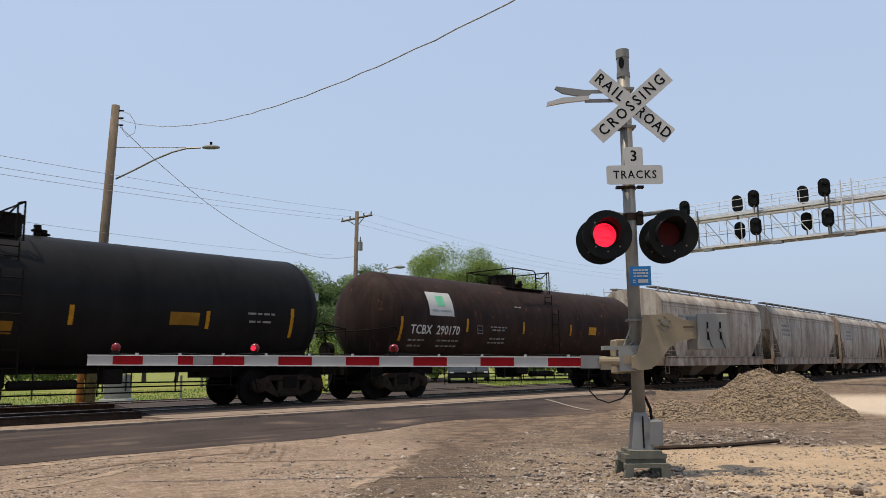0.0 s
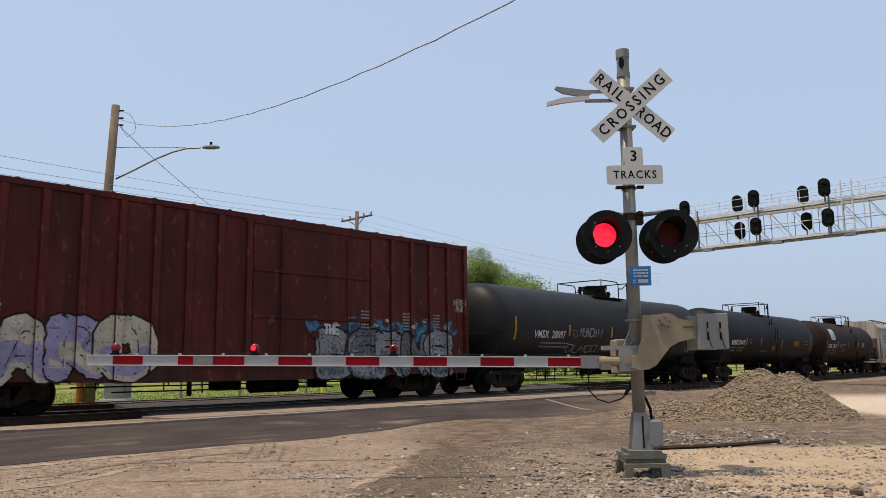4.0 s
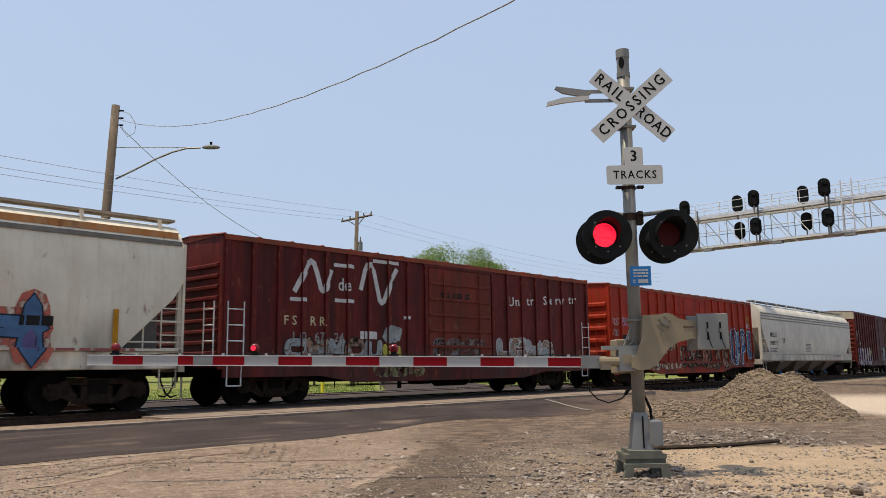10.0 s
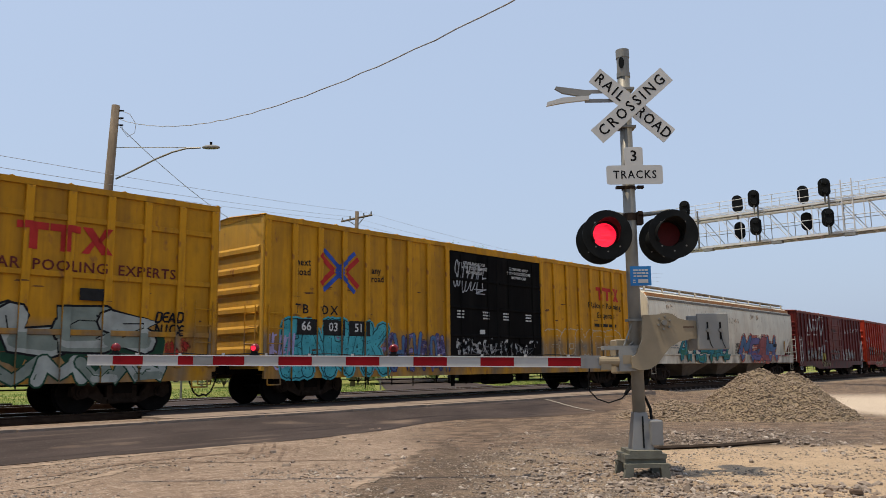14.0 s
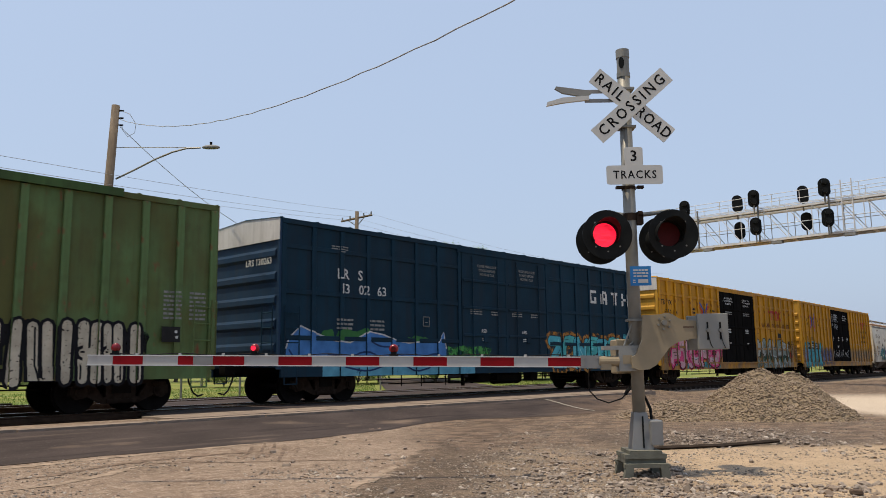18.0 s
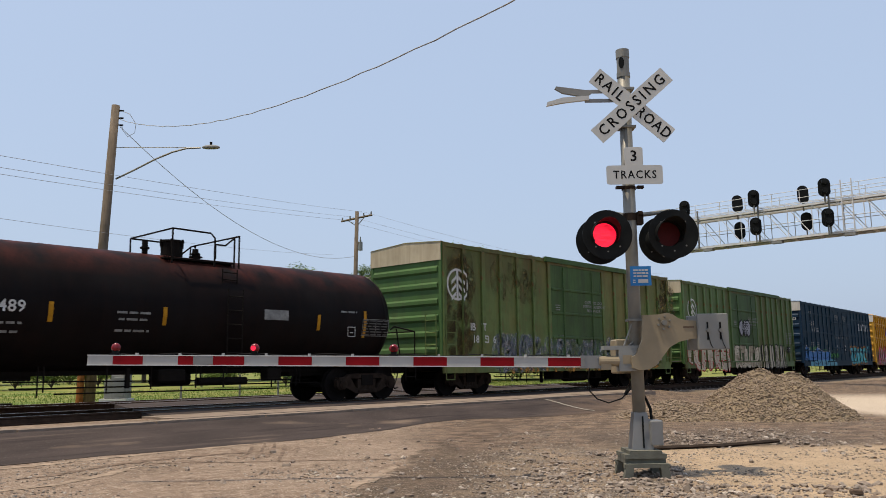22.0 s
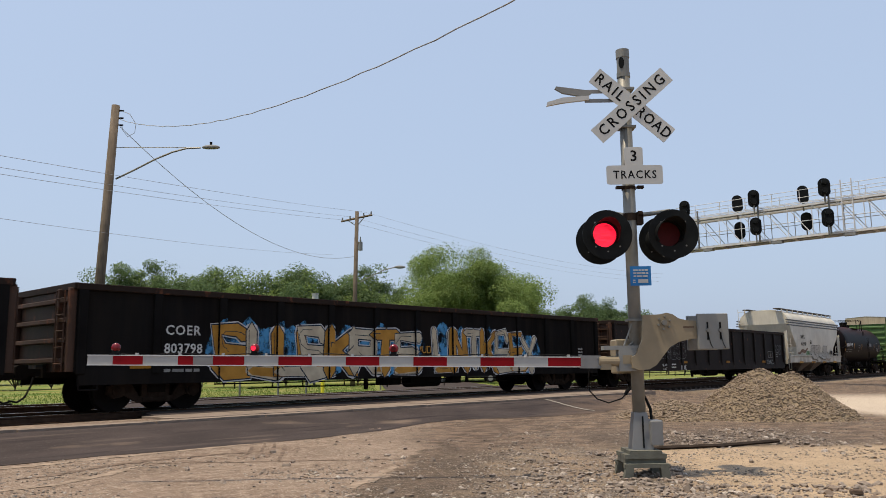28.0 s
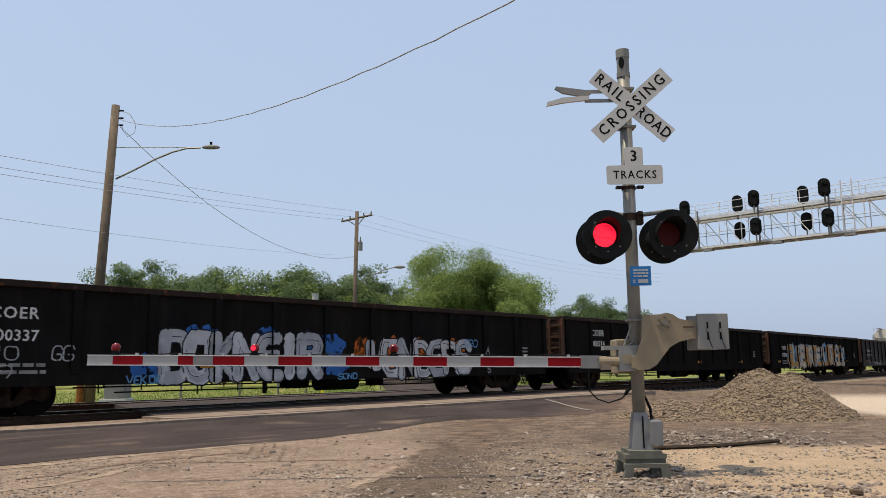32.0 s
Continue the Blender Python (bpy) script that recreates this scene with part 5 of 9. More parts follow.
# low shrubs under the big tree
SH = tree_kind(33, 3.2, 2.3, 6000, 0.10, 1, 0.08)
for x, y in ((40.5, 45.5), (38.0, 48.5), (35.0, 47.0), (47.5, 44.0), (50.0, 46.5), (44.5, 49.0), (32.0, 50.0), (54.0, 41.5), (57.5, 40.5), (61.0, 39.0), (21.5, 59.5), (24.5, 61.0), (18.6, 61.5), (27.5, 60.0), (15.5, 60.5)):
    t = plant(SH, x, y, rnd.uniform(0, 360), rnd.uniform(0.8, 1.3), "bushy green shrub beyond the road", "shrubs")
    t.name, t["category"] = "shrub", "shrub"


# ---- grass beyond the tracks ----
def grass():
    rs = np.random.RandomState(8)
    n = 60000
    x = rs.uniform(2, 62, n)
    y = 27.3 + 22 * rs.rand(n) ** 1.6
    keep = ~((np.abs((x - 30.5) - (y - 27.0) * 0.91) < 5.2))
    x, y = x[keep], y[keep]
    n = len(x)
    h = rs.uniform(0.05, 0.15, n)
    a = rs.rand(n) * 6.28
    w = rs.uniform(0.015, 0.04, n)
    z0 = np.full(n, 0.05)
    V = np.stack([np.stack([x - w * np.cos(a), y - w * np.sin(a), z0], 1), np.stack([x + w * np.cos(a), y + w * np.sin(a), z0], 1), np.stack([x + 0.15 * h * rs.randn(n), y + 0.15 * h * rs.randn(n), z0 + h], 1)], 1).reshape(-1, 3)
    me = bpy.data.meshes.new("grass")
    me.from_pydata(V.tolist(), [], np.arange(3 * n).reshape(-1, 3).tolist())
    me.materials.append(leaf_mat("grass_blade", (0.12, 0.20, 0.035), (0.20, 0.24, 0.06)))
    return tagged(new("grass", me), "rough green and straw-coloured meadow grass", "grass", "", "stuff")


grass()
# ---- freight cars; each in its own space: x along the track, -y to the near side, z above the rail ----
CARS = []
WHEELS = []


def truck_parts():
    """Shared meshes of a two-axle truck with its middle at x = 0."""
    bm = bmesh.new()
    box(bm, -0.22, 0.22, -1.1, 1.1, 0.42, 0.72)
    for y in (-1.0, 1.0):
        for x in (-0.12, 0.0, 0.12):
            rod(bm, (x, y, 0.30), (x, y, 0.52), 0.06, 8)
    bolster = as_mesh(bm, "truck", M["steel_dark"])
    bm = bmesh.new()
    prism(bm, [(-1.12, 0.40), (-0.98, 0.30), (-0.75, 0.36), (-0.40, 0.20), (0.40, 0.20), (0.75, 0.36), (0.98, 0.30), (1.12, 0.40), (1.12, 0.58), (0.95, 0.66), (0.62, 0.66), (0.40, 0.34), (0.34, 0.34), (0.34, 0.60), (-0.34, 0.60), (-0.34, 0.34), (-0.40, 0.34), (-0.62, 0.66), (-0.95, 0.66), (-1.12, 0.58)], -0.07, 0.07)
    prism(bm, [(-0.95, 0.62), (0.95, 0.62), (0.60, 0.76), (-0.60, 0.76)], -0.075, 0.075)
    for x in (-0.89, 0.89):
        rod(bm, (x, -0.11, 0.46), (x, 0.11, 0.46), 0.14, 12)
        box(bm, x - 0.17, x + 0.17, -0.10, 0.10, 0.56, 0.66)
        rod(bm, (x, -0.135, 0.46), (x, -0.105, 0.46), 0.09, 10)
    for x in (-0.2, -0.07, 0.07, 0.2):
        rod(bm, (x, -0.03, 0.27), (x, -0.03, 0.56), 0.058, 8)
    box(bm, -0.33, 0.33, -0.13, -0.06, 0.22, 0.30)
    frame_me = as_mesh(bm, "side_frame", M["frame_brown"])
    bm = bmesh.new()
    rod(bm, (0, -1.02, 0), (0, 1.02, 0), 0.075, 10)
    for s in (-1, 1):
        y = s * 0.755
        rod(bm, (0, y - 0.055, 0), (0, y + 0.055, 0), 0.455, 32)
        rod(bm, (0, y - s * 0.075, 0), (0, y - s * 0.05, 0), 0.485, 32)
        rod(bm, (0, y - 0.08, 0), (0, y + 0.08, 0), 0.13, 12)
        for a in range(0, 360, 60):
            box(bm, 0.24 * math.cos(radians(a)) - 0.03, 0.24 * math.cos(radians(a)) + 0.03, y + s * 0.05, y + s * 0.062, 0.24 * math.sin(radians(a)) - 0.03, 0.24 * math.sin(radians(a)) + 0.03)
    wheel_me = as_mesh(bm, "wheelset", M["wheel"])
    return bolster, frame_me, wheel_me


TRUCK = truck_parts()


def add_truck(car, x):
    t = new("truck", TRUCK[0])
    t.parent, t.matrix_basis = car, Matrix.Translation((x, 0, 0))
    for y in (-1.0, 1.0):
        f = new("side_frame", TRUCK[1])
        f.parent, f.matrix_basis = t, Matrix.Translation((0, y, 0))
    for k, wx in enumerate((-0.89, 0.89)):
        w = new("wheelset", TRUCK[2])
        w.parent, w.matrix_basis = t, Matrix.Translation((wx, 0, 0.455))
        WHEELS.append((k, w))


def coupler_meshes():
    bm = bmesh.new()
    box(bm, 0, 0.42, -0.09, 0.09, 0.82, 0.98)
    prism(bm, [(0.42, 0.74), (0.62, 0.74), (0.68, 0.80), (0.68, 1.02), (0.62, 1.06), (0.42, 1.06)], -0.16, 0.12)
    c = as_mesh(bm, "coupler", M["steel_dark"])
    h = tube([(0.15, -0.28, 0.80), (0.2, -0.28, 0.6), (0.32, -0.27, 0.36), (0.5, -0.2, 0.26), (0.7, -0.1, 0.30)], 0.022, 6)
    h.materials.append(M["rubber"])
    return c, h


COUPLER = coupler_meshes()


def running_gear(car, half, truck_x, sill=True):
    """Trucks, couplers, hoses and the centre sill; half: from the middle to the body's end."""
    for x in (-truck_x, truck_x):
        add_truck(car, x)
    for s in (-1, 1):
        for name, me in zip(("coupler", "air_hose"), COUPLER):
            ob = new(name, me)
            ob.parent, ob.matrix_basis = car, pose(s * (half - 0.05), 0, 0, 0, 0, 0 if s > 0 else 180)
    if sill:
        part("centre_sill", boxed(-half - 0.1, half + 0.1, -0.2, 0.2, 0.78, 1.06), M["steel_dark"], car)


def brake_gear(car, x0, x1, size=0.21):
    """Rods, pipes and levers hung under the car."""
    rnd = random.Random(int(x1 * 100))
    segs = [((x0, -0.78, 0.56), (x1, -0.78, 0.54)), ((x0 + 0.8, -1.05, 0.44), (x1 - 1.5, -1.05, 0.42)), ((x0, -0.4, 0.70), (x1, -0.4, 0.62))]
    x = x0 + 0.5
    while x < x1:
        d = rnd.uniform(0.32, 0.50)
        segs.append(((x, -0.92, d), (x, -0.92, 1.02)))
        if rnd.random() < 0.5:
            segs.append(((x + 0.12, -0.92, d + 0.1), (x + 0.12, -0.92, 1.02)))
        x += rnd.uniform(0.5, 1.7)
    part("brake_rigging", rods(segs, 0.018, 5), M["steel_dark"], car)
    bm = bmesh.new()
    rod(bm, (0.3, -0.75, 0.73 - size), (1.7, -0.75, 0.73 - size), size, 14)
    part("air_reservoir", bm, M["steel_dark"], car)
    low = 0.82 - 2 * size
    part("brake_cylinder", boxed(-0.8, -0.1, -0.98, -0.5, low, 0.95, 0.05), M["steel_dark"], car)
    part("brake_lever", boxed(-1.60, -1.52, -1.0, -0.9, low - 0.10, 0.98), M["steel_dark"], car)
    part("control_valve", boxed(2.2, 2.65, -1.0, -0.65, low, 0.95, 0.03), M["steel_dark"], car)


def ladder(car, x, y, z0, z1, w, n, material, along="x", name="ladder"):
    segs = []
    dx, dy = (w / 2, 0) if along == "x" else (0, w / 2)
    segs.append(((x - dx, y - dy, z0), (x - dx, y - dy, z1)))
    segs.append(((x + dx, y + dy, z0), (x + dx, y + dy, z1)))
    for i in range(n):
        z = z0 + (z1 - z0) * (i + 0.5) / n
        segs.append(((x - dx, y - dy, z), (x + dx, y + dy, z)))
    return part(name, rods(segs, 0.017, 5), material, car)


def stirrup(car, x, y, material):
    part("step", rods([((x - 0.2, y, 1.0), (x - 0.2, y, 0.52)), ((x - 0.2, y, 0.52), (x + 0.2, y, 0.52)), ((x + 0.2, y, 0.52), (x + 0.2, y, 1.0))], 0.018, 5), material, car)


# ---- sprayed writing: letter skeletons in a unit square, drawn as fat or thin ribbons ----
SKEL = {}
SKEL["A"] = (((0, 0), (0.28, 0.7), (0.5, 1), (0.72, 0.7), (1, 0)), ((0.22, 0.36), (0.8, 0.36)))
SKEL["B"] = (((0.08, 0), (0.08, 1)), ((0.08, 1), (0.85, 1), (0.9, 0.55), (0.1, 0.53)), ((0.1, 0.53), (1, 0.5), (1, 0), (0.08, 0)))
SKEL["C"] = (((1, 0.78), (0.8, 1.05), (0.1, 1), (0, 0.5), (0.1, 0), (0.8, -0.05), (1, 0.25)),)
SKEL["D"] = (((0.08, 0), (0.08, 1)), ((0.08, 1), (0.9, 1), (1.05, 0.5), (0.9, 0), (0.08, 0)))
SKEL["E"] = (((1, 1), (0.08, 1), (0.08, 0), (1, 0)), ((0.08, 0.5), (0.8, 0.52)))
SKEL["G"] = (((1, 0.8), (0.8, 1.05), (0.1, 1), (0, 0.5), (0.1, 0), (0.95, -0.05), (1, 0.42), (0.55, 0.42)),)
SKEL["H"] = (((0.08, 0), (0.08, 1)), ((0.92, 0), (0.92, 1)), ((0.08, 0.5), (0.92, 0.5)))
SKEL["I"] = (((0.5, 0), (0.5, 1)),)
SKEL["K"] = (((0.08, 0), (0.08, 1)), ((0.95, 1), (0.15, 0.48)), ((0.3, 0.58), (1, 0)))
SKEL["L"] = (((0.1, 1), (0.1, 0), (1, 0)),)
SKEL["M"] = (((0, 0), (0.12, 1)), ((0.12, 1), (0.5, 0.3), (0.88, 1)), ((0.88, 1), (1, 0)))
SKEL["N"] = (((0.05, 0), (0.08, 1)), ((0.08, 1), (0.92, 0)), ((0.92, 0), (0.95, 1)))
SKEL["O"] = (((0.5, 1), (0, 1), (0, 0), (1, 0), (1, 1), (0.5, 1)),)
SKEL["P"] = (((0.08, 0), (0.08, 1)), ((0.08, 1), (1, 1), (1, 0.45), (0.1, 0.42)))
SKEL["R"] = (((0.08, 0), (0.08, 1)), ((0.08, 1), (1, 1), (0.95, 0.5), (0.1, 0.48)), ((0.35, 0.48), (1, 0)))
SKEL["S"] = (((0.95, 0.85), (0.7, 1.05), (0, 1), (0.05, 0.52), (0.95, 0.5), (1, 0), (0.25, -0.05), (0, 0.18)),)
SKEL["T"] = (((0, 1), (1, 0.98)), ((0.5, 0.98), (0.48, 0)))
SKEL["U"] = (((0.05, 1), (0.05, 0), (0.95, 0), (0.95, 1)),)
SKEL["V"] = (((0, 1), (0.48, 0), (1, 1)),)
SKEL["W"] = (((0, 1), (0.25, 0), (0.5, 0.75), (0.75, 0), (1, 1)),)
SKEL["Y"] = (((0, 1), (0.5, 0.5), (1, 1)), ((0.5, 0.5), (0.5, 0)))
SKEL["Z"] = (((0, 1), (1, 1), (0, 0), (1, 0)),)
SKEL["!"] = (((0.6, 1), (0.5, 0.32)), ((0.45, 0.08), (0.46, 0)))
SKEL["0"] = SKEL["O"]
SKEL["9"] = (((0.95, 0.6), (0.1, 0.5), (0.05, 1), (0.95, 1), (0.95, 0.5), (0.6, 0)),)


def cut_corners(pts, times):
    for _ in range(times):
        out = [pts[0]]
        for (xa, za), (xb, zb) in zip(pts, pts[1:]):
            out += [(0.75 * xa + 0.25 * xb, 0.75 * za + 0.25 * zb), (0.25 * xa + 0.75 * xb, 0.25 * za + 0.75 * zb)]
        pts = out + [pts[-1]]
    return pts


def ribbon(pts, widths, blunt=True):
    """A stroke as small faces: the sides of a line with a width at each point, and its two ends."""
    left, right, polys = [], [], []
    for i, (x, z) in enumerate(pts):
        xa, za = pts[max(i - 1, 0)]
        xb, zb = pts[min(i + 1, len(pts) - 1)]
        ln = math.hypot(xb - xa, zb - za) + 1e-6
        nx, nz = -(zb - za) / ln * widths[i] / 2, (xb - xa) / ln * widths[i] / 2
        left.append((x + nx, z + nz))
        right.append((x - nx, z - nz))
    for i in range(len(pts) - 1):
        polys.append([right[i], right[i + 1], left[i + 1], left[i]])
    for i, j in ((0, 1), (len(pts) - 1, len(pts) - 2)):
        dx, dz = pts[i][0] - pts[j][0], pts[i][1] - pts[j][1]
        ln = math.hypot(dx, dz) + 1e-6
        ux, uz, w = dx / ln, dz / ln, widths[i] / 2
        arc = [(math.cos(radians(a)), math.sin(radians(a))) for a in ((-90, -45, 0, 45, 90) if blunt else (-90, 0, 90))]
        k = 1.0 if blunt else 1.4
        polys.append([(pts[i][0] + w * (k * c * ux - s * uz), pts[i][1] + w * (k * c * uz + s * ux)) for c, s in arc])
    return polys


def lay(name, polys, material, car, lift, parent=None, label=""):
    """Painted faces, each a list of (x, z), laid on the near side of a car."""
    V, F = [], []
    for k, pts in enumerate(polys):
        F.append(tuple(range(len(V), len(V) + len(pts))))
        V += [(x, -(k % 9) * 0.00008, z) for x, z in pts]
    me = bpy.data.meshes.new(name)
    me.from_pydata(V, [], F)
    me.materials.append(material)
    return part(name, draped(me, Matrix.Identity(4), car, lift, True), material, parent or car, label)


def letter_lines(word, x0, x1, z0, z1, bend, wild, lean, over, rnd):
    """The strokes of a word in metres, letter by letter."""
    w, h = (x1 - x0) / len(word), z1 - z0
    for i, ch in enumerate(word):
        if ch == " ":
            continue
        gw, gh = w * over * rnd.uniform(0.92, 1.06), h * rnd.uniform(1 - 1.2 * wild, 1.0)
        gx, gz = x0 + (i + 0.5) * w - gw / 2, z0 + (h - gh) * rnd.random()
        tilt = lean + rnd.uniform(-wild, wild)
        lines = []
        for line in SKEL[ch]:
            pts = [(gx + gw * (x + rnd.uniform(-wild, wild) * 0.5) + tilt * gh * (z - 0.5), gz + gh * (z + rnd.uniform(-wild, wild) * 0.3)) for x, z in line]
            lines.append(cut_corners(pts, bend))
        yield i, lines, gw, gh


def throw_up(car, word, x0, x1, z0, z1, fills, line, halo=None, fat=0.34, rim=0.05, glow=0.16, bend=2, wild=0.05, lean=0.0, over=0.86, spike=0.0, shine=None, seed=0):
    """Sprayed letters, each laid over the one before: outline, fill with a second colour low down, facet lines and thin lights."""
    rnd = random.Random(seed)
    cell = min((x1 - x0) / len(word), z1 - z0)
    inset = fat * cell / 2
    soft = []
    for i, lines, gw, gh in letter_lines(word, x0 + inset, x1 - inset, z0 + inset, z1 - inset, bend, wild, lean, over, rnd):
        fw = fat * cell * rnd.uniform(0.92, 1.1)
        base = 0.006 + 0.0012 * i
        rims, full, low, facets, lights = [], [], [], [], []
        for pts in lines:
            up = [min(max((z - z0) / (z1 - z0), 0), 1) for x, z in pts]
            ws = [fw * (1.15 - spike * u) * (1 + 0.10 * math.sin(3.1 * k + i)) for k, u in enumerate(up)]
            if halo:
                soft += ribbon(pts, [a + 2 * (rim + glow) for a in ws])
            rims += ribbon(pts, [a + 2 * rim for a in ws], spike == 0)
            full += ribbon(pts, ws, spike == 0)
            sub = [(p, a) for p, a, u in zip(pts, ws, up) if u < 0.48]
            if len(fills) > 1 and len(sub) > 1:
                low += ribbon([p for p, a in sub], [a * 0.62 for p, a in sub], spike == 0)
            if len(pts) > 3 or rnd.random() < 0.6:
                many = cut_corners(pts, 1)
                k0 = rnd.randrange(0, max(1, len(many) // 3))
                part_of = many[k0:k0 + max(2, len(many) // 2)]
                side = rnd.choice((-0.24, 0.24)) * fw
                facets += ribbon([(x + side, z - side * 0.4) for x, z in part_of], [rim * 0.55] * len(part_of))
            if shine and len(pts) > 3:
                k = len(pts) // 3
                bit = [(x - 0.22 * fw, z + 0.18 * fw) for x, z in pts[k:k + max(2, len(pts) // 4)]]
                lights += ribbon(bit, [fw * 0.12] * len(bit))
        letter = lay("graffiti_letter", rims, line, car, base, None, "sprayed graffiti letter")
        lay("fill", full, fills[i % len(fills)], car, base + 0.0005, letter)
        if low:
            lay("shade", low, fills[(i + 1) % len(fills)], car, base + 0.0007, letter)
        if facets:
            lay("facet_line", facets, line, car, base + 0.0009, letter)
        if lights:
            lay("highlight", lights, shine, car, base + 0.0011, letter)
    if soft:
        lay("graffiti_halo", soft, halo, car, 0.0045, None, "soft sprayed edge round graffiti letters")


def tag(car, word, x0, x1, z0, z1, material, r=0.018, lean=0.15, seed=0, wild=0.10, bend=2, out=0.0):
    """A thin sprayed tag, letter by letter."""
    rnd = random.Random(seed)
    for i, lines, gw, gh in letter_lines(word, x0, x1, z0, z1, bend, wild, lean, 0.85, rnd):
        polys = []
        for pts in lines:
            polys += ribbon(pts, [2 * r * rnd.uniform(0.8, 1.15) for _ in pts])
        lay("tag_letter", polys, material, car, 0.018 + out, None, "thin sprayed tag letter" if i == 0 else "")


def blob(cx, cz, a, b, rnd):
    ph, n = rnd.uniform(0, 6.28), rnd.choice((2, 3, 4))
    return [(cx + a * math.cos(t) * (1 + 0.16 * math.sin(n * t + ph)), cz + b * math.sin(t) * (1 + 0.16 * math.sin((n + 1) * t + ph))) for t in [2 * math.pi * k / 18 for k in range(18)]]


def cloud(car, x0, x1, z0, z1, n, material, seed=0, lift=0.003, label="soft cloud of sprayed paint", squash=0.5):
    """Overlapping blots of sprayed colour."""
    rnd = random.Random(seed)
    h = z1 - z0
    polys = []
    for i in range(n):
        b = h * rnd.uniform(0.3, squash)
        a = max((x1 - x0) / n * rnd.uniform(0.5, 0.8), b * 0.7)
        cx = min(max(x0 + (x1 - x0) * (i + rnd.uniform(0.2, 0.8)) / n, x0 + a), max(x1 - a, x0 + a))
        polys.append(blob(cx, rnd.uniform(z0 + b, max(z1 - b, z0 + b)), a, b, rnd))
    return lay("paint_cloud", polys, material, car, lift, None, label)


def ridge(car, name, tops, bottom, material, lift, edge=None, edge_w=0.03):
    """A painted field under a broken line, with a line along its top."""
    polys = [[(xa, bottom), (xb, bottom), (xb, zb), (xa, za)] for (xa, za), (xb, zb) in zip(tops, tops[1:]) if xb - xa > 0.01]
    ob = lay(name, polys, material, car, lift, None, "painted field of graffiti")
    if edge:
        lay("graffiti_line", ribbon(tops, [edge_w * 2] * len(tops)), edge, car, lift + 0.004, ob)
    return ob


def scrapes(car, x0, x1, z0, z1, n, seed):
    """Small rusty scrapes where the paint is gone."""
    rnd = random.Random(seed)
    polys = []
    for _ in range(n):
        x, z = rnd.uniform(x0, x1), z0 + (z1 - z0) * rnd.random() ** 1.6
        w, t = rnd.uniform(0.04, 0.42), rnd.uniform(0.008, 0.03)
        polys.append([(x, z), (x + w * 0.3, z - t * rnd.random()), (x + w, z + t * 0.3), (x + w * 0.8, z + t), (x + w * 0.2, z + t * rnd.uniform(0.6, 1.2))])
    return painted("rust_scrape", polys, spray("bare_rust", (0.09, 0.040, 0.020)), car, "rusty scrapes in the paint", 0.008)


def spray(name, col, bare=None, grain=7.0):
    """Sprayed paint; bare: (lo, hi) of a noise where it has worn off or never covered."""
    key = "spray_" + name
    if key not in M:
        M[key] = plain(key, col, 0.6, 0, 0.22, 3, 0)
        if bare:
            n, l = M[key].node_tree.nodes, M[key].node_tree.links
            l.new(noise_fac(n, l, grain, bare[0], bare[1], (1, 1, 0.8), 9, 2.7), n["Principled BSDF"].inputs["Alpha"])
    return M[key]


CYAN, TEAL = spray("cyan", (0.06, 0.31, 0.38)), spray("teal", (0.06, 0.33, 0.33))
PINK, WHITE, BLACK = spray("pink", (0.50, 0.05, 0.16)), spray("white", (0.42, 0.42, 0.42)), spray("black", (0.012, 0.012, 0.014))
GOLD, SILVER, LILAC = spray("gold", (0.34, 0.17, 0.03)), spray("silver", (0.29, 0.30, 0.315)), spray("lilac", (0.30, 0.26, 0.42))
GREEN, CREAM, SKY = spray("green", (0.06, 0.24, 0.07)), spray("cream", (0.40, 0.345, 0.25)), spray("sky", (0.09, 0.24, 0.42))
BROWNISH = spray("brown", (0.16, 0.10, 0.07))
INK, NAVY_INK = spray("ink_blue", (0.012, 0.022, 0.035)), spray("deep_navy", (0.014, 0.035, 0.10))
WORN_SILVER = spray("worn_silver", (0.27, 0.28, 0.29), (0.31, 0.40), 17)
WORN_GREY = spray("worn_grey", (0.12, 0.12, 0.125), (0.31, 0.40), 17)
WORN_CREAM = spray("worn_cream", (0.42, 0.37, 0.28), (0.31, 0.40), 17)
WORN_WHITE = spray("worn_white", (0.40, 0.40, 0.39), (0.31, 0.40), 17)
WORN_TAN = spray("worn_tan", (0.22, 0.14, 0.095), (0.40, 0.56), 5)
WORN_DARK = spray("worn_dark", (0.022, 0.018, 0.016), (0.36, 0.50), 6)
BLUE_MIST = spray("blue_mist", (0.05, 0.16, 0.24), (0.38, 0.60), 4)
SKY_MIST = spray("sky_mist", (0.06, 0.22, 0.40), (0.40, 0.62), 4)
GREEN_MIST = spray("green_mist", (0.05, 0.20, 0.05), (0.38, 0.60), 5)
ROSE_MIST = spray("rose_mist", (0.36, 0.10, 0.07), (0.34, 0.56), 5)
CREAM_MIST = spray("cream_mist", (0.40, 0.34, 0.25), (0.40, 0.58), 6)
OCHRE_MIST = spray("ochre_mist", (0.28, 0.13, 0.03), (0.38, 0.56), 5)
ORANGE_MIST = spray("orange_mist", (0.34, 0.085, 0.012), (0.36, 0.52), 5)
LILAC_MIST = spray("lilac_mist", (0.20, 0.17, 0.30), (0.44, 0.62), 5)
BLACK_MIST = spray("black_mist", (0.012, 0.012, 0.013), (0.32, 0.50), 5)
GHOST = spray("ghost_lilac", (0.16, 0.17, 0.20), (0.46, 0.92), 5)
GHOST_TAN = spray("ghost_tan", (0.30, 0.15, 0.03), (0.42, 0.60), 4)


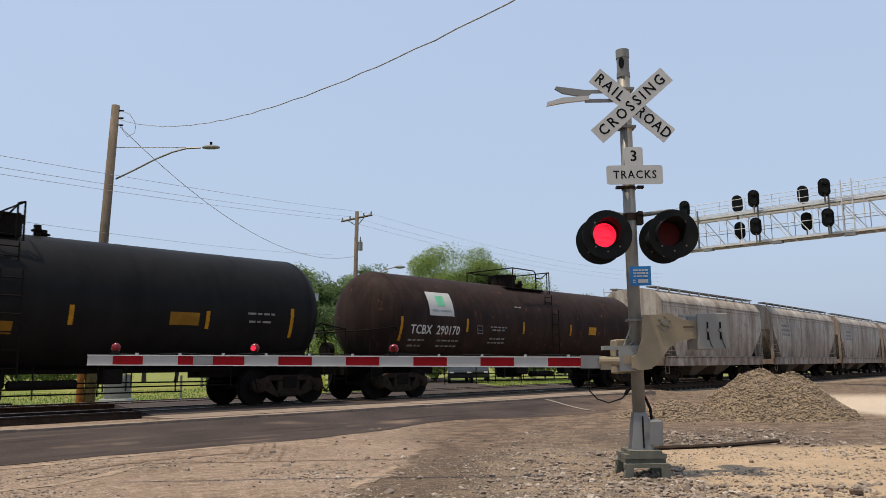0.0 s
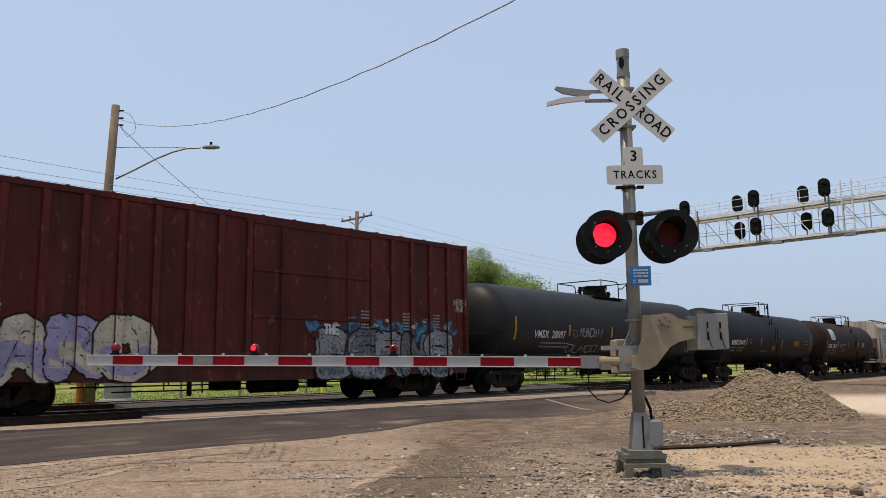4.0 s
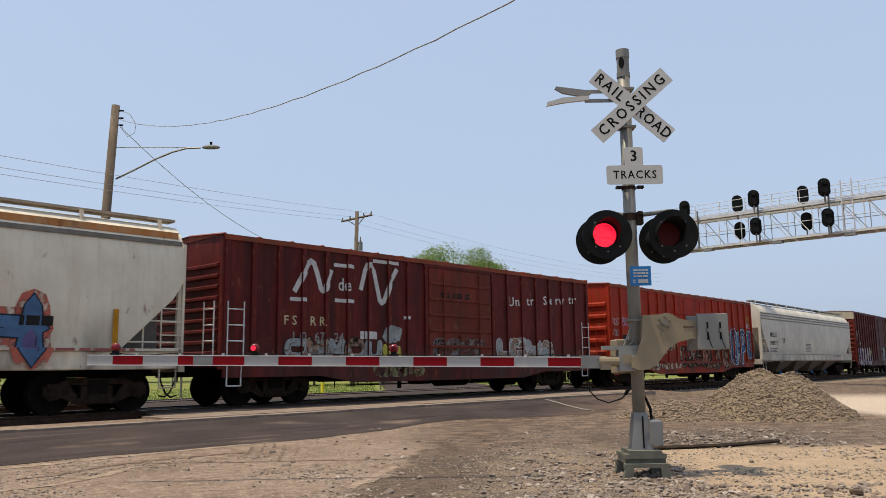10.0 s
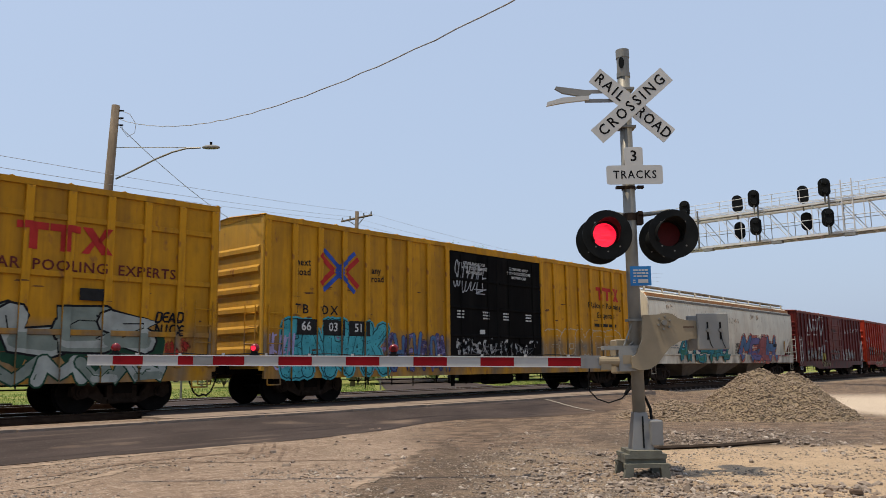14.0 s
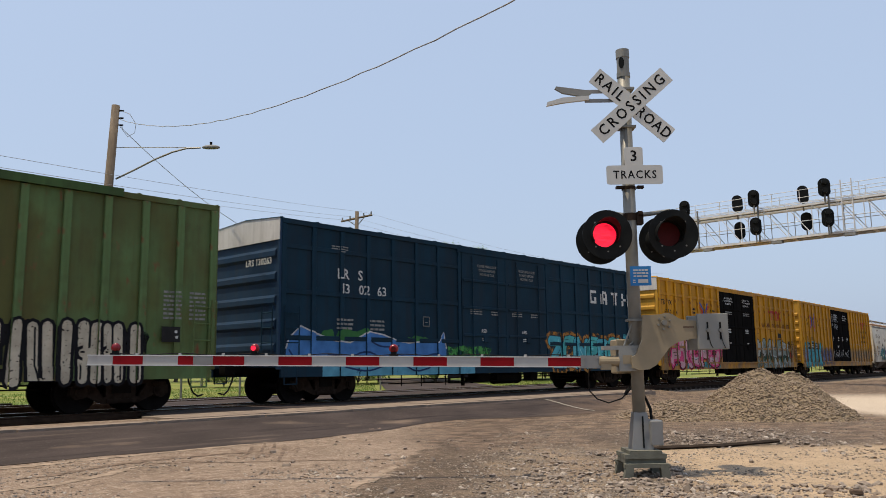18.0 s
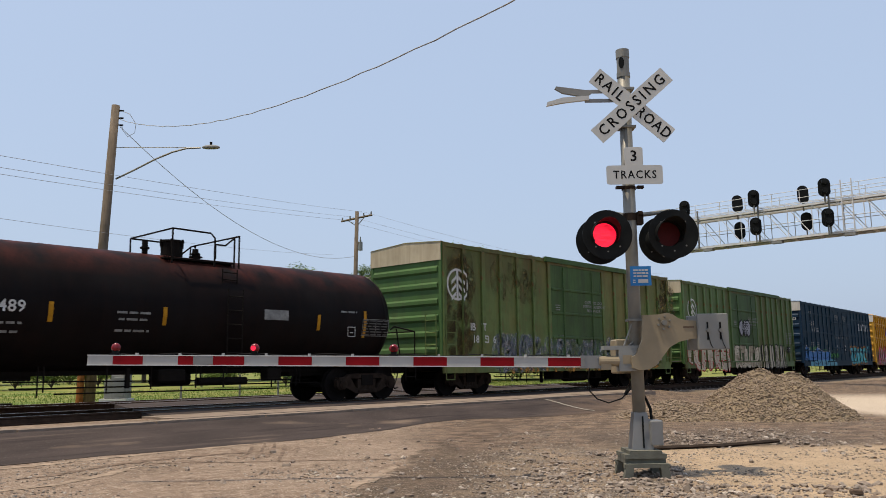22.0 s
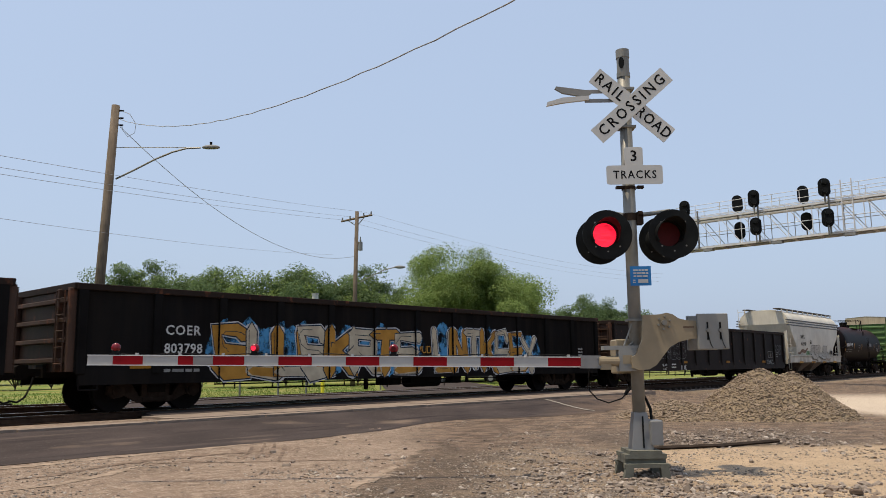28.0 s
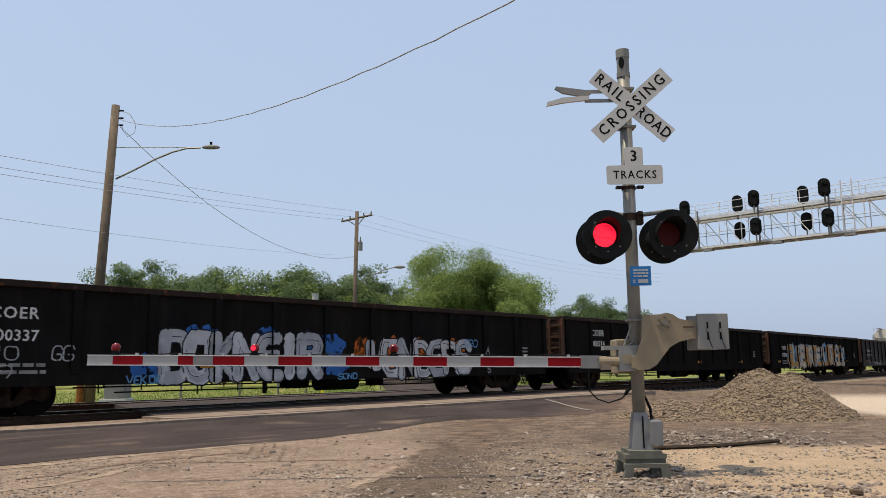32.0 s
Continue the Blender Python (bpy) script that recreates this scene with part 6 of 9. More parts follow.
def new_car(name, x0, x1, label, category="freight car"):
    car = thing(name, label, category, "train cars", at=track_pose((x0 + x1) / 2))
    CARS.append((car, (x0 + x1) / 2))
    return car, (x1 - x0) / 2


def boxcar(x0, x1, eave, label, body, end, roof, door, npost=8, doors=((6.0, 10.0),), door_ribs=3, end_top=None, post_w=0.13, post_d=0.05, sill_drop=0.0, ribs=9, grid=False, lad=None, belly=0.0):
    """An outside-post boxcar with corrugated ends and plug or sliding doors (metres from its left end)."""
    car, half = new_car("boxcar", x0, x1, label)
    W = 1.56
    z0 = 0.72 - sill_drop
    lad = lad or body
    for s in (-1, 1):
        part("side_wall", boxed(-half, half, s * W - 0.03, s * W + 0.03, z0 + 0.28, eave - 0.08), body, car)
        part("side_sill", boxed(-half + 0.05, half - 0.05, s * (W + 0.02) - 0.04, s * (W + 0.02) + 0.04, z0 + 0.0, z0 + 0.30), body, car)
        if belly:
            bm = bmesh.new()
            prism(bm, [(-half + 3.0, z0 + 0.01), (-half + 4.3, z0 - belly), (half - 4.3, z0 - belly), (half - 3.0, z0 + 0.01)], s * (W + 0.02) - 0.038, s * (W + 0.02) + 0.038)
            part("fishbelly_sill", bm, body, car)
        part("top_chord", boxed(-half, half, s * (W + 0.02) - 0.06, s * (W + 0.02) + 0.06, eave - 0.13, eave), roof, car)
    spans = [(a - half, b - half) for a, b in doors]
    dl, dr = spans[0][0], spans[-1][1]
    xs = []
    for a, b in ((-half + 0.08, dl - 0.08), (dr + 0.08, half - 0.08)):
        n = max(2, round(npost * (b - a) / (2 * half - (dr - dl))))
        xs += [a + (b - a) * i / n for i in range(n + 1)]
    post_me = as_mesh(boxed(-post_w / 2, post_w / 2, -post_d, 0, z0 + 0.30, eave - 0.14, 0.012), "side_post", body)
    posts = []
    for x in xs:
        posts.append((x - post_w / 2, x + post_w / 2, post_d))
        for s in (-1, 1):
            ob = new("side_post", post_me)
            ob.parent, ob.matrix_basis = car, pose(x, s * (W + 0.03), 0, 0, 0, 0 if s < 0 else 180)
    POSTS[car.name] = (lambda z: W + 0.063 if z < z0 + 0.30 else W + 0.03, posts + [(a, b, 0.046) for a, b in spans], (z0 + 0.30,))
    if grid:
        for z in (1.72, 2.92, 4.12):
            for a, b in ((-half + 0.1, dl - 0.1), (dr + 0.1, half - 0.1)):
                part("side_stringer", boxed(a, b, -W - 0.03 - post_d * 0.7, -W - 0.03, z - 0.06, z + 0.06, 0.01), body, car)
    # doors with horizontal ribs and lock rods
    for a, b in spans:
        d = part("door", boxed(a + 0.03, b - 0.03, -W - 0.075, -W - 0.03, z0 + 0.34, eave - 0.22, 0.01), door, car, "sliding freight door")
        part("door", boxed(a + 0.03, b - 0.03, W + 0.03, W + 0.075, z0 + 0.34, eave - 0.22, 0.01), door, car)
        for i in range(1, door_ribs + 1):
            z = z0 + 0.34 + (eave - 0.56 - z0) * i / (door_ribs + 1)
            rd, rh = 0.04, 0.05
            part("door_rib", boxed(a + 0.05, b - 0.05, -W - 0.075 - rd, -W - 0.075, z - rh, z + rh, 0.02), door, d)
        for x in (a + (b - a) * 0.22, a + (b - a) * 0.78):
            part("lock_rod", rods([((x, -W - 0.115, z0 + 0.4), (x, -W - 0.115, eave - 0.3))], 0.02, 6), door, d)
        part("door_handle", boxed((a + b) / 2 - 0.12, (a + b) / 2 + 0.12, -W - 0.13, -W - 0.08, z0 + 1.0, z0 + 1.2, 0.01), door, d)
    for (a, b), (a2, b2) in zip(spans, spans[1:]):
        part("door_joint", boxed(b - 0.04, a2 + 0.04, -W - 0.085, -W - 0.02, z0 + 0.34, eave - 0.22), door, car)
    part("door_track", boxed(dl - 1.6, dr + 1.6, -W - 0.13, -W - 0.04, z0 + 0.26, z0 + 0.33), body, car)
    part("door_header", boxed(dl - 0.2, dr + 0.2, -W - 0.10, -W - 0.03, eave - 0.22, eave - 0.13), body, car)
    # ends
    for s in (-1, 1):
        part("end_wall", boxed(s * half - 0.03, s * half + 0.03, -W, W, z0 + 0.25, eave - 0.02), end, car)
        top = eave - 0.62
        for i in range(ribs):
            z = z0 + 0.45 + (top - z0 - 0.45) * (i + 0.5) / ribs
            h = (top - z0 - 0.45) / ribs * 0.3
            bm = bmesh.new()
            vs = box(bm, s * half, s * (half + 0.09), -W + 0.1, W - 0.1, z - h, z + h)
            for v in vs:
                if abs(v.co.x) > half + 0.05:
                    v.co.z = z + (v.co.z - z) * 0.35
            part("end_rib", bm, end, car)
        if end_top:
            bm = bmesh.new()
            x = s * (half + 0.062)
            vs = [[bm.verts.new((x + s * dx, y, z)) for y, z in ((-W - 0.05, eave - 0.58), (W + 0.05, eave - 0.58), (W + 0.05, eave), (0, eave + 0.10), (-W - 0.05, eave))] for dx in (-0.012, 0.012)]
            bm.faces.new(vs[0])
            bm.faces.new(vs[1][::-1])
            for k in range(5):
                bm.faces.new((vs[0][k], vs[1][k], vs[1][(k + 1) % 5], vs[0][(k + 1) % 5]))
            part("end_panel", bm, end_top, car, "pale panel at the top of the end")
        for sy in (-1, 1):
            part("corner_post", boxed(s * half - 0.06, s * half + 0.06, sy * W - 0.06, sy * W + 0.06, z0 + 0.2, eave - 0.02, 0.015), end if s < 0 else body, car)
        ladder(car, s * (half + 0.15), -W + 0.32, z0 + 0.3, z0 + 1.85, 0.45, 4, lad, "y")
        ladder(car, s * (half - 0.33), -W - 0.12, z0 + 0.3, z0 + 1.85, 0.46, 4, lad, "x")
        stirrup(car, s * (half - 0.35), -W - 0.05, lad)
        stirrup(car, s * (half - 0.35), W + 0.05, lad)
        part("crossover_platform", boxed(s * half, s * (half + 0.28), -W + 0.1, W - 0.1, 1.04, 1.08), M["galv"], car)
    # roof with panel seams
    bm = bmesh.new()
    prof = [(-W - 0.06, eave - 0.01), (0, eave + 0.10), (W + 0.06, eave - 0.01), (0, eave - 0.06)]
    vs = [[bm.verts.new((x, y, z)) for y, z in prof] for x in (-half - 0.05, half + 0.05)]
    for k in range(4):
        bm.faces.new((vs[0][k], vs[0][(k + 1) % 4], vs[1][(k + 1) % 4], vs[1][k]))
    bm.faces.new(vs[0][::-1])
    bm.faces.new(vs[1])
    part("roof", bm, roof, car)
    bm = bmesh.new()
    for sy in (-1, 1):
        v = [bm.verts.new((dx, yy, zz + dz)) for yy, zz in ((sy * (W + 0.07), eave - 0.01), (0, eave + 0.10)) for dx, dz in ((-0.09, 0), (0, 0.042), (0.09, 0))]
        bm.faces.new((v[0], v[1], v[4], v[3]))
        bm.faces.new((v[1], v[2], v[5], v[4]))
        bm.faces.new((v[0], v[2], v[1]))
    seam_me = as_mesh(bm, "roof_seam", roof)
    for i in range(17):
        ob = new("roof_seam", seam_me)
        ob.parent, ob.matrix_basis = car, Matrix.Translation((-half + 2 * half * i / 16, 0, 0))
    part("underframe", boxed(-half + 0.1, half - 0.1, -W + 0.1, W - 0.1, 1.0, 1.1), M["steel_dark"], car)
    running_gear(car, half, half - 1.95)
    brake_gear(car, -half + 3.6, half - 3.6)
    return car, half, posts, W + 0.03


def gondola(x0, x1, top, label, body, rim, end, npost=13):
    car, half = new_car("gondola_car", x0, x1, label)
    W = 1.50
    z0 = 0.80
    for s in (-1, 1):
        part("side_wall", boxed(-half, half, s * W - 0.025, s * W + 0.025, z0 + 0.1, top - 0.1), body, car)
        part("top_chord", boxed(-half - 0.03, half + 0.03, s * (W + 0.03) - 0.08, s * (W + 0.03) + 0.08, top - 0.14, top, 0.012), rim, car, "rusty top rim")
        part("side_sill", boxed(-half + 0.1, half - 0.1, s * (W + 0.01) - 0.06, s * (W + 0.01) + 0.06, z0 - 0.18, z0 + 0.18), body, car)
    pm = as_mesh(boxed(-0.10, 0.10, -0.08, 0, z0 + 0.05, top - 0.12, 0.015), "side_post", body)
    posts = []
    for i in range(npost):
        x = -half + 0.12 + (2 * half - 0.24) * i / (npost - 1)
        posts.append((x - 0.10, x + 0.10, 0.08))
        for s in (-1, 1):
            ob = new("side_post", pm)
            ob.parent, ob.matrix_basis = car, pose(x, s * (W + 0.025), 0, 0, 0, 0 if s < 0 else 180)
    POSTS[car.name] = (lambda z: W + 0.072 if z < z0 + 0.18 else W + 0.025, posts, (z0 + 0.18,))
    for s in (-1, 1):
        part("end_wall", boxed(s * half - 0.03, s * half + 0.03, -W, W, z0 + 0.1, top - 0.05), end, car)
        part("end_chord", boxed(s * half - 0.08, s * half + 0.1, -W - 0.05, W + 0.05, top - 0.14, top + 0.01, 0.012), rim, car)
        for i in range(4):
            z = z0 + 0.35 + (top - z0 - 0.7) * i / 3
            part("end_rib", boxed(s * (half + 0.02), s * (half + 0.13), -W + 0.05, W - 0.05, z - 0.05, z + 0.05, 0.015), end, car)
        for y in (-W + 0.06, -W + 0.62, W - 0.06):
            part("end_post", boxed(s * (half + 0.02), s * (half + 0.15), y - 0.06, y + 0.06, z0 + 0.1, top - 0.1, 0.015), end, car)
        ladder(car, s * (half + 0.2), -W + 0.33, z0 + 0.1, top - 0.15, 0.42, 5, end, "y")
        stirrup(car, s * (half - 0.3), -W - 0.05, body)
    part("floor", boxed(-half, half, -W, W, 1.0, 1.1), M["steel_dark"], car)
    running_gear(car, half, half - 2.1)
    brake_gear(car, -half + 3.8, half - 3.8)
    return car, half, posts, W + 0.025


def hopper(x0, x1, top, label, body, bays=3, ribbed=3, walk_top=True, sill=None, gate_cap=None, stripe=None, walk_mat=None, lip=1.40, stepped=False):
    """A covered hopper with bulged sides, sloped ends, roof walk and discharge bays."""
    car, half = new_car("hopper_car", x0, x1, label)
    sill = sill or body
    zs = 1.05
    zm = zs + 0.52 * (top - zs)
    slope_run = 1.75

    def xe(z):
        if stepped:
            return half - 0.06 - float(np.interp(z, (2.2, 2.28, 2.55, 3.25), (1.72, 1.60, 0.95, 0.42)))
        if z >= zm:
            return half - 0.05
        return half - 0.05 - (zm - z) / (zm - zs) * slope_run
    prof = [(1.40, zs), (1.46, zs + 0.35), (1.53, zs + 0.9), (1.57, zs + 1.5), (1.57, zs + 1.9), (1.55, top - 0.9), (1.50, top - 0.62), (1.46, top - 0.52), (1.35, top - 0.34), (1.1, top - 0.12), (0.62, top)]
    prof.sort(key=lambda p: p[1])
    heights, widths = [z for y, z in prof], [y for y, z in prof]
    POSTS[car.name] = (lambda z: 1.622 if z < lip else float(np.interp(z, heights, widths)), (), (lip, *[lip + 0.1 + 0.15 * i for i in range(14)]))
    verts, faces = [], []
    n = len(prof)
    cols = 9
    for s in (-1, 1):
        for y, z in prof:
            e = xe(z)
            for c in range(cols):
                verts.append((-e + 2 * e * c / (cols - 1), s * y, z))
    def vid(si, j, c):
        return si * n * cols + j * cols + c
    for si in (0, 1):
        for j in range(n - 1):
            for c in range(cols - 1):
                q = (vid(si, j, c), vid(si, j, c + 1), vid(si, j + 1, c + 1), vid(si, j + 1, c))
                faces.append(q if si == 0 else q[::-1])
    for c in range(cols - 1):
        faces.append((vid(0, n - 1, c), vid(0, n - 1, c + 1), vid(1, n - 1, c + 1), vid(1, n - 1, c)))
        faces.append((vid(0, 0, c), vid(1, 0, c), vid(1, 0, c + 1), vid(0, 0, c + 1)))
    for j in range(n - 1):
        faces.append((vid(0, j, 0), vid(0, j + 1, 0), vid(1, j + 1, 0), vid(1, j, 0)))
        faces.append((vid(0, j, cols - 1), vid(1, j, cols - 1), vid(1, j + 1, cols - 1), vid(0, j + 1, cols - 1)))
    me = bpy.data.meshes.new("hopper_body")
    me.from_pydata(verts, [], faces)
    me.materials.append(body)
    me.polygons.foreach_set("use_smooth", [True] * len(me.polygons))
    me.set_sharp_from_angle(angle=radians(28))
    ob = new("hopper_body", me)
    ob.parent = car
    for s in (-1, 1):
        part("side_sill", boxed(-half + 0.15, half - 0.15, s * 1.50 - 0.07, s * 1.50 + 0.07, lip - 0.46, lip - 0.06, 0.02), sill, car)
        part("sill_lip", boxed(-half + 0.15, half - 0.15, s * 1.53 - 0.09, s * 1.53 + 0.09, lip - 0.06, lip), sill, car)
        for i in range(ribbed):
            z = top - 0.66 - 0.16 * i
            y = 1.515 + 0.018 * i
            part("roof_rib", boxed(-half + 0.05, half - 0.05, s * y - 0.03, s * y + 0.03, z - 0.03, z + 0.04, 0.01), stripe or body, car)
    if walk_top:
        for s in (-1, 1):
            part("roof_walk", boxed(-half + 0.1, half - 0.1, s * 0.95 - 0.18, s * 0.95 + 0.18, top + 0.02, top + 0.08), walk_mat or M["galv"], car, "grated roof walkway")
            k = 11
            for i in range(k):
                x = -half + 0.5 + (2 * half - 1.0) * i / (k - 1)
                part("walk_bracket", boxed(x - 0.04, x + 0.04, s * 1.15 - 0.03, s * 1.15 + 0.03, top - 0.20, top + 0.03), sill, car)
        part("hatch_cover", boxed(-half + 1.2, half - 1.2, -0.28, 0.28, top - 0.02, top + 0.05, 0.02), body, car)
    # end frames, slopes, ladders
    for s in (-1, 1):
        for sy in (-1, 1):
            part("end_post", boxed(s * (half - 0.08) - 0.05, s * (half - 0.08) + 0.05, sy * 1.42 - 0.05, sy * 1.42 + 0.05, zs, zm + 0.15), sill, car)
            part("slope_brace", rods([((s * (half - 0.1), sy * 1.0, zm), (s * (half - 1.5), sy * 1.0, zs + 0.1))], 0.05, 6), sill, car)
        part("end_railing", rods([((s * (half - 0.02), -1.46, zs + 0.5), (s * (half - 1.3), -1.46, zs + 0.5)), ((s * (half - 0.02), -1.46, zs + 0.98), (s * (half - 1.05), -1.46, zs + 0.98)), ((s * (half - 0.95), -1.46, zs), (s * (half - 0.95), -1.46, zs + 0.98)), ((s * (half - 0.02), 1.46, zs + 0.98), (s * (half - 1.05), 1.46, zs + 0.98))], 0.02, 6), sill, car)
        # webs fill the gap under the slope; its shade is put into their dark colour
        for y in (-0.45, 0.45):
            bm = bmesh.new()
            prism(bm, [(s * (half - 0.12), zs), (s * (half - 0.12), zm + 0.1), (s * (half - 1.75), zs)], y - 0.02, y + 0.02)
            part("end_web", bm, spray("shaded_web", (0.16, 0.15, 0.13)), car)
        part("corner_stanchion", boxed(s * (half - 0.02) - 0.03, s * (half - 0.02) + 0.03, -1.53, -1.47, zs + 0.1, zm + 0.2 if stepped else top - 0.55), sill, car)
        ladder(car, s * (half - 0.30), -1.53, zs + 0.2, zs + 1.42, 0.52, 4, sill, "x")
        ladder(car, s * (half + 0.03), 1.15, zs + 0.1, top + 0.1, 0.45, 9, sill, "y")
        stirrup(car, s * (half - 0.35), -1.5, sill)
        part("end_platform", boxed(s * (half - 1.9), s * (half + 0.05), -1.42, 1.42, zs - 0.06, zs), M["galv"], car)
        part("end_beam", boxed(s * half - 0.08, s * half + 0.08, -1.48, 1.48, zs - 0.18, zs + 0.12), sill, car)
        bm = bmesh.new()
        rod(bm, (s * (half - 0.7), 0.5, zs + 0.25), (s * (half - 1.1), 0.5, zs + 0.25), 0.16, 10)
        part("air_tank", bm, M["steel_dark"], car)
    # discharge bays
    tx = half - 1.75
    span = 2 * (tx - 1.55)
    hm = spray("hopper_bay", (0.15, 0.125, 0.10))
    for i in range(bays):
        cx = -span / 2 + span * (i + 0.5) / bays
        w = span / bays / 2 * 0.82
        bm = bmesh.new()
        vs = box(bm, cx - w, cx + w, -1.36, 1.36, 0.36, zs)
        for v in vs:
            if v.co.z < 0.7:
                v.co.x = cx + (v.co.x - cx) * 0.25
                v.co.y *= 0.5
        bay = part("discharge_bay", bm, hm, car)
        part("outlet_gate", boxed(cx - w * 0.29, cx + w * 0.29, -0.75, 0.75, 0.24, 0.37, 0.02), M["steel_dark"], bay)
        bm = bmesh.new()
        rod(bm, (cx + w * 0.29, -0.82, 0.31), (cx + w * 0.29, -0.70, 0.31), 0.09, 10)
        part("outlet_cap", bm, gate_cap or M["steel_dark"], bay)
    running_gear(car, half, tx)
    return car, half, 1.57


def tank_car(x0, x1, label, shell, radius=1.47, zc=2.42, rail=(-1.0, 1.0), dome=0.0, dome_r=0.32, mark=0.0):
    """A tank car between coupler faces x0 and x1: round shell with dished heads, dome, railing, ladder and underframe."""
    car, face = new_car("tank_car", x0, x1, label)
    gear = M["steel_dark"]
    POSTS[car.name] = (lambda z: math.sqrt(max(radius ** 2 - (z - zc) ** 2, 0.01)), (), [zc - 1.2 + 0.1 * i for i in range(25)])
    half = face - 1.0
    hd = 0.75
    arc = []
    for i in range(0, 11):
        a = math.pi / 2 * i / 10
        arc.append((-half + hd - hd * math.cos(a), radius * math.sin(a)))
    n = 16
    prof = arc + [(-half + hd + (2 * half - 2 * hd) * k / n, radius) for k in range(1, n)] + [(-x, r) for x, r in arc[::-1]]
    seg = 48
    verts, faces = [], []
    for x, r in prof:
        for k in range(seg):
            a = 2 * math.pi * k / seg
            verts.append((x, r * math.cos(a), zc + r * math.sin(a)))
    for i in range(len(prof) - 1):
        for k in range(seg):
            a, b = i * seg + k, i * seg + (k + 1) % seg
            faces.append((a, a + seg, b + seg, b))
    me = bpy.data.meshes.new("tank_shell")
    me.from_pydata(verts, [], faces)
    me.materials.append(shell)
    me.polygons.foreach_set("use_smooth", [True] * len(me.polygons))
    ob = new("tank_shell", me)
    ob.parent = car
    for x in (-half + hd, -half * 0.5, -half * 0.05, half * 0.33, half * 0.66, half - hd):
        bm = bmesh.new()
        bmesh.ops.create_cone(bm, cap_ends=False, segments=48, radius1=radius + 0.008, radius2=radius + 0.008, depth=0.05, matrix=Matrix.Translation((x, 0, zc)) @ pose(0, 0, 0, 0, 90, 0))
        part("weld_seam", bm, shell, car, smooth=True)
    # dome, valves, platform, railing
    zt = zc + radius
    bm = bmesh.new()
    rod(bm, (dome, 0, zt - 0.1), (dome, 0, zt + 0.36), dome_r, 20)
    rod(bm, (dome, 0, zt + 0.36), (dome, 0, zt + 0.41), dome_r + 0.03, 20)
    for k in range(6):
        a = math.pi / 3 * k
        rod(bm, (dome + (dome_r + 0.03) * math.cos(a), (dome_r + 0.03) * math.sin(a), zt + 0.24), (dome + (dome_r + 0.03) * math.cos(a), (dome_r + 0.03) * math.sin(a), zt + 0.43), 0.025, 6)
    part("dome", bm, gear, car, "bolted manway dome")
    a, b = rail
    for dx, dy, r, hgt in ((a - 0.25, -0.2, 0.07, 0.30), (dome + dome_r + 0.25, -0.25, 0.08, 0.22), (dome + dome_r + 0.5, 0.15, 0.11, 0.18)):
        bm = bmesh.new()
        rod(bm, (dx, dy, zt - 0.1), (dx, dy, zt + hgt), r, 10)
        rod(bm, (dx, dy, zt + hgt * 0.35), (dx, dy, zt + hgt * 0.5), r * 1.6, 10)
        part("valve", bm, gear, car)
    for s in (-1, 1):
        part("platform", boxed(a - 0.05, b + 0.05, s * 0.60 - 0.22, s * 0.60 + 0.22, zt - 0.16, zt - 0.12), gear, car, "grated platform")
    rl = []
    m = a + (b - a) * 0.62
    hi, lo = zt + 0.54, zt + 0.26
    for s in (-1, 1):
        y = s * 1.08
        rl += [((a, y, zt - 0.3), (a, y, hi)), ((a, y, hi), (m - 0.12, y, hi - 0.01)), ((m - 0.12, y, hi - 0.01), (m, y, hi - 0.12)), ((m, y, hi - 0.12), (m, y, zt - 0.3))]
        rl += [((m + 0.02, y, zt - 0.1), (m + 0.02, y, lo)), ((m + 0.02, y, lo), (m + 0.3, y, lo)), ((m + 0.3, y, lo), (b - 0.12, y, hi - 0.04)), ((b - 0.12, y, hi - 0.04), (b, y, hi)), ((b, y, hi), (b, y, zt - 0.3)), ((b - 0.14, y, hi - 0.04), (b - 0.14, y, zt - 0.3))]
    for x in (a, b):
        rl.append(((x, -1.08, hi), (x, 1.08, hi)))
    part("railing", rods(rl, 0.022, 6), gear, car, "tubular safety railing")
    ladder(car, b - 0.35, -radius * 0.86, zc + 0.55, zt - 0.35, 0.42, 3, gear, "x")
    ladder(car, b - 0.35, -radius - 0.09, 0.8, zc + 0.55, 0.42, 6, gear, "x")
    # saddles, stub sills, end platforms, hand rails
    tx = face - 2.1
    end = face - 0.45
    for s in (-1, 1):
        bm = bmesh.new()
        prism(bm, [(s * (tx - 1.0), 1.0), (s * (tx + 0.55), 1.0), (s * (tx + 0.45), zc - 1.0), (s * (tx - 0.9), zc - 1.15)], -1.1, 1.1)
        part("saddle", bm, gear, car)
        part("stub_sill", boxed(s * (tx - 2.2), s * end, -0.28, 0.28, 0.72, 1.06), gear, car)
        part("end_platform", boxed(s * (end - 0.75), s * end, -1.42, 1.42, 1.00, 1.08), gear, car)
        ladder(car, s * (end - 0.22), -1.45, 0.5, 1.05, 0.42, 2, gear, "x")
        part("end_rail", rods([((s * end, -1.4, 1.05), (s * end, -1.4, 2.0)), ((s * end, -1.4, 2.0), (s * (end - 0.95), -1.48, 2.12)), ((s * (end - 0.95), -1.48, 2.12), (s * (end - 1.05), -1.44, 2.02)), ((s * end, -1.4, 2.0), (s * end, 1.4, 2.0)), ((s * end, 1.4, 1.05), (s * end, 1.4, 2.0)), ((s * (end - 0.6), -1.42, 1.05), (s * (end - 0.85), -1.48, 2.05))], 0.02, 6), gear, car)
        bm = bmesh.new()
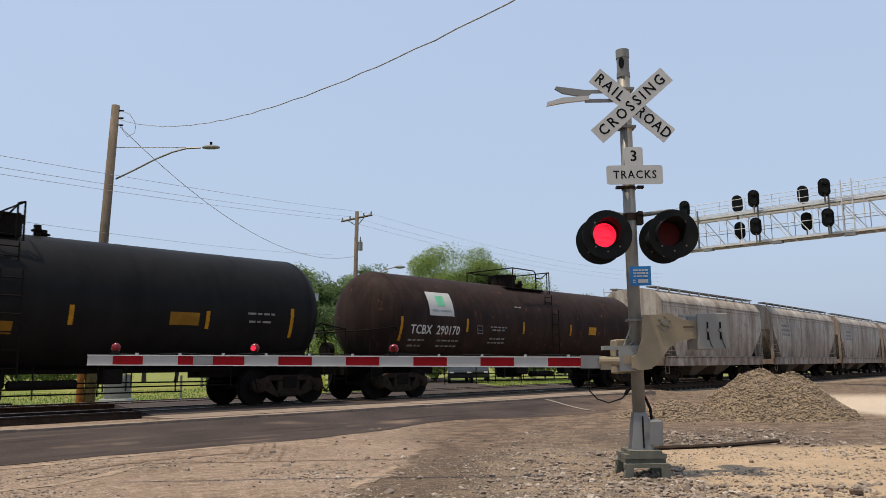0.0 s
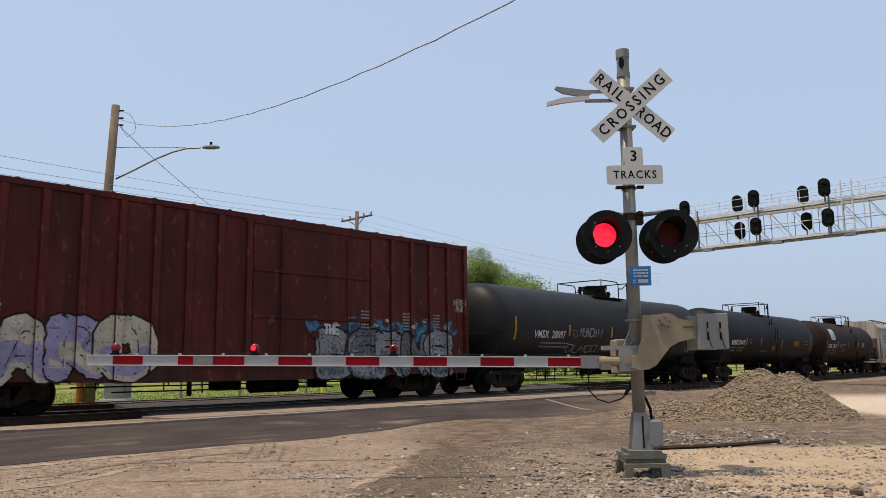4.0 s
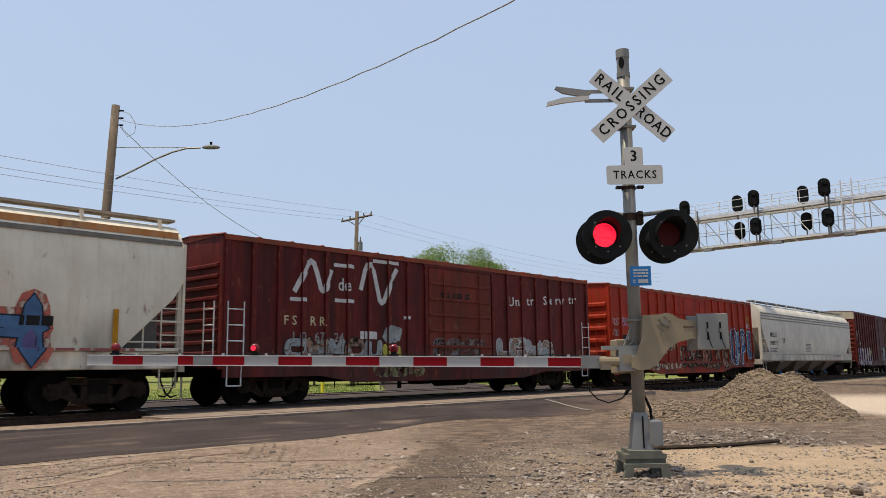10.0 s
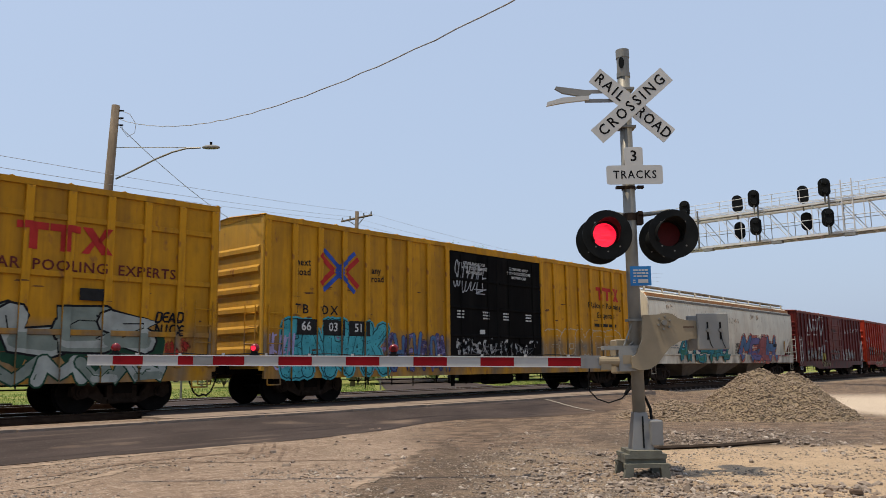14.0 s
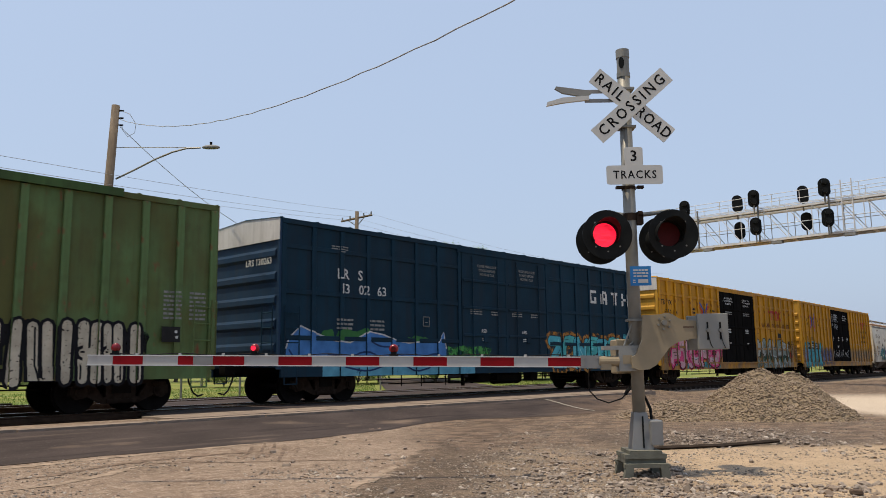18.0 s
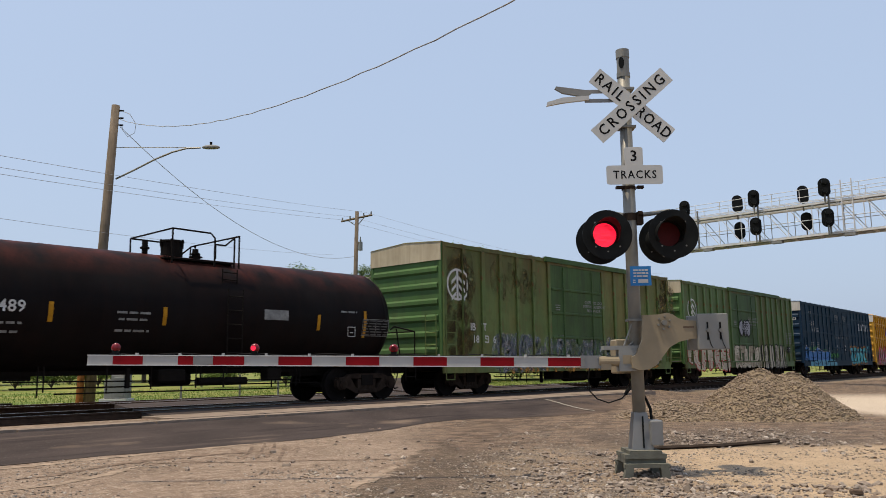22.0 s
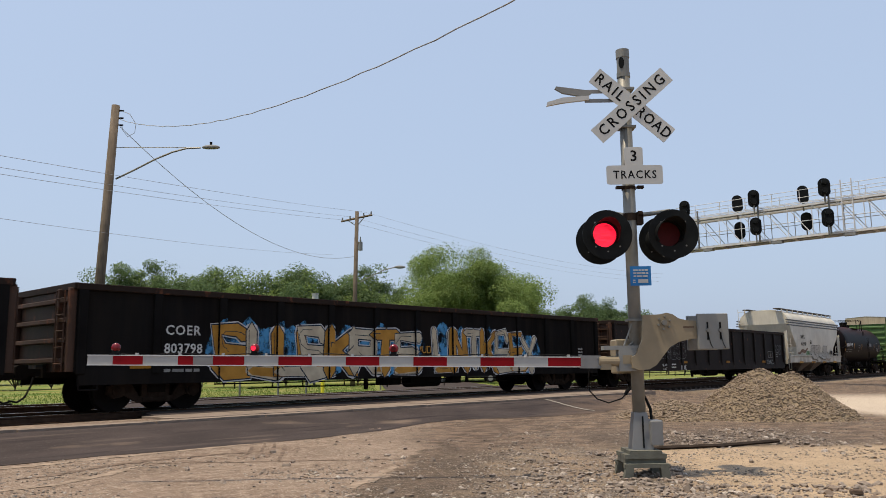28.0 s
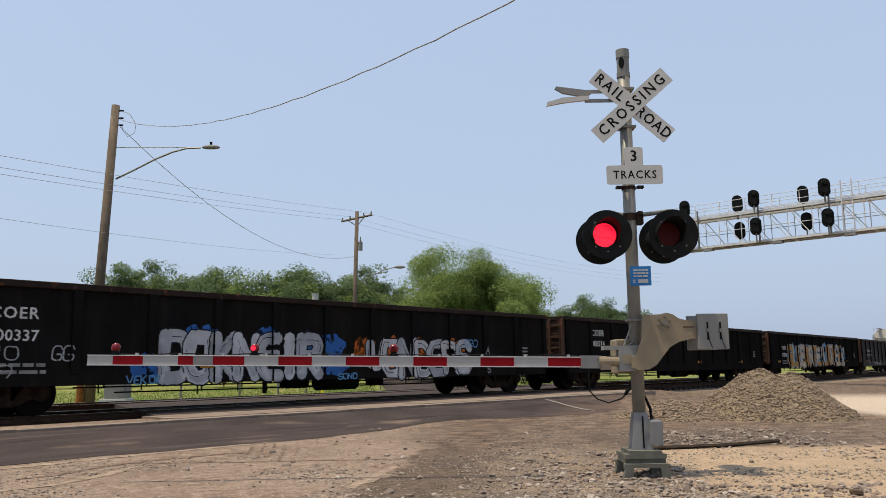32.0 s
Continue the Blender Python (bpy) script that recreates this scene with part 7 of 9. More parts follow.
        rod(bm, (s * (end - 0.3), 0.75, 1.45), (s * (end - 0.1), 0.75, 1.45), 0.26, 14)
        part("hand_brake_wheel", bm, gear, car)
    part("bottom_outlet", boxed(-0.4, 0.4, -0.35, 0.35, 0.55, 1.0, 0.05), gear, car)
    part("jacket_foot", boxed(-tx + 1.2, tx - 1.2, -0.35, 0.35, zc - radius - 0.06, zc - radius + 0.08), gear, car)
    running_gear(car, face - 0.58, tx, sill=False)
    brake_gear(car, -tx + 1.6, tx - 1.6, 0.10)
    return car, face - mark, radius, zc


def on_tank(car, name, words, x, z, height, material, radius, zc, bar=None, squeeze=1.0):
    """Lettering, or a plain plate (bar = width), bent onto the near side of a tank."""
    if bar:
        bm = bmesh.new()
        k = 8
        rows = [[bm.verts.new((x + dx, 0, z - height / 2 + height * i / k)) for dx in (-bar / 2, bar / 2)] for i in range(k + 1)]
        for i in range(k):
            bm.faces.new((rows[i][0], rows[i][1], rows[i + 1][1], rows[i + 1][0]))
        me = as_mesh(bm, name, material)
    else:
        me = text_mesh(words, height, 0.0, 1.05)
        me.transform(Matrix.Translation((x, 0, z)) @ pose(0, 0, 0, 90, 0, 0) @ Matrix.Diagonal((squeeze, 1, 1, 1)))
        me.materials.append(material)
    for v in me.vertices:
        q = min(abs(v.co.z - zc), radius * 0.999)
        v.co.y = -math.sqrt(radius * radius - q * q) - 0.008
    ob = new(name, me)
    ob.parent = car
    return ob
# ---- small marks ----
def square_mark(x, z, s, y):
    """An outlined square of side s."""
    p = [(x, y, z), (x + s, y, z), (x + s, y, z + s), (x, y, z + s)]
    return rods([(p[i], p[(i + 1) % 4]) for i in range(4)] + [((x + s * 0.3, y, z + s * 0.4), (x + s * 0.7, y, z + s * 0.4))], 0.011, 4)


def block_tank(car, x, z, w, hgt, radius, zc):
    """A brand word on a tank, as four plain blocks."""
    for k in range(4):
        on_tank(car, "lettering_bar", "", x - w / 2 + w * (k + 0.5) / 4, z, hgt, M["white_mark"], radius, zc, w / 4 * 0.72)


def data_panel(car, x0, x1, z0, z1, radius, zc):
    """A framed table of small print on a tank."""
    for k in range(6):
        print_line(car, (x0 + x1) / 2, z0 + (z1 - z0) * (k + 0.5) / 6, (x1 - x0) * 0.94, radius, zc, spray("dim_print", (0.085, 0.083, 0.078)), 0.034)
    for z in (z0, z1):
        on_tank(car, "panel_edge", "", (x0 + x1) / 2, z, 0.014, M["grey_mark"], radius, zc, x1 - x0)
    for x in (x0, (x0 + x1) / 2, x1):
        on_tank(car, "panel_edge", "", x, (z0 + z1) / 2, z1 - z0, M["grey_mark"], radius, zc, 0.012)


def print_line(car, x, z, w, radius, zc, ink=None, tall=0.05):
    """One line of small print on a tank, as plain word bars."""
    rnd = random.Random(int(x * 90 + z * 700))
    a = x - w / 2
    while a < x + w / 2 - 0.04:
        b = min(a + rnd.uniform(0.10, 0.26), x + w / 2)
        on_tank(car, "stencil_print", "", (a + b) / 2, z, tall, ink or M["grey_mark"], radius, zc, b - a)
        a = b + 0.05


# ---- the train, from its far right end to its left end ----
GREY_A = paint("pale_hopper_grey", (0.40, 0.365, 0.31), (0.13, 0.075, 0.045), 0.75, 0.35, streak=1.2, low=(2.6, 1.0, (0.17, 0.115, 0.08)))
GREY_B = paint("hopper_grey", (0.53, 0.497, 0.42), (0.26, 0.22, 0.165), 0.14, 0.0, low=(1.9, 0.9, (0.22, 0.20, 0.165)))
GREY_C = paint("stained_hopper_white", (0.60, 0.555, 0.445), (0.38, 0.25, 0.13), 0.24, 0.08, low=(2.4, 1.0, (0.22, 0.19, 0.15)))
TANK_BLACK = paint("tank_black", (0.0078, 0.0078, 0.0082), (0.024, 0.022, 0.020), 0.22, 0, 0.5, spec=0.07)
TANK_BROWN = paint("grimy_brown_tank", (0.0216, 0.0144, 0.0126), (0.055, 0.035, 0.027), 0.5, 0.1, 0.6, spec=0.04)
TANK_GREY = paint("faded_black_tank", (0.0140, 0.0140, 0.0145), (0.042, 0.040, 0.038), 0.2, 0, 0.46, spec=0.10)
for i, (a, b) in enumerate(((33.7, 46.25), (48.05, 61.5), (63.0, 76.6), (78.0, 91.6))):
    c, h, w = hopper(a, b, 4.45, "short grey covered hopper car with rusty streaks", GREY_A, 2, 2, lip=1.3)
    bars(c, -h + 1.6, -h + 3.2, 2.5, 3.3, 3, -w - 0.006, M["grey_mark"], seed=i)

c, h, r, zc = tank_car(15.3, 33.0, "grimy brown tank car with white lettering", TANK_BROWN, 1.47, 2.44, (-1.07, 1.23), -0.2, 0.42, -0.55)
on_tank(c, "lettering", "TCBX  290170", -h + 3.80, 2.06, 0.27, M["white_mark"], r, zc, squeeze=0.92)
on_tank(c, "placard", "", -h + 4.06, 2.90, 0.76, M["sign_white"], r, zc, 1.15)
on_tank(c, "emblem", "", -h + 4.06, 3.0, 0.34, spray("emblem_green", (0.16, 0.48, 0.28)), r + 0.004, zc, 0.38)
on_tank(c, "emblem_bar", "", -h + 4.06, 2.68, 0.07, spray("emblem_grey", (0.3, 0.33, 0.33)), r + 0.004, zc, 0.9)
for k, x in enumerate((2.25, 5.30, 8.41, 11.45)):
    on_tank(c, "reflector", "", -h + x, 2.08 if k == 0 else 2.26, 0.72 if k == 0 else 0.42, M["yellow_mark"], r, zc, 0.10)
on_tank(c, "placard", "", -h + 13.02, 2.26, 0.30, M["yellow_mark"], r, zc, 0.55)
for x, w, z in ((3.0, 0.7, 1.75), (4.5, 1.1, 1.75), (6.97, 0.9, 2.24), (6.97, 0.7, 2.14), (8.21, 0.4, 2.99), (3.0, 0.6, 1.58), (4.5, 1.0, 1.58), (6.97, 0.8, 1.85), (6.97, 0.9, 1.72)):
    print_line(c, -h + x, z, w, r, zc)
part("plate_mark", square_mark(-h + 5.8, 2.0, 0.26, -r - 0.01), M["grey_mark"], c)

c, h, r, zc = tank_car(-3.22, 15.3, "black tank car with yellow reflector strips", TANK_BLACK, 1.50, 2.42, (-1.25, 0.32), 0.30, 0.34, -0.18)
on_tank(c, "lettering", "200697", -h + 4.05, 2.05, 0.26, M["white_mark"], r, zc)
block_tank(c, -h + 3.0, 2.05, 0.85, 0.25, r, zc)
for k, x in enumerate((2.05, 4.80, 7.07, 10.67, 13.89, 16.35)):
    on_tank(c, "reflector", "", -h + x, 2.1, 0.75 if k in (0, 5) else 0.42, M["yellow_mark"], r, zc, 0.10)
on_tank(c, "placard", "", -h + 13.29, 2.11, 0.30, spray("brown_placard", (0.20, 0.10, 0.012)), r, zc, 0.75)
on_tank(c, "placard", "", -h + 9.3, 1.8, 0.26, spray("brown_placard", (0.20, 0.10, 0.012)), r, zc, 0.5)
for x, w, z in ((3.05, 0.6, 1.77), (4.1, 0.9, 1.77), (3.05, 0.5, 1.62), (4.1, 0.8, 1.62), (7.8, 1.1, 1.62), (15.4, 0.8, 2.3), (15.4, 0.7, 2.1)):
    print_line(c, -h + x, z, w, r, zc)
part("plate_mark", square_mark(-h + 5.1, 2.0, 0.26, -r - 0.01), M["grey_mark"], c)

c, h, r, zc = tank_car(-22.3, -3.22, "faded black tank car with white tags", TANK_GREY, 1.50, 2.42, (-0.69, 1.61), 0.55, 0.50, 0.7)
on_tank(c, "lettering", "VMSX  28097", -h + 3.7, 2.06, 0.27, M["white_mark"], r, zc, squeeze=0.9)
for k, x in enumerate((1.52, 4.98, 8.17, 11.50, 14.64)):
    on_tank(c, "reflector", "", -h + x, 2.25, 0.80 if k == 0 else 0.42, M["yellow_mark"], r, zc, 0.10)
on_tank(c, "placard", "", -h + 13.93, 2.05, 0.26, spray("yellow_placard", (0.46, 0.36, 0.03)), r, zc, 0.95)
on_tank(c, "placard", "", -h + 8.27, 1.60, 0.24, spray("brown_placard", (0.20, 0.10, 0.012)), r, zc, 0.75)
for x, w, z in ((11.1, 1.2, 1.68), (11.1, 0.9, 1.54), (4.15, 1.9, 1.76), (4.15, 1.9, 1.62), (11.1, 1.0, 1.40)):
    print_line(c, -h + x, z, w, r, zc)
part("plate_mark", square_mark(-h + 5.2, 2.0, 0.26, -r - 0.01), M["grey_mark"], c)
H3 = h + 0.7
data_panel(c, -H3 + 16.59, -H3 + 17.62, 1.92, 2.39, r, zc)
part("plate_mark", square_mark(-H3 + 15.96, 1.51, 0.30, -math.sqrt(r * r - (1.66 - zc) ** 2) - 0.03), M["grey_mark"], c)
on_tank(c, "reflector", "", -H3 + 17.76, 2.35, 0.80, M["yellow_mark"], r, zc, 0.10)
tag(c, "MUNCH!!", -H3 + 6.40, -H3 + 8.15, 2.03, 2.36, WORN_SILVER, 0.018, 0.1, 5)
tag(c, "OLMOO!", -H3 + 5.72, -H3 + 8.45, 1.42, 1.72, WORN_SILVER, 0.016, 0.1, 6, 0.14)
tag(c, "KOSEN", -H3 + 12.45, -H3 + 14.0, 1.92, 2.12, spray("faint_grey", (0.055, 0.055, 0.055), (0.36, 0.52), 14), 0.016, 0.2, 7, 0.14)
tag(c, "MUSE", -H3 + 12.6, -H3 + 15.2, 1.4, 1.75, spray("faint_grey", (0.055, 0.055, 0.055), (0.36, 0.52), 14), 0.014, 0.2, 8, 0.14)

# brown-red boxcar with a pale end panel
BROWN_RED = paint("oxide_red_paint", (0.082, 0.0135, 0.0098), (0.026, 0.010, 0.008), 0.7, 0.15, low=(1.9, 0.8, (0.05, 0.029, 0.022)))
BROWN_DARK = paint("oxide_red_end", (0.1313, 0.0192, 0.0119), (0.05, 0.02, 0.015), 0.5, 0.1)
TAN_END = paint("tan_end_panel", (0.4011, 0.3460, 0.2450), (0.25, 0.2, 0.13), 0.4)
c, h, posts, w = boxcar(-38.68, -22.85, 4.82, "oxide-red boxcar with graffiti and a tan end panel", BROWN_RED, BROWN_DARK, BROWN_RED, BROWN_RED, 14, ((7.6, 11.6),), 2, TAN_END, 0.16, 0.07, belly=0.08)
lettering(c, "NOKL", -h + 1.42, -w - 0.045, 2.33, 0.24, M["white_mark"], 0, 1.0, 0.8)
lettering(c, "5606   69", -h + 1.75, -w - 0.045, 1.90, 0.24, M["white_mark"], 0, 1.0, 0.8)
throw_up(c, "GARO", -h + 0.35, -h + 5.2, 0.70, 2.1, [spray("worn_lilac", (0.26, 0.23, 0.34), (0.31, 0.40), 17), WORN_CREAM], WORN_DARK, None, 0.40, 0.05, seed=31, wild=0.10)
cloud(c, -h + 9.3, -h + 15.3, 1.55, 2.36, 12, BLUE_MIST, 32)
for i in range(11):
    cloud(c, -h + 9.7 + 0.5 * i, -h + 9.86 + 0.5 * i, 1.92 + 0.14 * (i * 7 % 3), 2.05 + 0.14 * (i * 7 % 3), 1, CREAM_MIST, 320 + i, 0.0045, "pale dot of sprayed paint")
throw_up(c, "BERNS", -h + 9.55, -h + 15.2, 0.66, 1.95, [spray("dull_silver", (0.20, 0.205, 0.21), (0.33, 0.44), 17), spray("worn_ash", (0.11, 0.115, 0.12), (0.33, 0.44), 17)], BLACK, None, 0.31, 0.05, seed=33, over=0.92, shine=WORN_SILVER)
tag(c, "THE", -h + 9.9, -h + 10.42, 1.84, 2.09, WHITE, 0.032, 0.0, 34, 0.03, 0)
tag(c, "HENS", -h + 15.2, -h + 15.7, 2.86, 3.05, CREAM, 0.014, 0.1, 35)
tag(c, "PAIR", -h + 15.3, -h + 15.65, 2.66, 2.82, CREAM, 0.012, 0.1, 36)
tag(c, "RYE", -h + 0.35, -h + 1.1, 2.6, 3.35, CREAM, 0.02, 0.1, 37, 0.16)
for x in (h - 4.6, h - 2.9, h - 1.6):
    bars(c, x, x + 0.3, 2.0, 2.55, 6, -w - 0.02, M["grey_mark"])
lettering(c, "NOKL 5606", -h - 0.05, -0.6, 4.62, 0.14, M["black_mark"]).matrix_basis = pose(-h - 0.05, 0.9, 4.6, 90, 0, -90)

# grey covered hopper
c, h, w = hopper(-59.95, -40.15, 4.46, "clean light grey covered hopper car with black lettering", GREY_B, 4, 3, lip=1.53, stripe=spray("rib_grey", (0.25, 0.245, 0.215)), gate_cap=spray("blue_cap", (0.05, 0.22, 0.48)))
lettering(c, "MULX", -h + 1.98, -1.605, 2.56, 0.27, M["black_mark"], 0, 1.2)
lettering(c, "200917", -h + 2.06, -1.60, 2.08, 0.26, M["black_mark"], 0, 1.2)
bars(c, -h + 1.5, -h + 2.7, 1.55, 1.85, 2, -1.585, M["grey_mark"])
bars(c, -h + 8.36, -h + 9.44, 1.62, 2.15, 6, -1.60, M["grey_mark"])
bars(c, -h + 15.0, -h + 16.2, 1.30, 1.45, 2, -1.53, M["grey_mark"])
part("plate_mark", square_mark(-h + 3.58, 2.12, 0.27, -1.605), M["black_mark"], c)
for x in (2.6, 7.2, 12.2, 17.0):
    bars(c, -h + x, -h + x + 0.7, 0.98, 1.12, 2, -1.575, M["grey_mark"])

# orange-red boxcar
ORANGE_RED = paint("orange_red_paint", (0.290, 0.0235, 0.0075), (0.075, 0.012, 0.008), 0.45, 0.15, low=(1.9, 0.8, (0.085, 0.035, 0.022)))
ORANGE_DOOR = paint("orange_red_door", (0.33, 0.022, 0.008), (0.06, 0.014, 0.010), 0.6, 0.25, low=(2.0, 1.2, (0.035, 0.016, 0.012)))
RUST_ROOF = paint("rusty_roof", (0.2271, 0.0435, 0.0205), (0.09, 0.05, 0.03), 0.6, 0.4)
c, h, posts, w = boxcar(-77.16, -61.55, 4.25, "bright orange-red boxcar with black number panel and graffiti", ORANGE_RED, ORANGE_RED, RUST_ROOF, ORANGE_DOOR, 15, ((6.18, 9.45),), 3, None, 0.13, 0.07, 0.0, 5, belly=0.22)
painted("number_panel", [quad(-h + 0.89, -h + 3.04, 1.48, 2.16)], M["black_mark"], c, "black panel behind white lettering", 0.005)
lettering(c, "K  C S  M", -h + 2.08, -w - 0.063, 2.0, 0.22, M["white_mark"], 0, 1.1)
lettering(c, "1 4  2 8  4", -h + 2.05, -w - 0.063, 1.64, 0.22, M["white_mark"], 0, 1.1)
cloud(c, -h + 3.1, -h + 6.1, 1.40, 2.15, 8, CREAM_MIST, 41)
tag(c, "ANZAWKEM", -h + 3.2, -h + 6.1, 1.36, 2.14, WORN_DARK, 0.024, 0.0, 42, 0.3, 0)
cloud(c, -h + 3.0, -h + 6.6, 0.68, 1.0, 8, CREAM_MIST, 43)
tag(c, "WWWWWW", -h + 3.1, -h + 4.7, 0.72, 0.92, WORN_DARK, 0.014, 0.0, 44, 0.1)
throw_up(c, "OGEHZ", -h + 6.3, -h + 9.3, 0.80, 1.85, [WORN_TAN, WORN_DARK], WORN_DARK, None, 0.30, 0.04, seed=45, wild=0.12)
throw_up(c, "KLEUEH", -h + 9.2, -h + 12.5, 0.72, 2.08, [WORN_TAN], WORN_DARK, None, 0.42, 0.04, seed=46, wild=0.06)
cloud(c, -h + 12.3, h - 0.05, 1.9, 2.75, 7, GREEN_MIST, 47)
throw_up(c, "CAP", -h + 12.5, h - 0.95, 0.92, 2.68, [NAVY_INK, spray("steel_blue", (0.045, 0.13, 0.24))], WHITE, NAVY_INK, 0.40, 0.065, 0.05, seed=48, over=0.95, wild=0.03, shine=WHITE)
throw_up(c, "E", h - 1.1, h - 0.02, 1.25, 2.62, [spray("steel_blue", (0.045, 0.13, 0.24))], WHITE, NAVY_INK, 0.34, 0.05, 0.05, seed=49, over=0.8, wild=0.02)
for i in range(2):
    tag(c, "VVV", h - 0.75, h - 0.2, 1.55 + 0.48 * i, 1.8 + 0.48 * i, BLACK, 0.012, 0.0, 50 + i)
tag(c, "NRS", h - 0.95, h - 0.3, 2.82, 3.08, WHITE, 0.018, 0.1, 52)
tag(c, "BAR", h - 0.8, h - 0.25, 3.12, 3.5, GOLD, 0.02, 0.1, 53)
tag(c, "TOG", -h + 0.14, -h + 0.7, 2.55, 2.85, WHITE, 0.014, 0.1, 54, 0.2)
tag(c, "TOG", -h + 0.2, -h + 0.66, 2.12, 2.36, WHITE, 0.014, 0.1, 55, 0.2)
tag(c, "POSEY", -h + 0.88, -h + 1.6, 2.52, 2.9, LILAC, 0.013, -0.1, 56, 0.2)
bars(c, -h + 1.9, -h + 2.4, 2.25, 2.48, 1, -w - 0.06, spray("tan", (0.4, 0.3, 0.15)))
lettering(c, "KCSM 14284", 0, 0, 0, 0.15, M["white_mark"]).matrix_basis = pose(-h - 0.045, 0.9, 3.95, 90, 0, -90)

# dark red boxcar with old white lettering
DARK_RED = paint("dark_red_paint", (0.102, 0.0125, 0.0100), (0.024, 0.010, 0.009), 0.75, 0.15, low=(1.9, 0.8, (0.05, 0.03, 0.024)))
RED_DOOR = paint("faded_red_door", (0.1487, 0.0238, 0.0128), (0.05, 0.02, 0.015), 0.6, 0.25)
c, h, posts, w = boxcar(-95.25, -78.85, 4.22, "dark red boxcar with ribbed door and faded white lettering", DARK_RED, DARK_RED, RUST_ROOF, RED_DOOR, 16, ((7.24, 10.35),), 5, None, 0.13, 0.07, lad=M["safety"], belly=0.2)
# old railway emblem drawn as plain strokes
swirls = (((2.15, 2.95), (2.38, 3.33), (2.58, 3.70), (2.68, 3.78), (2.79, 3.72), (2.93, 3.37), (3.03, 3.06), (3.10, 3.0), (3.19, 3.08), (3.38, 3.57)), ((4.48, 3.14), (4.63, 3.67), (4.72, 3.84), (4.84, 3.86), (4.98, 3.68), (5.10, 3.25), (5.21, 2.86), (5.29, 2.78), (5.39, 2.85), (5.66, 3.45), (5.90, 3.80)))
strokes = []
for line_pts in swirls:
    for a, b in zip(line_pts, line_pts[1:]):
        dx, dz = b[0] - a[0], b[1] - a[1]
        ln = math.hypot(dx, dz)
        ux, uz = dx / ln * 0.03, dz / ln * 0.03
        nx, nz = -dz / ln * 0.075, dx / ln * 0.075
        strokes.append([(-h + p + q * nx + e * ux, z + q * nz + e * uz) for p, z, q, e in ((a[0], a[1], -1, -1), (b[0], b[1], -1, 1), (b[0], b[1], 1, 1), (a[0], a[1], 1, -1))])
painted("emblem", strokes, M["white_mark"], c, "faded white swirl emblem", 0.012)
for x0, x1, z in ((2.01, 2.56, 2.73), (3.53, 4.23, 2.77), (3.48, 4.22, 3.75), (4.95, 5.99, 3.99)):
    painted("emblem_bar", [quad(-h + x0, -h + x1, z - 0.05, z + 0.05)], M["white_mark"], c)
lettering(c, "de", -h + 3.85, -w - 0.056, 3.2, 0.34, M["white_mark"], 0, 1.0, 0.9)
lettering(c, "F S    R R", -h + 2.5, -w - 0.056, 2.16, 0.24, spray("faded_cream", (0.42, 0.36, 0.22)), 0, 1.05)
lettering(c, "1 0   67   24", -h + 2.95, -w - 0.056, 1.74, 0.24, M["grey_mark"], 0, 1.05)
bars(c, -h + 4.46, -h + 5.12, 1.62, 2.05, 1, -w - 0.02, M["white_mark"])
bars(c, -h + 6.2, -h + 6.5, 2.3, 2.48, 1, -w - 0.06, M["white_mark"])
bars(c, -h + 2.9, -h + 3.3, 1.2, 1.7, 3, -w - 0.02, M["grey_mark"])
lettering(c, "SURF", -h + 8.5, -w - 0.112, 3.10, 0.26, M["black_mark"], 0, 1.15, 1.6)
lettering(c, "Un  tr   Se rv  tr", -h + 13.4, -w - 0.056, 3.26, 0.31, M["white_mark"], -4, 1.15, 1.2)
PALE_SKY = spray("pale_sky", (0.24, 0.26, 0.26), (0.31, 0.40), 17)
throw_up(c, "UOWA", -h + 10.55, -h + 14.1, 1.12, 1.85, [PALE_SKY, WORN_TAN], WORN_WHITE, None, 0.36, 0.03, seed=51, wild=0.12, bend=1)
throw_up(c, "OWMOU", -h + 1.8, -h + 5.4, 1.1, 1.72, [PALE_SKY, WORN_TAN], WORN_DARK, None, 0.32, 0.03, seed=52, wild=0.1)
cloud(c, -h + 5.35, -h + 6.2, 1.55, 2.15, 2, PALE_SKY, 53)
cloud(c, -h + 5.3, -h + 6.1, 1.05, 1.6, 3, spray("worn_lemon", (0.36, 0.33, 0.06), (0.31, 0.40), 17), 54)
throw_up(c, "OBO", -h + 4.9, -h + 7.1, 0.68, 1.08, [spray("olive_mist", (0.13, 0.13, 0.06), (0.40, 0.56), 5)], WORN_TAN, None, 0.36, 0.03, seed=55)
throw_up(c, "BOOT", -h + 7.4, -h + 10.0, 1.15, 1.78, [spray("door_wash", (0.08, 0.028, 0.018), (0.42, 0.6), 5)], spray("dim_silver", (0.14, 0.13, 0.125), (0.33, 0.46), 17), None, 0.36, 0.02, seed=56)

# stained white hopper
c, h, w = hopper(-115.49, -96.2, 4.40, "white covered hopper car stained with rust and graffiti", GREY_C, 3, 0, walk_mat=spray("cream_walkway", (0.30, 0.25, 0.18)))
lettering(c, "CEFX", -h + 2.34, -1.60, 2.57, 0.20, M["black_mark"], 0, 1.1)
lettering(c, "50118", -h + 2.34, -1.59, 2.13, 0.20, M["black_mark"], 0, 1.1)
bars(c, -h + 1.9, -h + 3.0, 1.62, 1.85, 2, -1.575, M["grey_mark"])
part("reflector", boxed(-h + 1.45, -h + 1.57, -1.585, -1.575, 1.5, 2.25), M["yellow_mark"], c)
part("reflector", boxed(h - 1.7, h - 1.58, -1.585, -1.575, 1.5, 2.25), M["yellow_mark"], c)
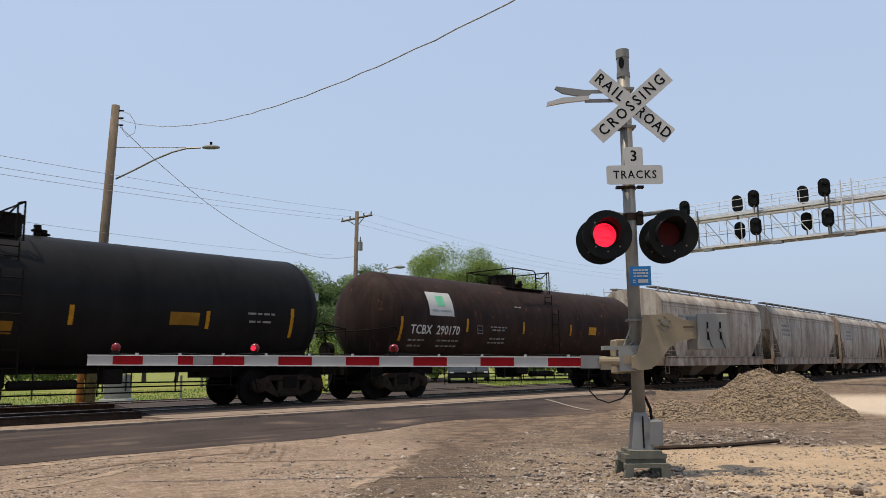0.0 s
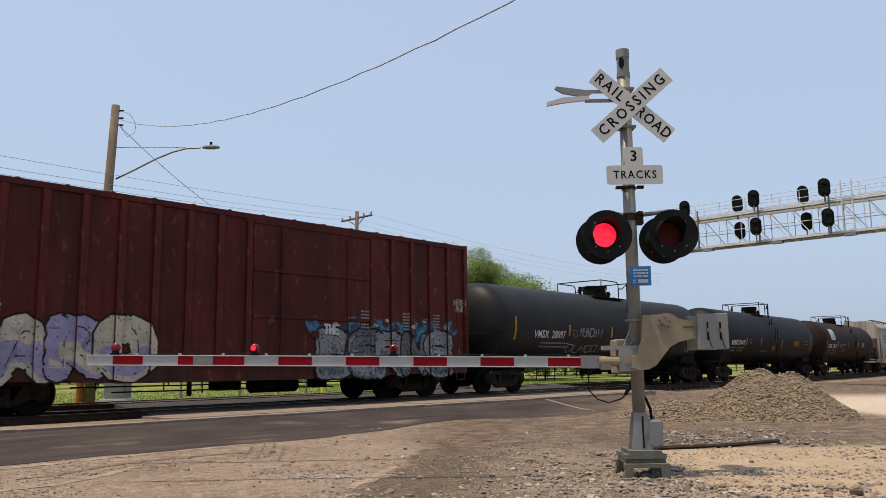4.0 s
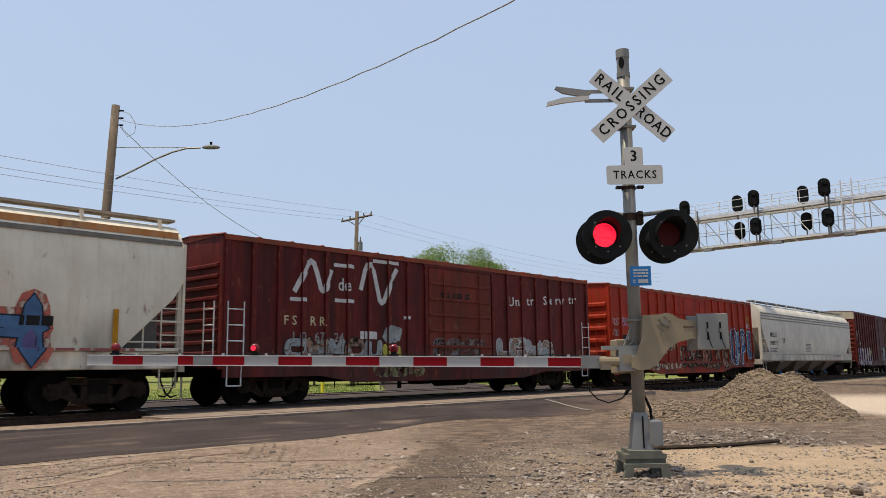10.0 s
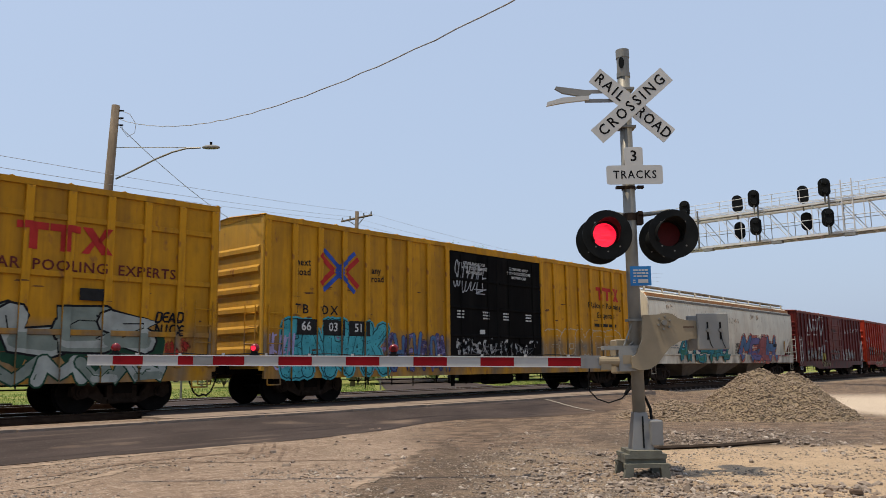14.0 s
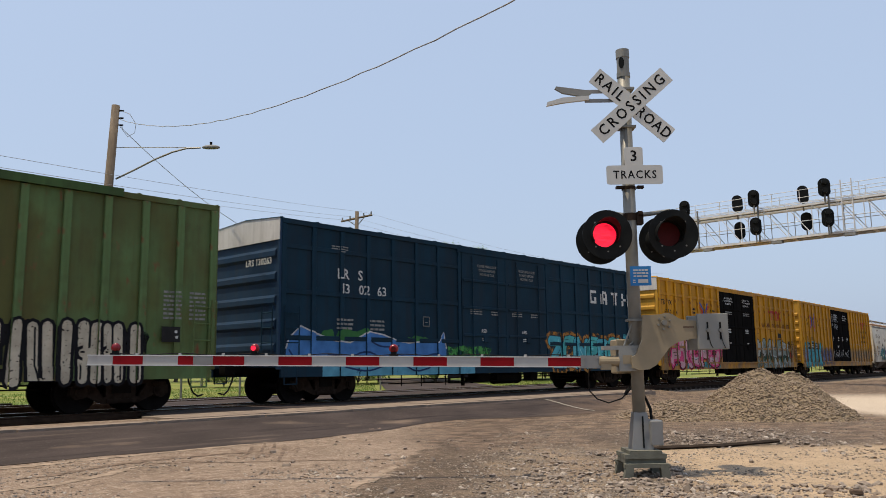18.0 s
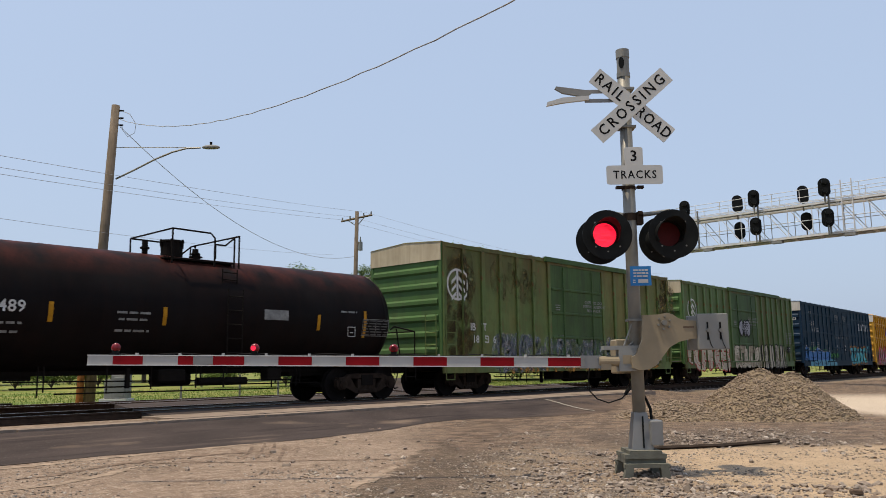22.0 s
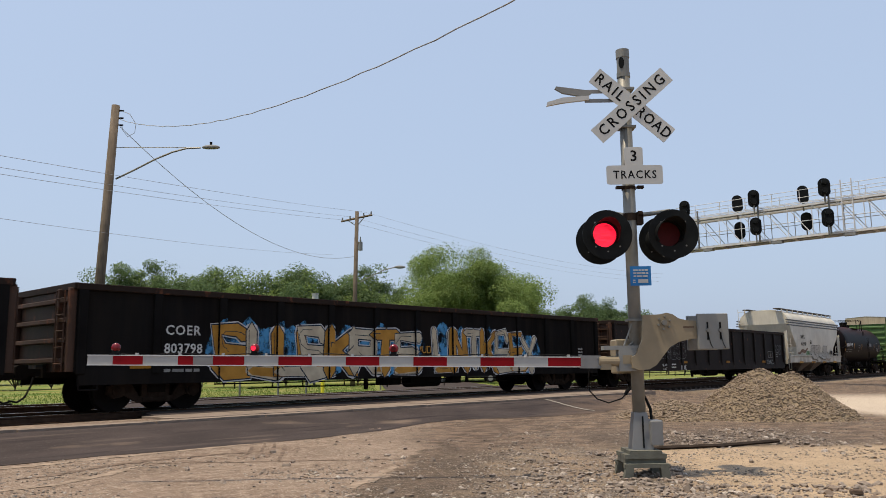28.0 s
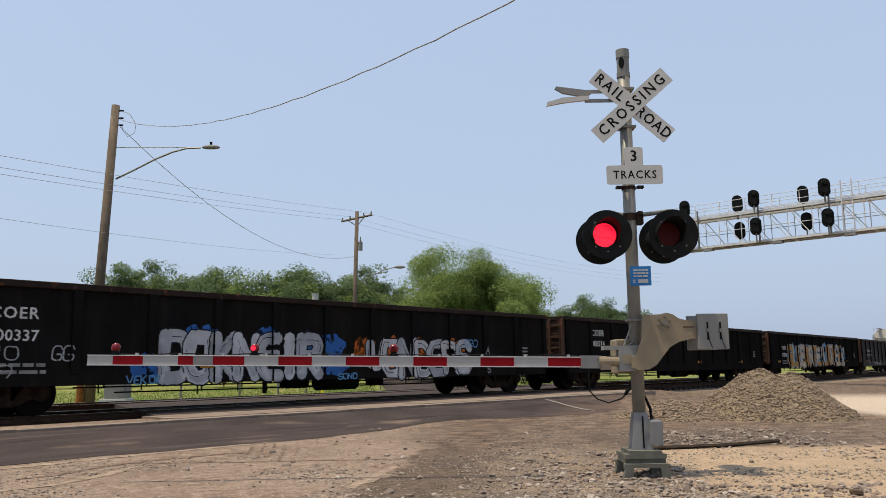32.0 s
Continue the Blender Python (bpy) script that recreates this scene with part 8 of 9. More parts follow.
part("plate_mark", square_mark(-h + 3.6, 2.25, 0.24, -1.60), M["black_mark"], c)
DEEP_TEAL, LEAF_TEAL, PLUM = spray("deep_teal", (0.025, 0.16, 0.19)), spray("leaf_teal", (0.035, 0.14, 0.09)), spray("plum", (0.055, 0.04, 0.12))
cloud(c, -h + 3.6, -h + 9.0, 1.5, 2.15, 8, PLUM, 60)
throw_up(c, "AMUHWAU", -h + 3.0, -h + 9.1, 1.02, 2.36, [DEEP_TEAL, LEAF_TEAL], INK, None, 0.34, 0.035, bend=1, wild=0.16, lean=0.15, spike=0.85, seed=61, over=1.05, shine=CYAN)
for i in range(4):
    cloud(c, -h + 4.6 + 1.1 * i, -h + 4.86 + 1.1 * i, 1.95 + 0.1 * (i % 2), 2.2 + 0.1 * (i % 2), 1, PLUM, 620 + i, 0.013, "round blot of sprayed paint")
tag(c, "AREU", -h + 7.6, -h + 8.2, 1.95, 2.1, INK, 0.012, 0.1, 63)
for i, words in enumerate(("SECK", "TOTO", "AGUE", "ZNEO")):
    tag(c, words, -h + 9.95, -h + 10.5, 1.88 - 0.15 * i, 1.99 - 0.15 * i, BLACK, 0.012, 0.05, 64 + i)
throw_up(c, "MOEH", -h + 10.6, -h + 16.3, 1.12, 2.50, [spray("slate_blue", (0.06, 0.12, 0.22)), spray("slate_violet", (0.11, 0.09, 0.20)), spray("dull_rose", (0.24, 0.07, 0.07))], INK, ROSE_MIST, 0.36, 0.035, 0.14, bend=1, wild=0.14, lean=0.12, spike=0.6, seed=68, over=1.0)
bars(c, h - 2.9, h - 1.2, 1.32, 1.42, 1, -1.59, spray("dull_rose", (0.24, 0.07, 0.07)))
RUSTY = paint("rust_orange", (0.37, 0.145, 0.035), (0.44, 0.33, 0.21), 0.45, rust=0.4)
part("roof_edge", boxed(-h + 0.1, h - 0.1, -1.53, -1.40, 3.80, 3.90), spray("dark_edge", (0.16, 0.15, 0.13)), c)
part("roof_edge", boxed(-h + 0.15, h - 0.15, -1.42, -1.20, 3.97, 4.12), RUSTY, c, "rust-stained roof edge")
RUST_MIST = spray("rust_mist", (0.40, 0.25, 0.12), (0.46, 0.80), 5)
for k, (x0, x1, z0, z1) in enumerate(((1.1, 2.9, 2.85, 3.3), (1.5, 2.6, 3.4, 3.7), (4.2, 5.8, 2.65, 3.0), (9.0, 10.6, 3.0, 3.35), (12.2, 13.6, 3.3, 3.7))):
    cloud(c, -h + x0, -h + x1, z0, z1, 5, RUST_MIST, 690 + k, 0.004, "thin rust stain")
bars(c, h - 3.6, h - 2.9, 1.75, 2.15, 1, -1.59, M["black_mark"])

# two yellow boxcars with black doors
YELLOW = paint("rail_yellow", (0.440, 0.205, 0.007), (0.13, 0.065, 0.02), 0.45, 0.12, low=(2.05, 1.70, (0.165, 0.130, 0.092)))
# the same yellow for the ends, with sunlight mixed into the colour
YELLOW_END_LIT = paint("sunlit_yellow_end", (0.4300, 0.2350, 0.0280), (0.25, 0.15, 0.05), 0.4, 0.1)
BLACK_DOOR = paint("black_door_paint", (0.006, 0.006, 0.006), (0.02, 0.018, 0.016), 0.4, spec=0.0)
WHITE_END = paint("white_end_panel", (0.4946, 0.4763, 0.4395), (0.3, 0.27, 0.23), 0.4)
LOGO_BLUE, LOGO_RED = spray("logo_blue", (0.03, 0.07, 0.30)), spray("logo_red", (0.36, 0.025, 0.02))


def arrow_emblem(car, cx, cz, s, y):
    """Two blue chevrons that cross, with red ones inside their open ends, in plain colour."""
    for k, (m, x0, x1, z0, wd) in enumerate(((LOGO_RED, 1.25, 0.36, 0.72, 0.26), (LOGO_BLUE, 1.02, -0.20, 1.0, 0.22))):
        for side in (-1, 1):
            pts = [(cx + side * s * x0, cz + s * z0), (cx + side * s * x1, cz), (cx + side * s * x0, cz - s * z0)]
            polys = [p for leg in (pts[:2], pts[1:]) for p in ribbon(leg, [wd * s] * 2, False)[:1]]
            lay("emblem", polys, m, car, 0.010 + 0.002 * k + 0.001 * (side > 0), None, "blue and red crossed chevron emblem" if k and side > 0 else "")


def yellow_boxcar(x0, x1, eave, label, plain_end, grid, doors):
    return boxcar(x0, x1, eave, label, YELLOW, YELLOW_END_LIT, YELLOW, BLACK_DOOR, 16, doors, 3, plain_end, 0.17, 0.075, 0.05, 6, grid)


c, h, posts, w = yellow_boxcar(-135.85, -116.85, 4.86, "yellow boxcar with black double doors and teal graffiti", None, False, ((7.05, 9.52), (9.56, 12.07)))
lettering(c, "next", -h + 1.25, -w - 0.094, 3.72, 0.19, M["black_mark"], -3, 1.05, 0.95)
lettering(c, "load", -h + 1.27, -w - 0.094, 3.46, 0.19, M["black_mark"], -3, 1.05, 0.95)
arrow_emblem(c, -h + 2.50, 3.58, 0.56, -w - 0.094)
lettering(c, "any", -h + 3.9, -w - 0.094, 3.70, 0.19, M["black_mark"], -3, 1.05, 0.95)
lettering(c, "road", -h + 3.95, -w - 0.094, 3.46, 0.19, M["black_mark"], -3, 1.05, 0.95)
TURQUOISE = spray("turquoise", (0.055, 0.30, 0.34), (0.31, 0.40), 17)
cloud(c, -h + 0.5, -h + 4.4, 0.72, 2.1, 9, LILAC_MIST, 70)
throw_up(c, "BNRAK", -h + 0.55, -h + 4.35, 0.74, 2.18, [TURQUOISE], spray("teal_line", (0.015, 0.06, 0.07)), TURQUOISE, 0.38, 0.035, 0.05, seed=71, over=1.0)
tag(c, "WEVEM", -h + 0.15, -h + 0.9, 0.9, 1.8, LILAC, 0.025, 0.1, 72, 0.2)
throw_up(c, "SWEVAOM", -h + 4.3, -h + 6.9, 0.76, 1.95, [LILAC_MIST, spray("slate_blue", (0.06, 0.12, 0.22))], spray("dim_violet", (0.05, 0.04, 0.10), (0.36, 0.48), 7), None, 0.26, 0.03, seed=73, wild=0.16, bend=1)
throw_up(c, "BOMBS", -h + 12.2, -h + 17.9, 1.0, 2.25, [YELLOW], spray("thin_silver", (0.34, 0.32, 0.26), (0.31, 0.40), 17), None, 0.40, 0.03, seed=74, over=0.95)
tag(c, "SO", -h + 7.28, -h + 7.62, 3.5, 4.36, WORN_SILVER, 0.022, 0.1, 75)
tag(c, "COOLE", -h + 7.65, -h + 8.95, 3.35, 4.3, WORN_SILVER, 0.022, 0.25, 76, 0.2)
tag(c, "Z", -h + 8.2, -h + 8.9, 3.3, 3.45, WORN_SILVER, 0.02, 0.5, 77)
cloud(c, -h + 7.3, -h + 11.8, 1.25, 1.85, 16, spray("chipped_white", (0.30, 0.30, 0.29), (0.52, 0.58), 7), 78)
tag(c, "MKRHWAZ", -h + 7.4, -h + 11.6, 1.25, 1.7, WORN_GREY, 0.016, 0.0, 79, 0.4, 0)
lettering(c, "TB  OX", -h + 1.7, -w - 0.094, 2.47, 0.24, M["black_mark"], 0, 1.3, 1.1)
for k, words in enumerate(("66", "03", "51")):
    painted("number_panel", [quad(-h + 1.0 + 0.93 * k, -h + 1.72 + 0.93 * k, 1.80, 2.22)], M["black_mark"], c, "", 0.018)
    lettering(c, words, -h + 1.36 + 0.93 * k, -w - 0.104, 2.02, 0.23, M["white_mark"], lift=0.024)
scrapes(c, -h + 0.3, -h + 6.8, 1.2, 3.2, 34, 761)
scrapes(c, -h + 12.2, -h + 18.5, 1.2, 3.2, 40, 762)
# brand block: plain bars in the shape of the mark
def brand_block(car, x, z0, z1, s):
    polys = []
    t = 0.27 * (z1 - z0)
    for k in range(2):
        xa = x + 0.58 * s * k
        polys += [quad(xa, xa + 0.56 * s, z1 - t, z1), quad(xa + 0.2 * s, xa + 0.37 * s, z0, z1 - t)]
    xc = x + 1.17 * s
    polys += [[(xc, z1), (xc + 0.19 * s, z1), (xc + 0.58 * s, z0), (xc + 0.39 * s, z0)], [(xc, z0), (xc + 0.15 * s, z0), (xc + 0.27 * s, z0 + 0.42 * (z1 - z0)), (xc + 0.20 * s, z0 + 0.52 * (z1 - z0))], [(xc + 0.30 * s, z1 - 0.48 * (z1 - z0)), (xc + 0.37 * s, z1 - 0.56 * (z1 - z0)), (xc + 0.57 * s, z1), (xc + 0.43 * s, z1)]]
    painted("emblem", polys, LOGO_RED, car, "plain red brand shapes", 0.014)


brand_block(c, -h + 15.95, 3.50, 4.03, 1.0)
lettering(c, "Railcar  Pooling", -h + 16.6, -w - 0.096, 3.28, 0.22, M["black_mark"], 0, 1.1, 1.15)
lettering(c, "Experts", -h + 16.6, -w - 0.096, 2.89, 0.22, M["black_mark"], 0, 1.1, 1.15)
bars(c, -h + 15.76, -h + 17.46, 2.38, 2.62, 1, -w - 0.096, M["black_mark"], "web_bar")
for x in (-h + 8.3, -h + 10.75):
    for k, words in enumerate(("CLOSE AND LOCK", "BOTH DOORS BEFORE", "MOVING CAR")):
        lettering(c, words, x, -w - 0.05, 4.28 - 0.15 * k, 0.095, M["white_mark"])
for x in (-h + 7.6, -h + 8.9, -h + 10.0, -h + 11.3):
    bars(c, x - 0.2, x + 0.15, 2.45, 2.75, 3, -w - 0.05, M["white_mark"])
part("placard", boxed(-h + 8.55, -h + 8.8, -w - 0.06, -w - 0.045, 1.98, 2.12), M["sign_white"], c)

c, h, posts, w = yellow_boxcar(-156.0, -137.2, 4.85, "yellow panelled boxcar with black doors and pink graffiti", WHITE_END, True, ((6.90, 9.36), (9.40, 11.84)))
lettering(c, "TB  OX", -h + 0.85, -w - 0.096, 3.73, 0.24, M["black_mark"])
lettering(c, "67 62  14", -h + 1.22, -w - 0.096, 3.29, 0.22, M["black_mark"])
arrow_emblem(c, -h + 5.03, 3.45, 0.48, -w - 0.094)
cloud(c, -h + 0.8, -h + 6.8, 0.68, 1.1, 9, spray("teal_mist", (0.05, 0.22, 0.24), (0.34, 0.5), 5), 80)
throw_up(c, "ANOMO", -h + 0.8, -h + 6.75, 0.80, 2.15, [PINK, spray("blush", (0.46, 0.26, 0.29))], BLACK, spray("crimson_mist", (0.26, 0.012, 0.03), (0.3, 0.46), 6), 0.42, 0.045, 0.06, seed=81, over=0.98, shine=WHITE)
PALE_BLOCK, DARK_GREEN = spray("pale_green_grey", (0.30, 0.32, 0.29)), spray("dark_green", (0.012, 0.045, 0.025))
cloud(c, -h + 12.0, -h + 17.6, 0.95, 1.85, 9, DARK_GREEN, 82)
throw_up(c, "KVLEZ", -h + 12.0, -h + 17.4, 1.30, 2.26, [PALE_BLOCK, spray("steel_green", (0.17, 0.20, 0.17))], BLACK, None, 0.46, 0.05, bend=0, wild=0.16, seed=83, over=0.95)
throw_up(c, "MWVMWW", -h + 11.9, -h + 17.7, 0.64, 1.22, [spray("steel_green", (0.17, 0.20, 0.17)), PALE_BLOCK], DARK_GREEN, None, 0.36, 0.04, bend=0, wild=0.15, seed=84, over=1.05)
tag(c, "DEAD", -h + 17.3, -h + 17.95, 2.0, 2.22, BLACK, 0.022, 0.1, 85)
tag(c, "NICE", -h + 17.3, -h + 18.0, 1.7, 1.93, BLACK, 0.022, 0.1, 86)
cloud(c, -h + 17.5, -h + 18.3, 1.05, 1.7, 3, spray("red_mist", (0.30, 0.03, 0.02), (0.44, 0.62), 5), 87)
for x in (3.75, 6.1):
    bars(c, -h + x - 0.25, -h + x + 0.25, 3.3, 3.65, 2, -w - 0.02, M["black_mark"])

brand_block(c, -h + 14.26, 3.40, 3.97, 1.12)
scrapes(c, -h + 0.3, -h + 6.6, 1.2, 2.8, 20, 763)
scrapes(c, -h + 12.0, -h + 18.4, 1.2, 2.8, 22, 764)
lettering(c, "RAILCAR  POOLING  EXPERTS", -h + 15.35, -w - 0.096, 3.09, 0.22, spray("maroon", (0.10, 0.02, 0.015)), 0, 1.1, 1.05)
for x in (-h + 8.1, -h + 10.6):
    for k, words in enumerate(("CLOSE AND LOCK", "BOTH DOORS BEFORE", "MOVING CAR")):
        lettering(c, words, x, -w - 0.05, 4.32 - 0.15 * k, 0.09, M["white_mark"])
    bars(c, x - 0.45, x + 0.45, 3.45, 3.75, 3, -w - 0.05, M["grey_mark"])
    bars(c, x - 0.25, x + 0.2, 2.5, 2.85, 3, -w - 0.05, M["white_mark"])
    bars(c, x - 0.1, x + 0.2, 1.75, 2.05, 2, -w - 0.05, M["white_mark"])
part("data_plate", boxed(-h + 15.57, -h + 16.17, -w - 0.06, -w - 0.05, 2.40, 2.66), M["black_mark"], c)
lettering(c, "TBOX 676214", 0, 0, 0, 0.15, M["black_mark"]).matrix_basis = pose(-h - 0.05, -0.7, 4.55, 90, 0, -90)

# dark blue boxcar
NAVY = paint("navy_paint", (0.0075, 0.0270, 0.0450), (0.02, 0.022, 0.026), 0.4, spec=0.04)
# brighter copy of the navy: the sun on the ends is painted in
NAVY_END_LIT = paint("sunlit_navy_end", (0.0085, 0.0300, 0.0650), (0.03, 0.035, 0.04), 0.4)
c, h, posts, w = boxcar(-176.72, -157.75, 4.84, "dark blue boxcar with double doors and blue graffiti", NAVY, NAVY_END_LIT, NAVY, NAVY, 15, ((7.13, 9.5), (9.54, 11.9)), 3, WHITE_END, 0.15, 0.05, 0.02, 5, True)
lettering(c, "LR   S", -h + 2.38, -w - 0.066, 3.50, 0.28, M["white_mark"])
lettering(c, "13   02   63", -h + 2.9, -w - 0.066, 3.09, 0.27, M["white_mark"])
word = []
for k, strokes in enumerate((((0, 0, 0.2, 1), (0.2, 0.8, 0.7, 1), (0.2, 0, 0.7, 0.2), (0.5, 0.2, 0.7, 0.5)), ((0, 0, 0.2, 0.8), (0.5, 0, 0.7, 0.8), (0.1, 0.8, 0.6, 1), (0.2, 0.3, 0.5, 0.48)), ((0, 0.8, 0.7, 1), (0.25, 0, 0.45, 0.8)), ((0, 0, 0.2, 0.4), (0.5, 0, 0.7, 0.4), (0.15, 0.4, 0.55, 0.6), (0, 0.6, 0.2, 1), (0.5, 0.6, 0.7, 1)))):
    x = -h + 14.94 + 0.84 * k
    word += [quad(x + a * 0.74, x + b * 0.74, 3.36 + 0.52 * d, 3.36 + 0.52 * e) for a, d, b, e in strokes]
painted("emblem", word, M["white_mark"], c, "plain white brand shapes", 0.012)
GREEN_HILL = spray("hill_green", (0.03, 0.12, 0.035))
cloud(c, -h + 1.3, -h + 3.3, 1.45, 2.05, 4, GREEN_HILL, 90)
cloud(c, -h + 4.5, -h + 5.8, 1.4, 1.98, 3, GREEN_HILL, 91)
cloud(c, -h + 6.2, -h + 8.6, 1.2, 1.6, 5, GREEN_MIST, 92)
ridge(c, "graffiti", [(-h + x, z) for x, z in ((1.4, 1.0), (2.2, 0.98), (3.6, 1.14), (5.2, 1.1), (6.4, 1.2), (7.7, 0.98))], 0.70, spray("light_cyan", (0.09, 0.27, 0.36), (0.26, 0.36), 6), 0.004)
ridge(c, "graffiti", [(-h + x, z) for x, z in ((0.2, 1.45), (0.3, 1.72), (0.67, 2.03), (1.2, 1.84), (1.86, 1.66), (2.4, 1.62), (3.1, 1.94), (3.69, 1.86), (4.2, 1.7), (4.72, 1.64), (5.4, 1.70), (6.02, 1.68), (6.28, 2.0), (6.40, 1.5))], 1.08, spray("wave_blue", (0.05, 0.155, 0.37)), 0.007, WHITE, 0.022)
for pts in (((0.3, 1.4), (0.5, 1.15), (0.9, 1.12)), ((1.6, 1.3), (2.4, 1.2), (3.0, 1.42), (3.7, 1.16)), ((3.2, 1.66), (3.6, 1.5), (4.3, 1.55)), ((4.4, 1.25), (5.2, 1.18), (5.9, 1.36), (6.2, 1.2)), ((2.2, 0.95), (3.0, 0.8), (3.7, 0.98)), ((4.6, 0.95), (5.0, 0.78), (5.6, 0.9))):
    lay("graffiti_line", ribbon(cut_corners([(-h + x, z) for x, z in pts], 2), [0.05] * len(cut_corners(list(pts), 2))), NAVY_INK, c, 0.012)
throw_up(c, "ZONERO", -h + 12.0, -h + 17.3, 0.84, 2.02, [CYAN, TEAL], INK, OCHRE_MIST, 0.36, 0.035, 0.13, bend=1, wild=0.12, seed=93, over=0.95, shine=spray("pale_cyan", (0.2, 0.5, 0.55)))
tag(c, "WADE", -h + 17.45, -h + 18.1, 1.95, 2.2, CYAN, 0.018, 0.1, 94)
tag(c, "WEST", -h + 17.5, -h + 18.1, 1.6, 1.85, CYAN, 0.018, 0.1, 95)
for x in (-h + 8.45, -h + 10.7):
    for k, words in enumerate(("CLOSE AND LOCK", "DOORS BEFORE", "MOVING CAR")):
        lettering(c, words, x, -w - 0.05, 4.24 - 0.14 * k, 0.085, M["grey_mark"])
    bars(c, x - 0.9, x - 0.3, 2.6, 2.9, 4, -w - 0.05, M["grey_mark"])
    bars(c, x + 0.2, x + 0.6, 2.6, 2.85, 3, -w - 0.05, M["grey_mark"])
    lettering(c, "ASD", x - 0.2, -w - 0.05, 2.08, 0.11, M["white_mark"])
    bars(c, x - 0.3, x - 0.05, 1.75, 2.0, 4, -w - 0.05, M["white_mark"])
for x in (2.2, 3.4):
    bars(c, -h + x - 0.3, -h + x + 0.3, 1.95, 2.3, 3, -w - 0.055, M["grey_mark"])
bars(c, -h + 1.7, -h + 2.3, 4.1, 4.3, 3, -w - 0.055, M["grey_mark"])
part("plate_mark", square_mark(-h + 5.3, 2.16, 0.28, -w - 0.06), M["grey_mark"], c)
lettering(c, "LRS 130263", 0, 0, 0, 0.17, M["white_mark"]).matrix_basis = pose(-h - 0.1, -0.75, 3.72, 90, 0, -90)

# two green boxcars
OLIVE = paint("faded_green_paint", (0.084, 0.140, 0.052), (0.072, 0.050, 0.021), 0.5, 0.1, streak=1.3, patch=(0.088, 0.092, 0.029))
OLIVE_B = paint("browned_green_paint", (0.098, 0.140, 0.044), (0.064, 0.044, 0.018), 0.5, 0.12, streak=1.3, patch=(0.150, 0.144, 0.048), top=(3.0, 4.8, (0.105, 0.085, 0.032)))
GREEN_DOOR = paint("green_door_paint", (0.048, 0.092, 0.028), (0.03, 0.03, 0.018), 0.45)
GREEN_END = paint("green_end_paint", (0.052, 0.108, 0.034), (0.07, 0.07, 0.04), 0.35)


def tree_emblem(car, cx, cz, r, y):
    """A ring with a fir tree, in white."""
    n = 40
    polys = []
    for i in range(n):
        a, b = 2 * math.pi * i / n, 2 * math.pi * (i + 1) / n
        polys.append([(cx + q * math.cos(t), cz + q * math.sin(t)) for q, t in ((r, a), (r, b), (r * 0.86, b), (r * 0.86, a))])
    polys.append(quad(cx - 0.09 * r, cx + 0.09 * r, cz - r * 0.9, cz + r * 0.9))
    for k in range(3):
        z = cz + r * (0.45 - 0.5 * k)
        for s in (-1, 1):
            polys.append([(cx + s * a * r, z + b * r) for a, b in ((0.12, 0.12), (0.55, -0.25), (0.55, -0.48), (0.12, -0.1))])
    painted("emblem", polys, M["white_mark"], car, "white fir tree emblem in a ring", 0.010)


def green_extras(c, h, w):
    part("door_rail", boxed(-h + 5.64, -h + 13.51, -w - 0.13, -w - 0.02, 4.74, 4.92), GREEN_DOOR, c, "door rail under the roof edge")
    for k, x in enumerate((-h + 14.6, -h + 15.25)):
        bars(c, x, x + 0.42, 2.05, 2.75, 7, -w - 0.075, M["grey_mark"], seed=k)
    part("data_plate", boxed(-h + 14.55, -h + 15.0, -w - 0.085, -w - 0.075, 1.55, 1.9), M["black_mark"], c)
    bars(c, -h + 14.6, -h + 14.95, 1.6, 1.85, 2, -w - 0.09, M["white_mark"])
    lettering(c, "CLOSE AND LOCK", -h + 9.0, -w - 0.115, 3.36, 0.11, M["grey_mark"])
    lettering(c, "BOTH DOORS BEFORE", -h + 9.0, -w - 0.115, 3.20, 0.11, M["grey_mark"])
    lettering(c, "MOVING CAR", -h + 9.0, -w - 0.115, 3.04, 0.11, M["grey_mark"])
    bars(c, -h + 6.3, -h + 6.6, 2.95, 3.2, 3, -w - 0.11, M["grey_mark"])


c, h, posts, w = boxcar(-194.5, -178.6, 4.87, "faded green boxcar with large cream graffiti", OLIVE, GREEN_END, OLIVE, GREEN_DOOR, 14, ((6.0, 9.66),), 3, TAN_END, 0.17, 0.075, 0.0, 6)
tree_emblem(c, -h + 1.12, 3.55, 0.52, -w - 0.078)
lettering(c, "IB  T", -h + 1.75, -w - 0.078, 2.25, 0.24, M["white_mark"])
lettering(c, "18  60  8", -h + 2.2, -w - 0.078, 1.85, 0.22, M["white_mark"])
RED_LINE = spray("red_line", (0.30, 0.025, 0.022), (0.31, 0.40), 17)
cloud(c, -h + 0.3, -h + 5.5, 1.55, 2.06, 9, spray("maroon_mist", (0.035, 0.012, 0.010), (0.34, 0.5), 5), 100)
throw_up(c, "WOMRES", -h + 0.3, -h + 5.5, 0.64, 1.98, [WORN_CREAM], RED_LINE, None, 0.38, 0.06, seed=101, over=0.95, wild=0.09)
throw_up(c, "ROUDE", -h + 6.0, -h + 10.05, 0.70, 1.86, [WORN_CREAM, spray("worn_beige", (0.27, 0.23, 0.16), (0.31, 0.40), 17)], WORN_DARK, None, 0.40, 0.035, seed=102, wild=0.08)
cloud(c, -h + 10.1, -h + 14.3, 1.15, 1.95, 9, BLACK_MIST, 103)
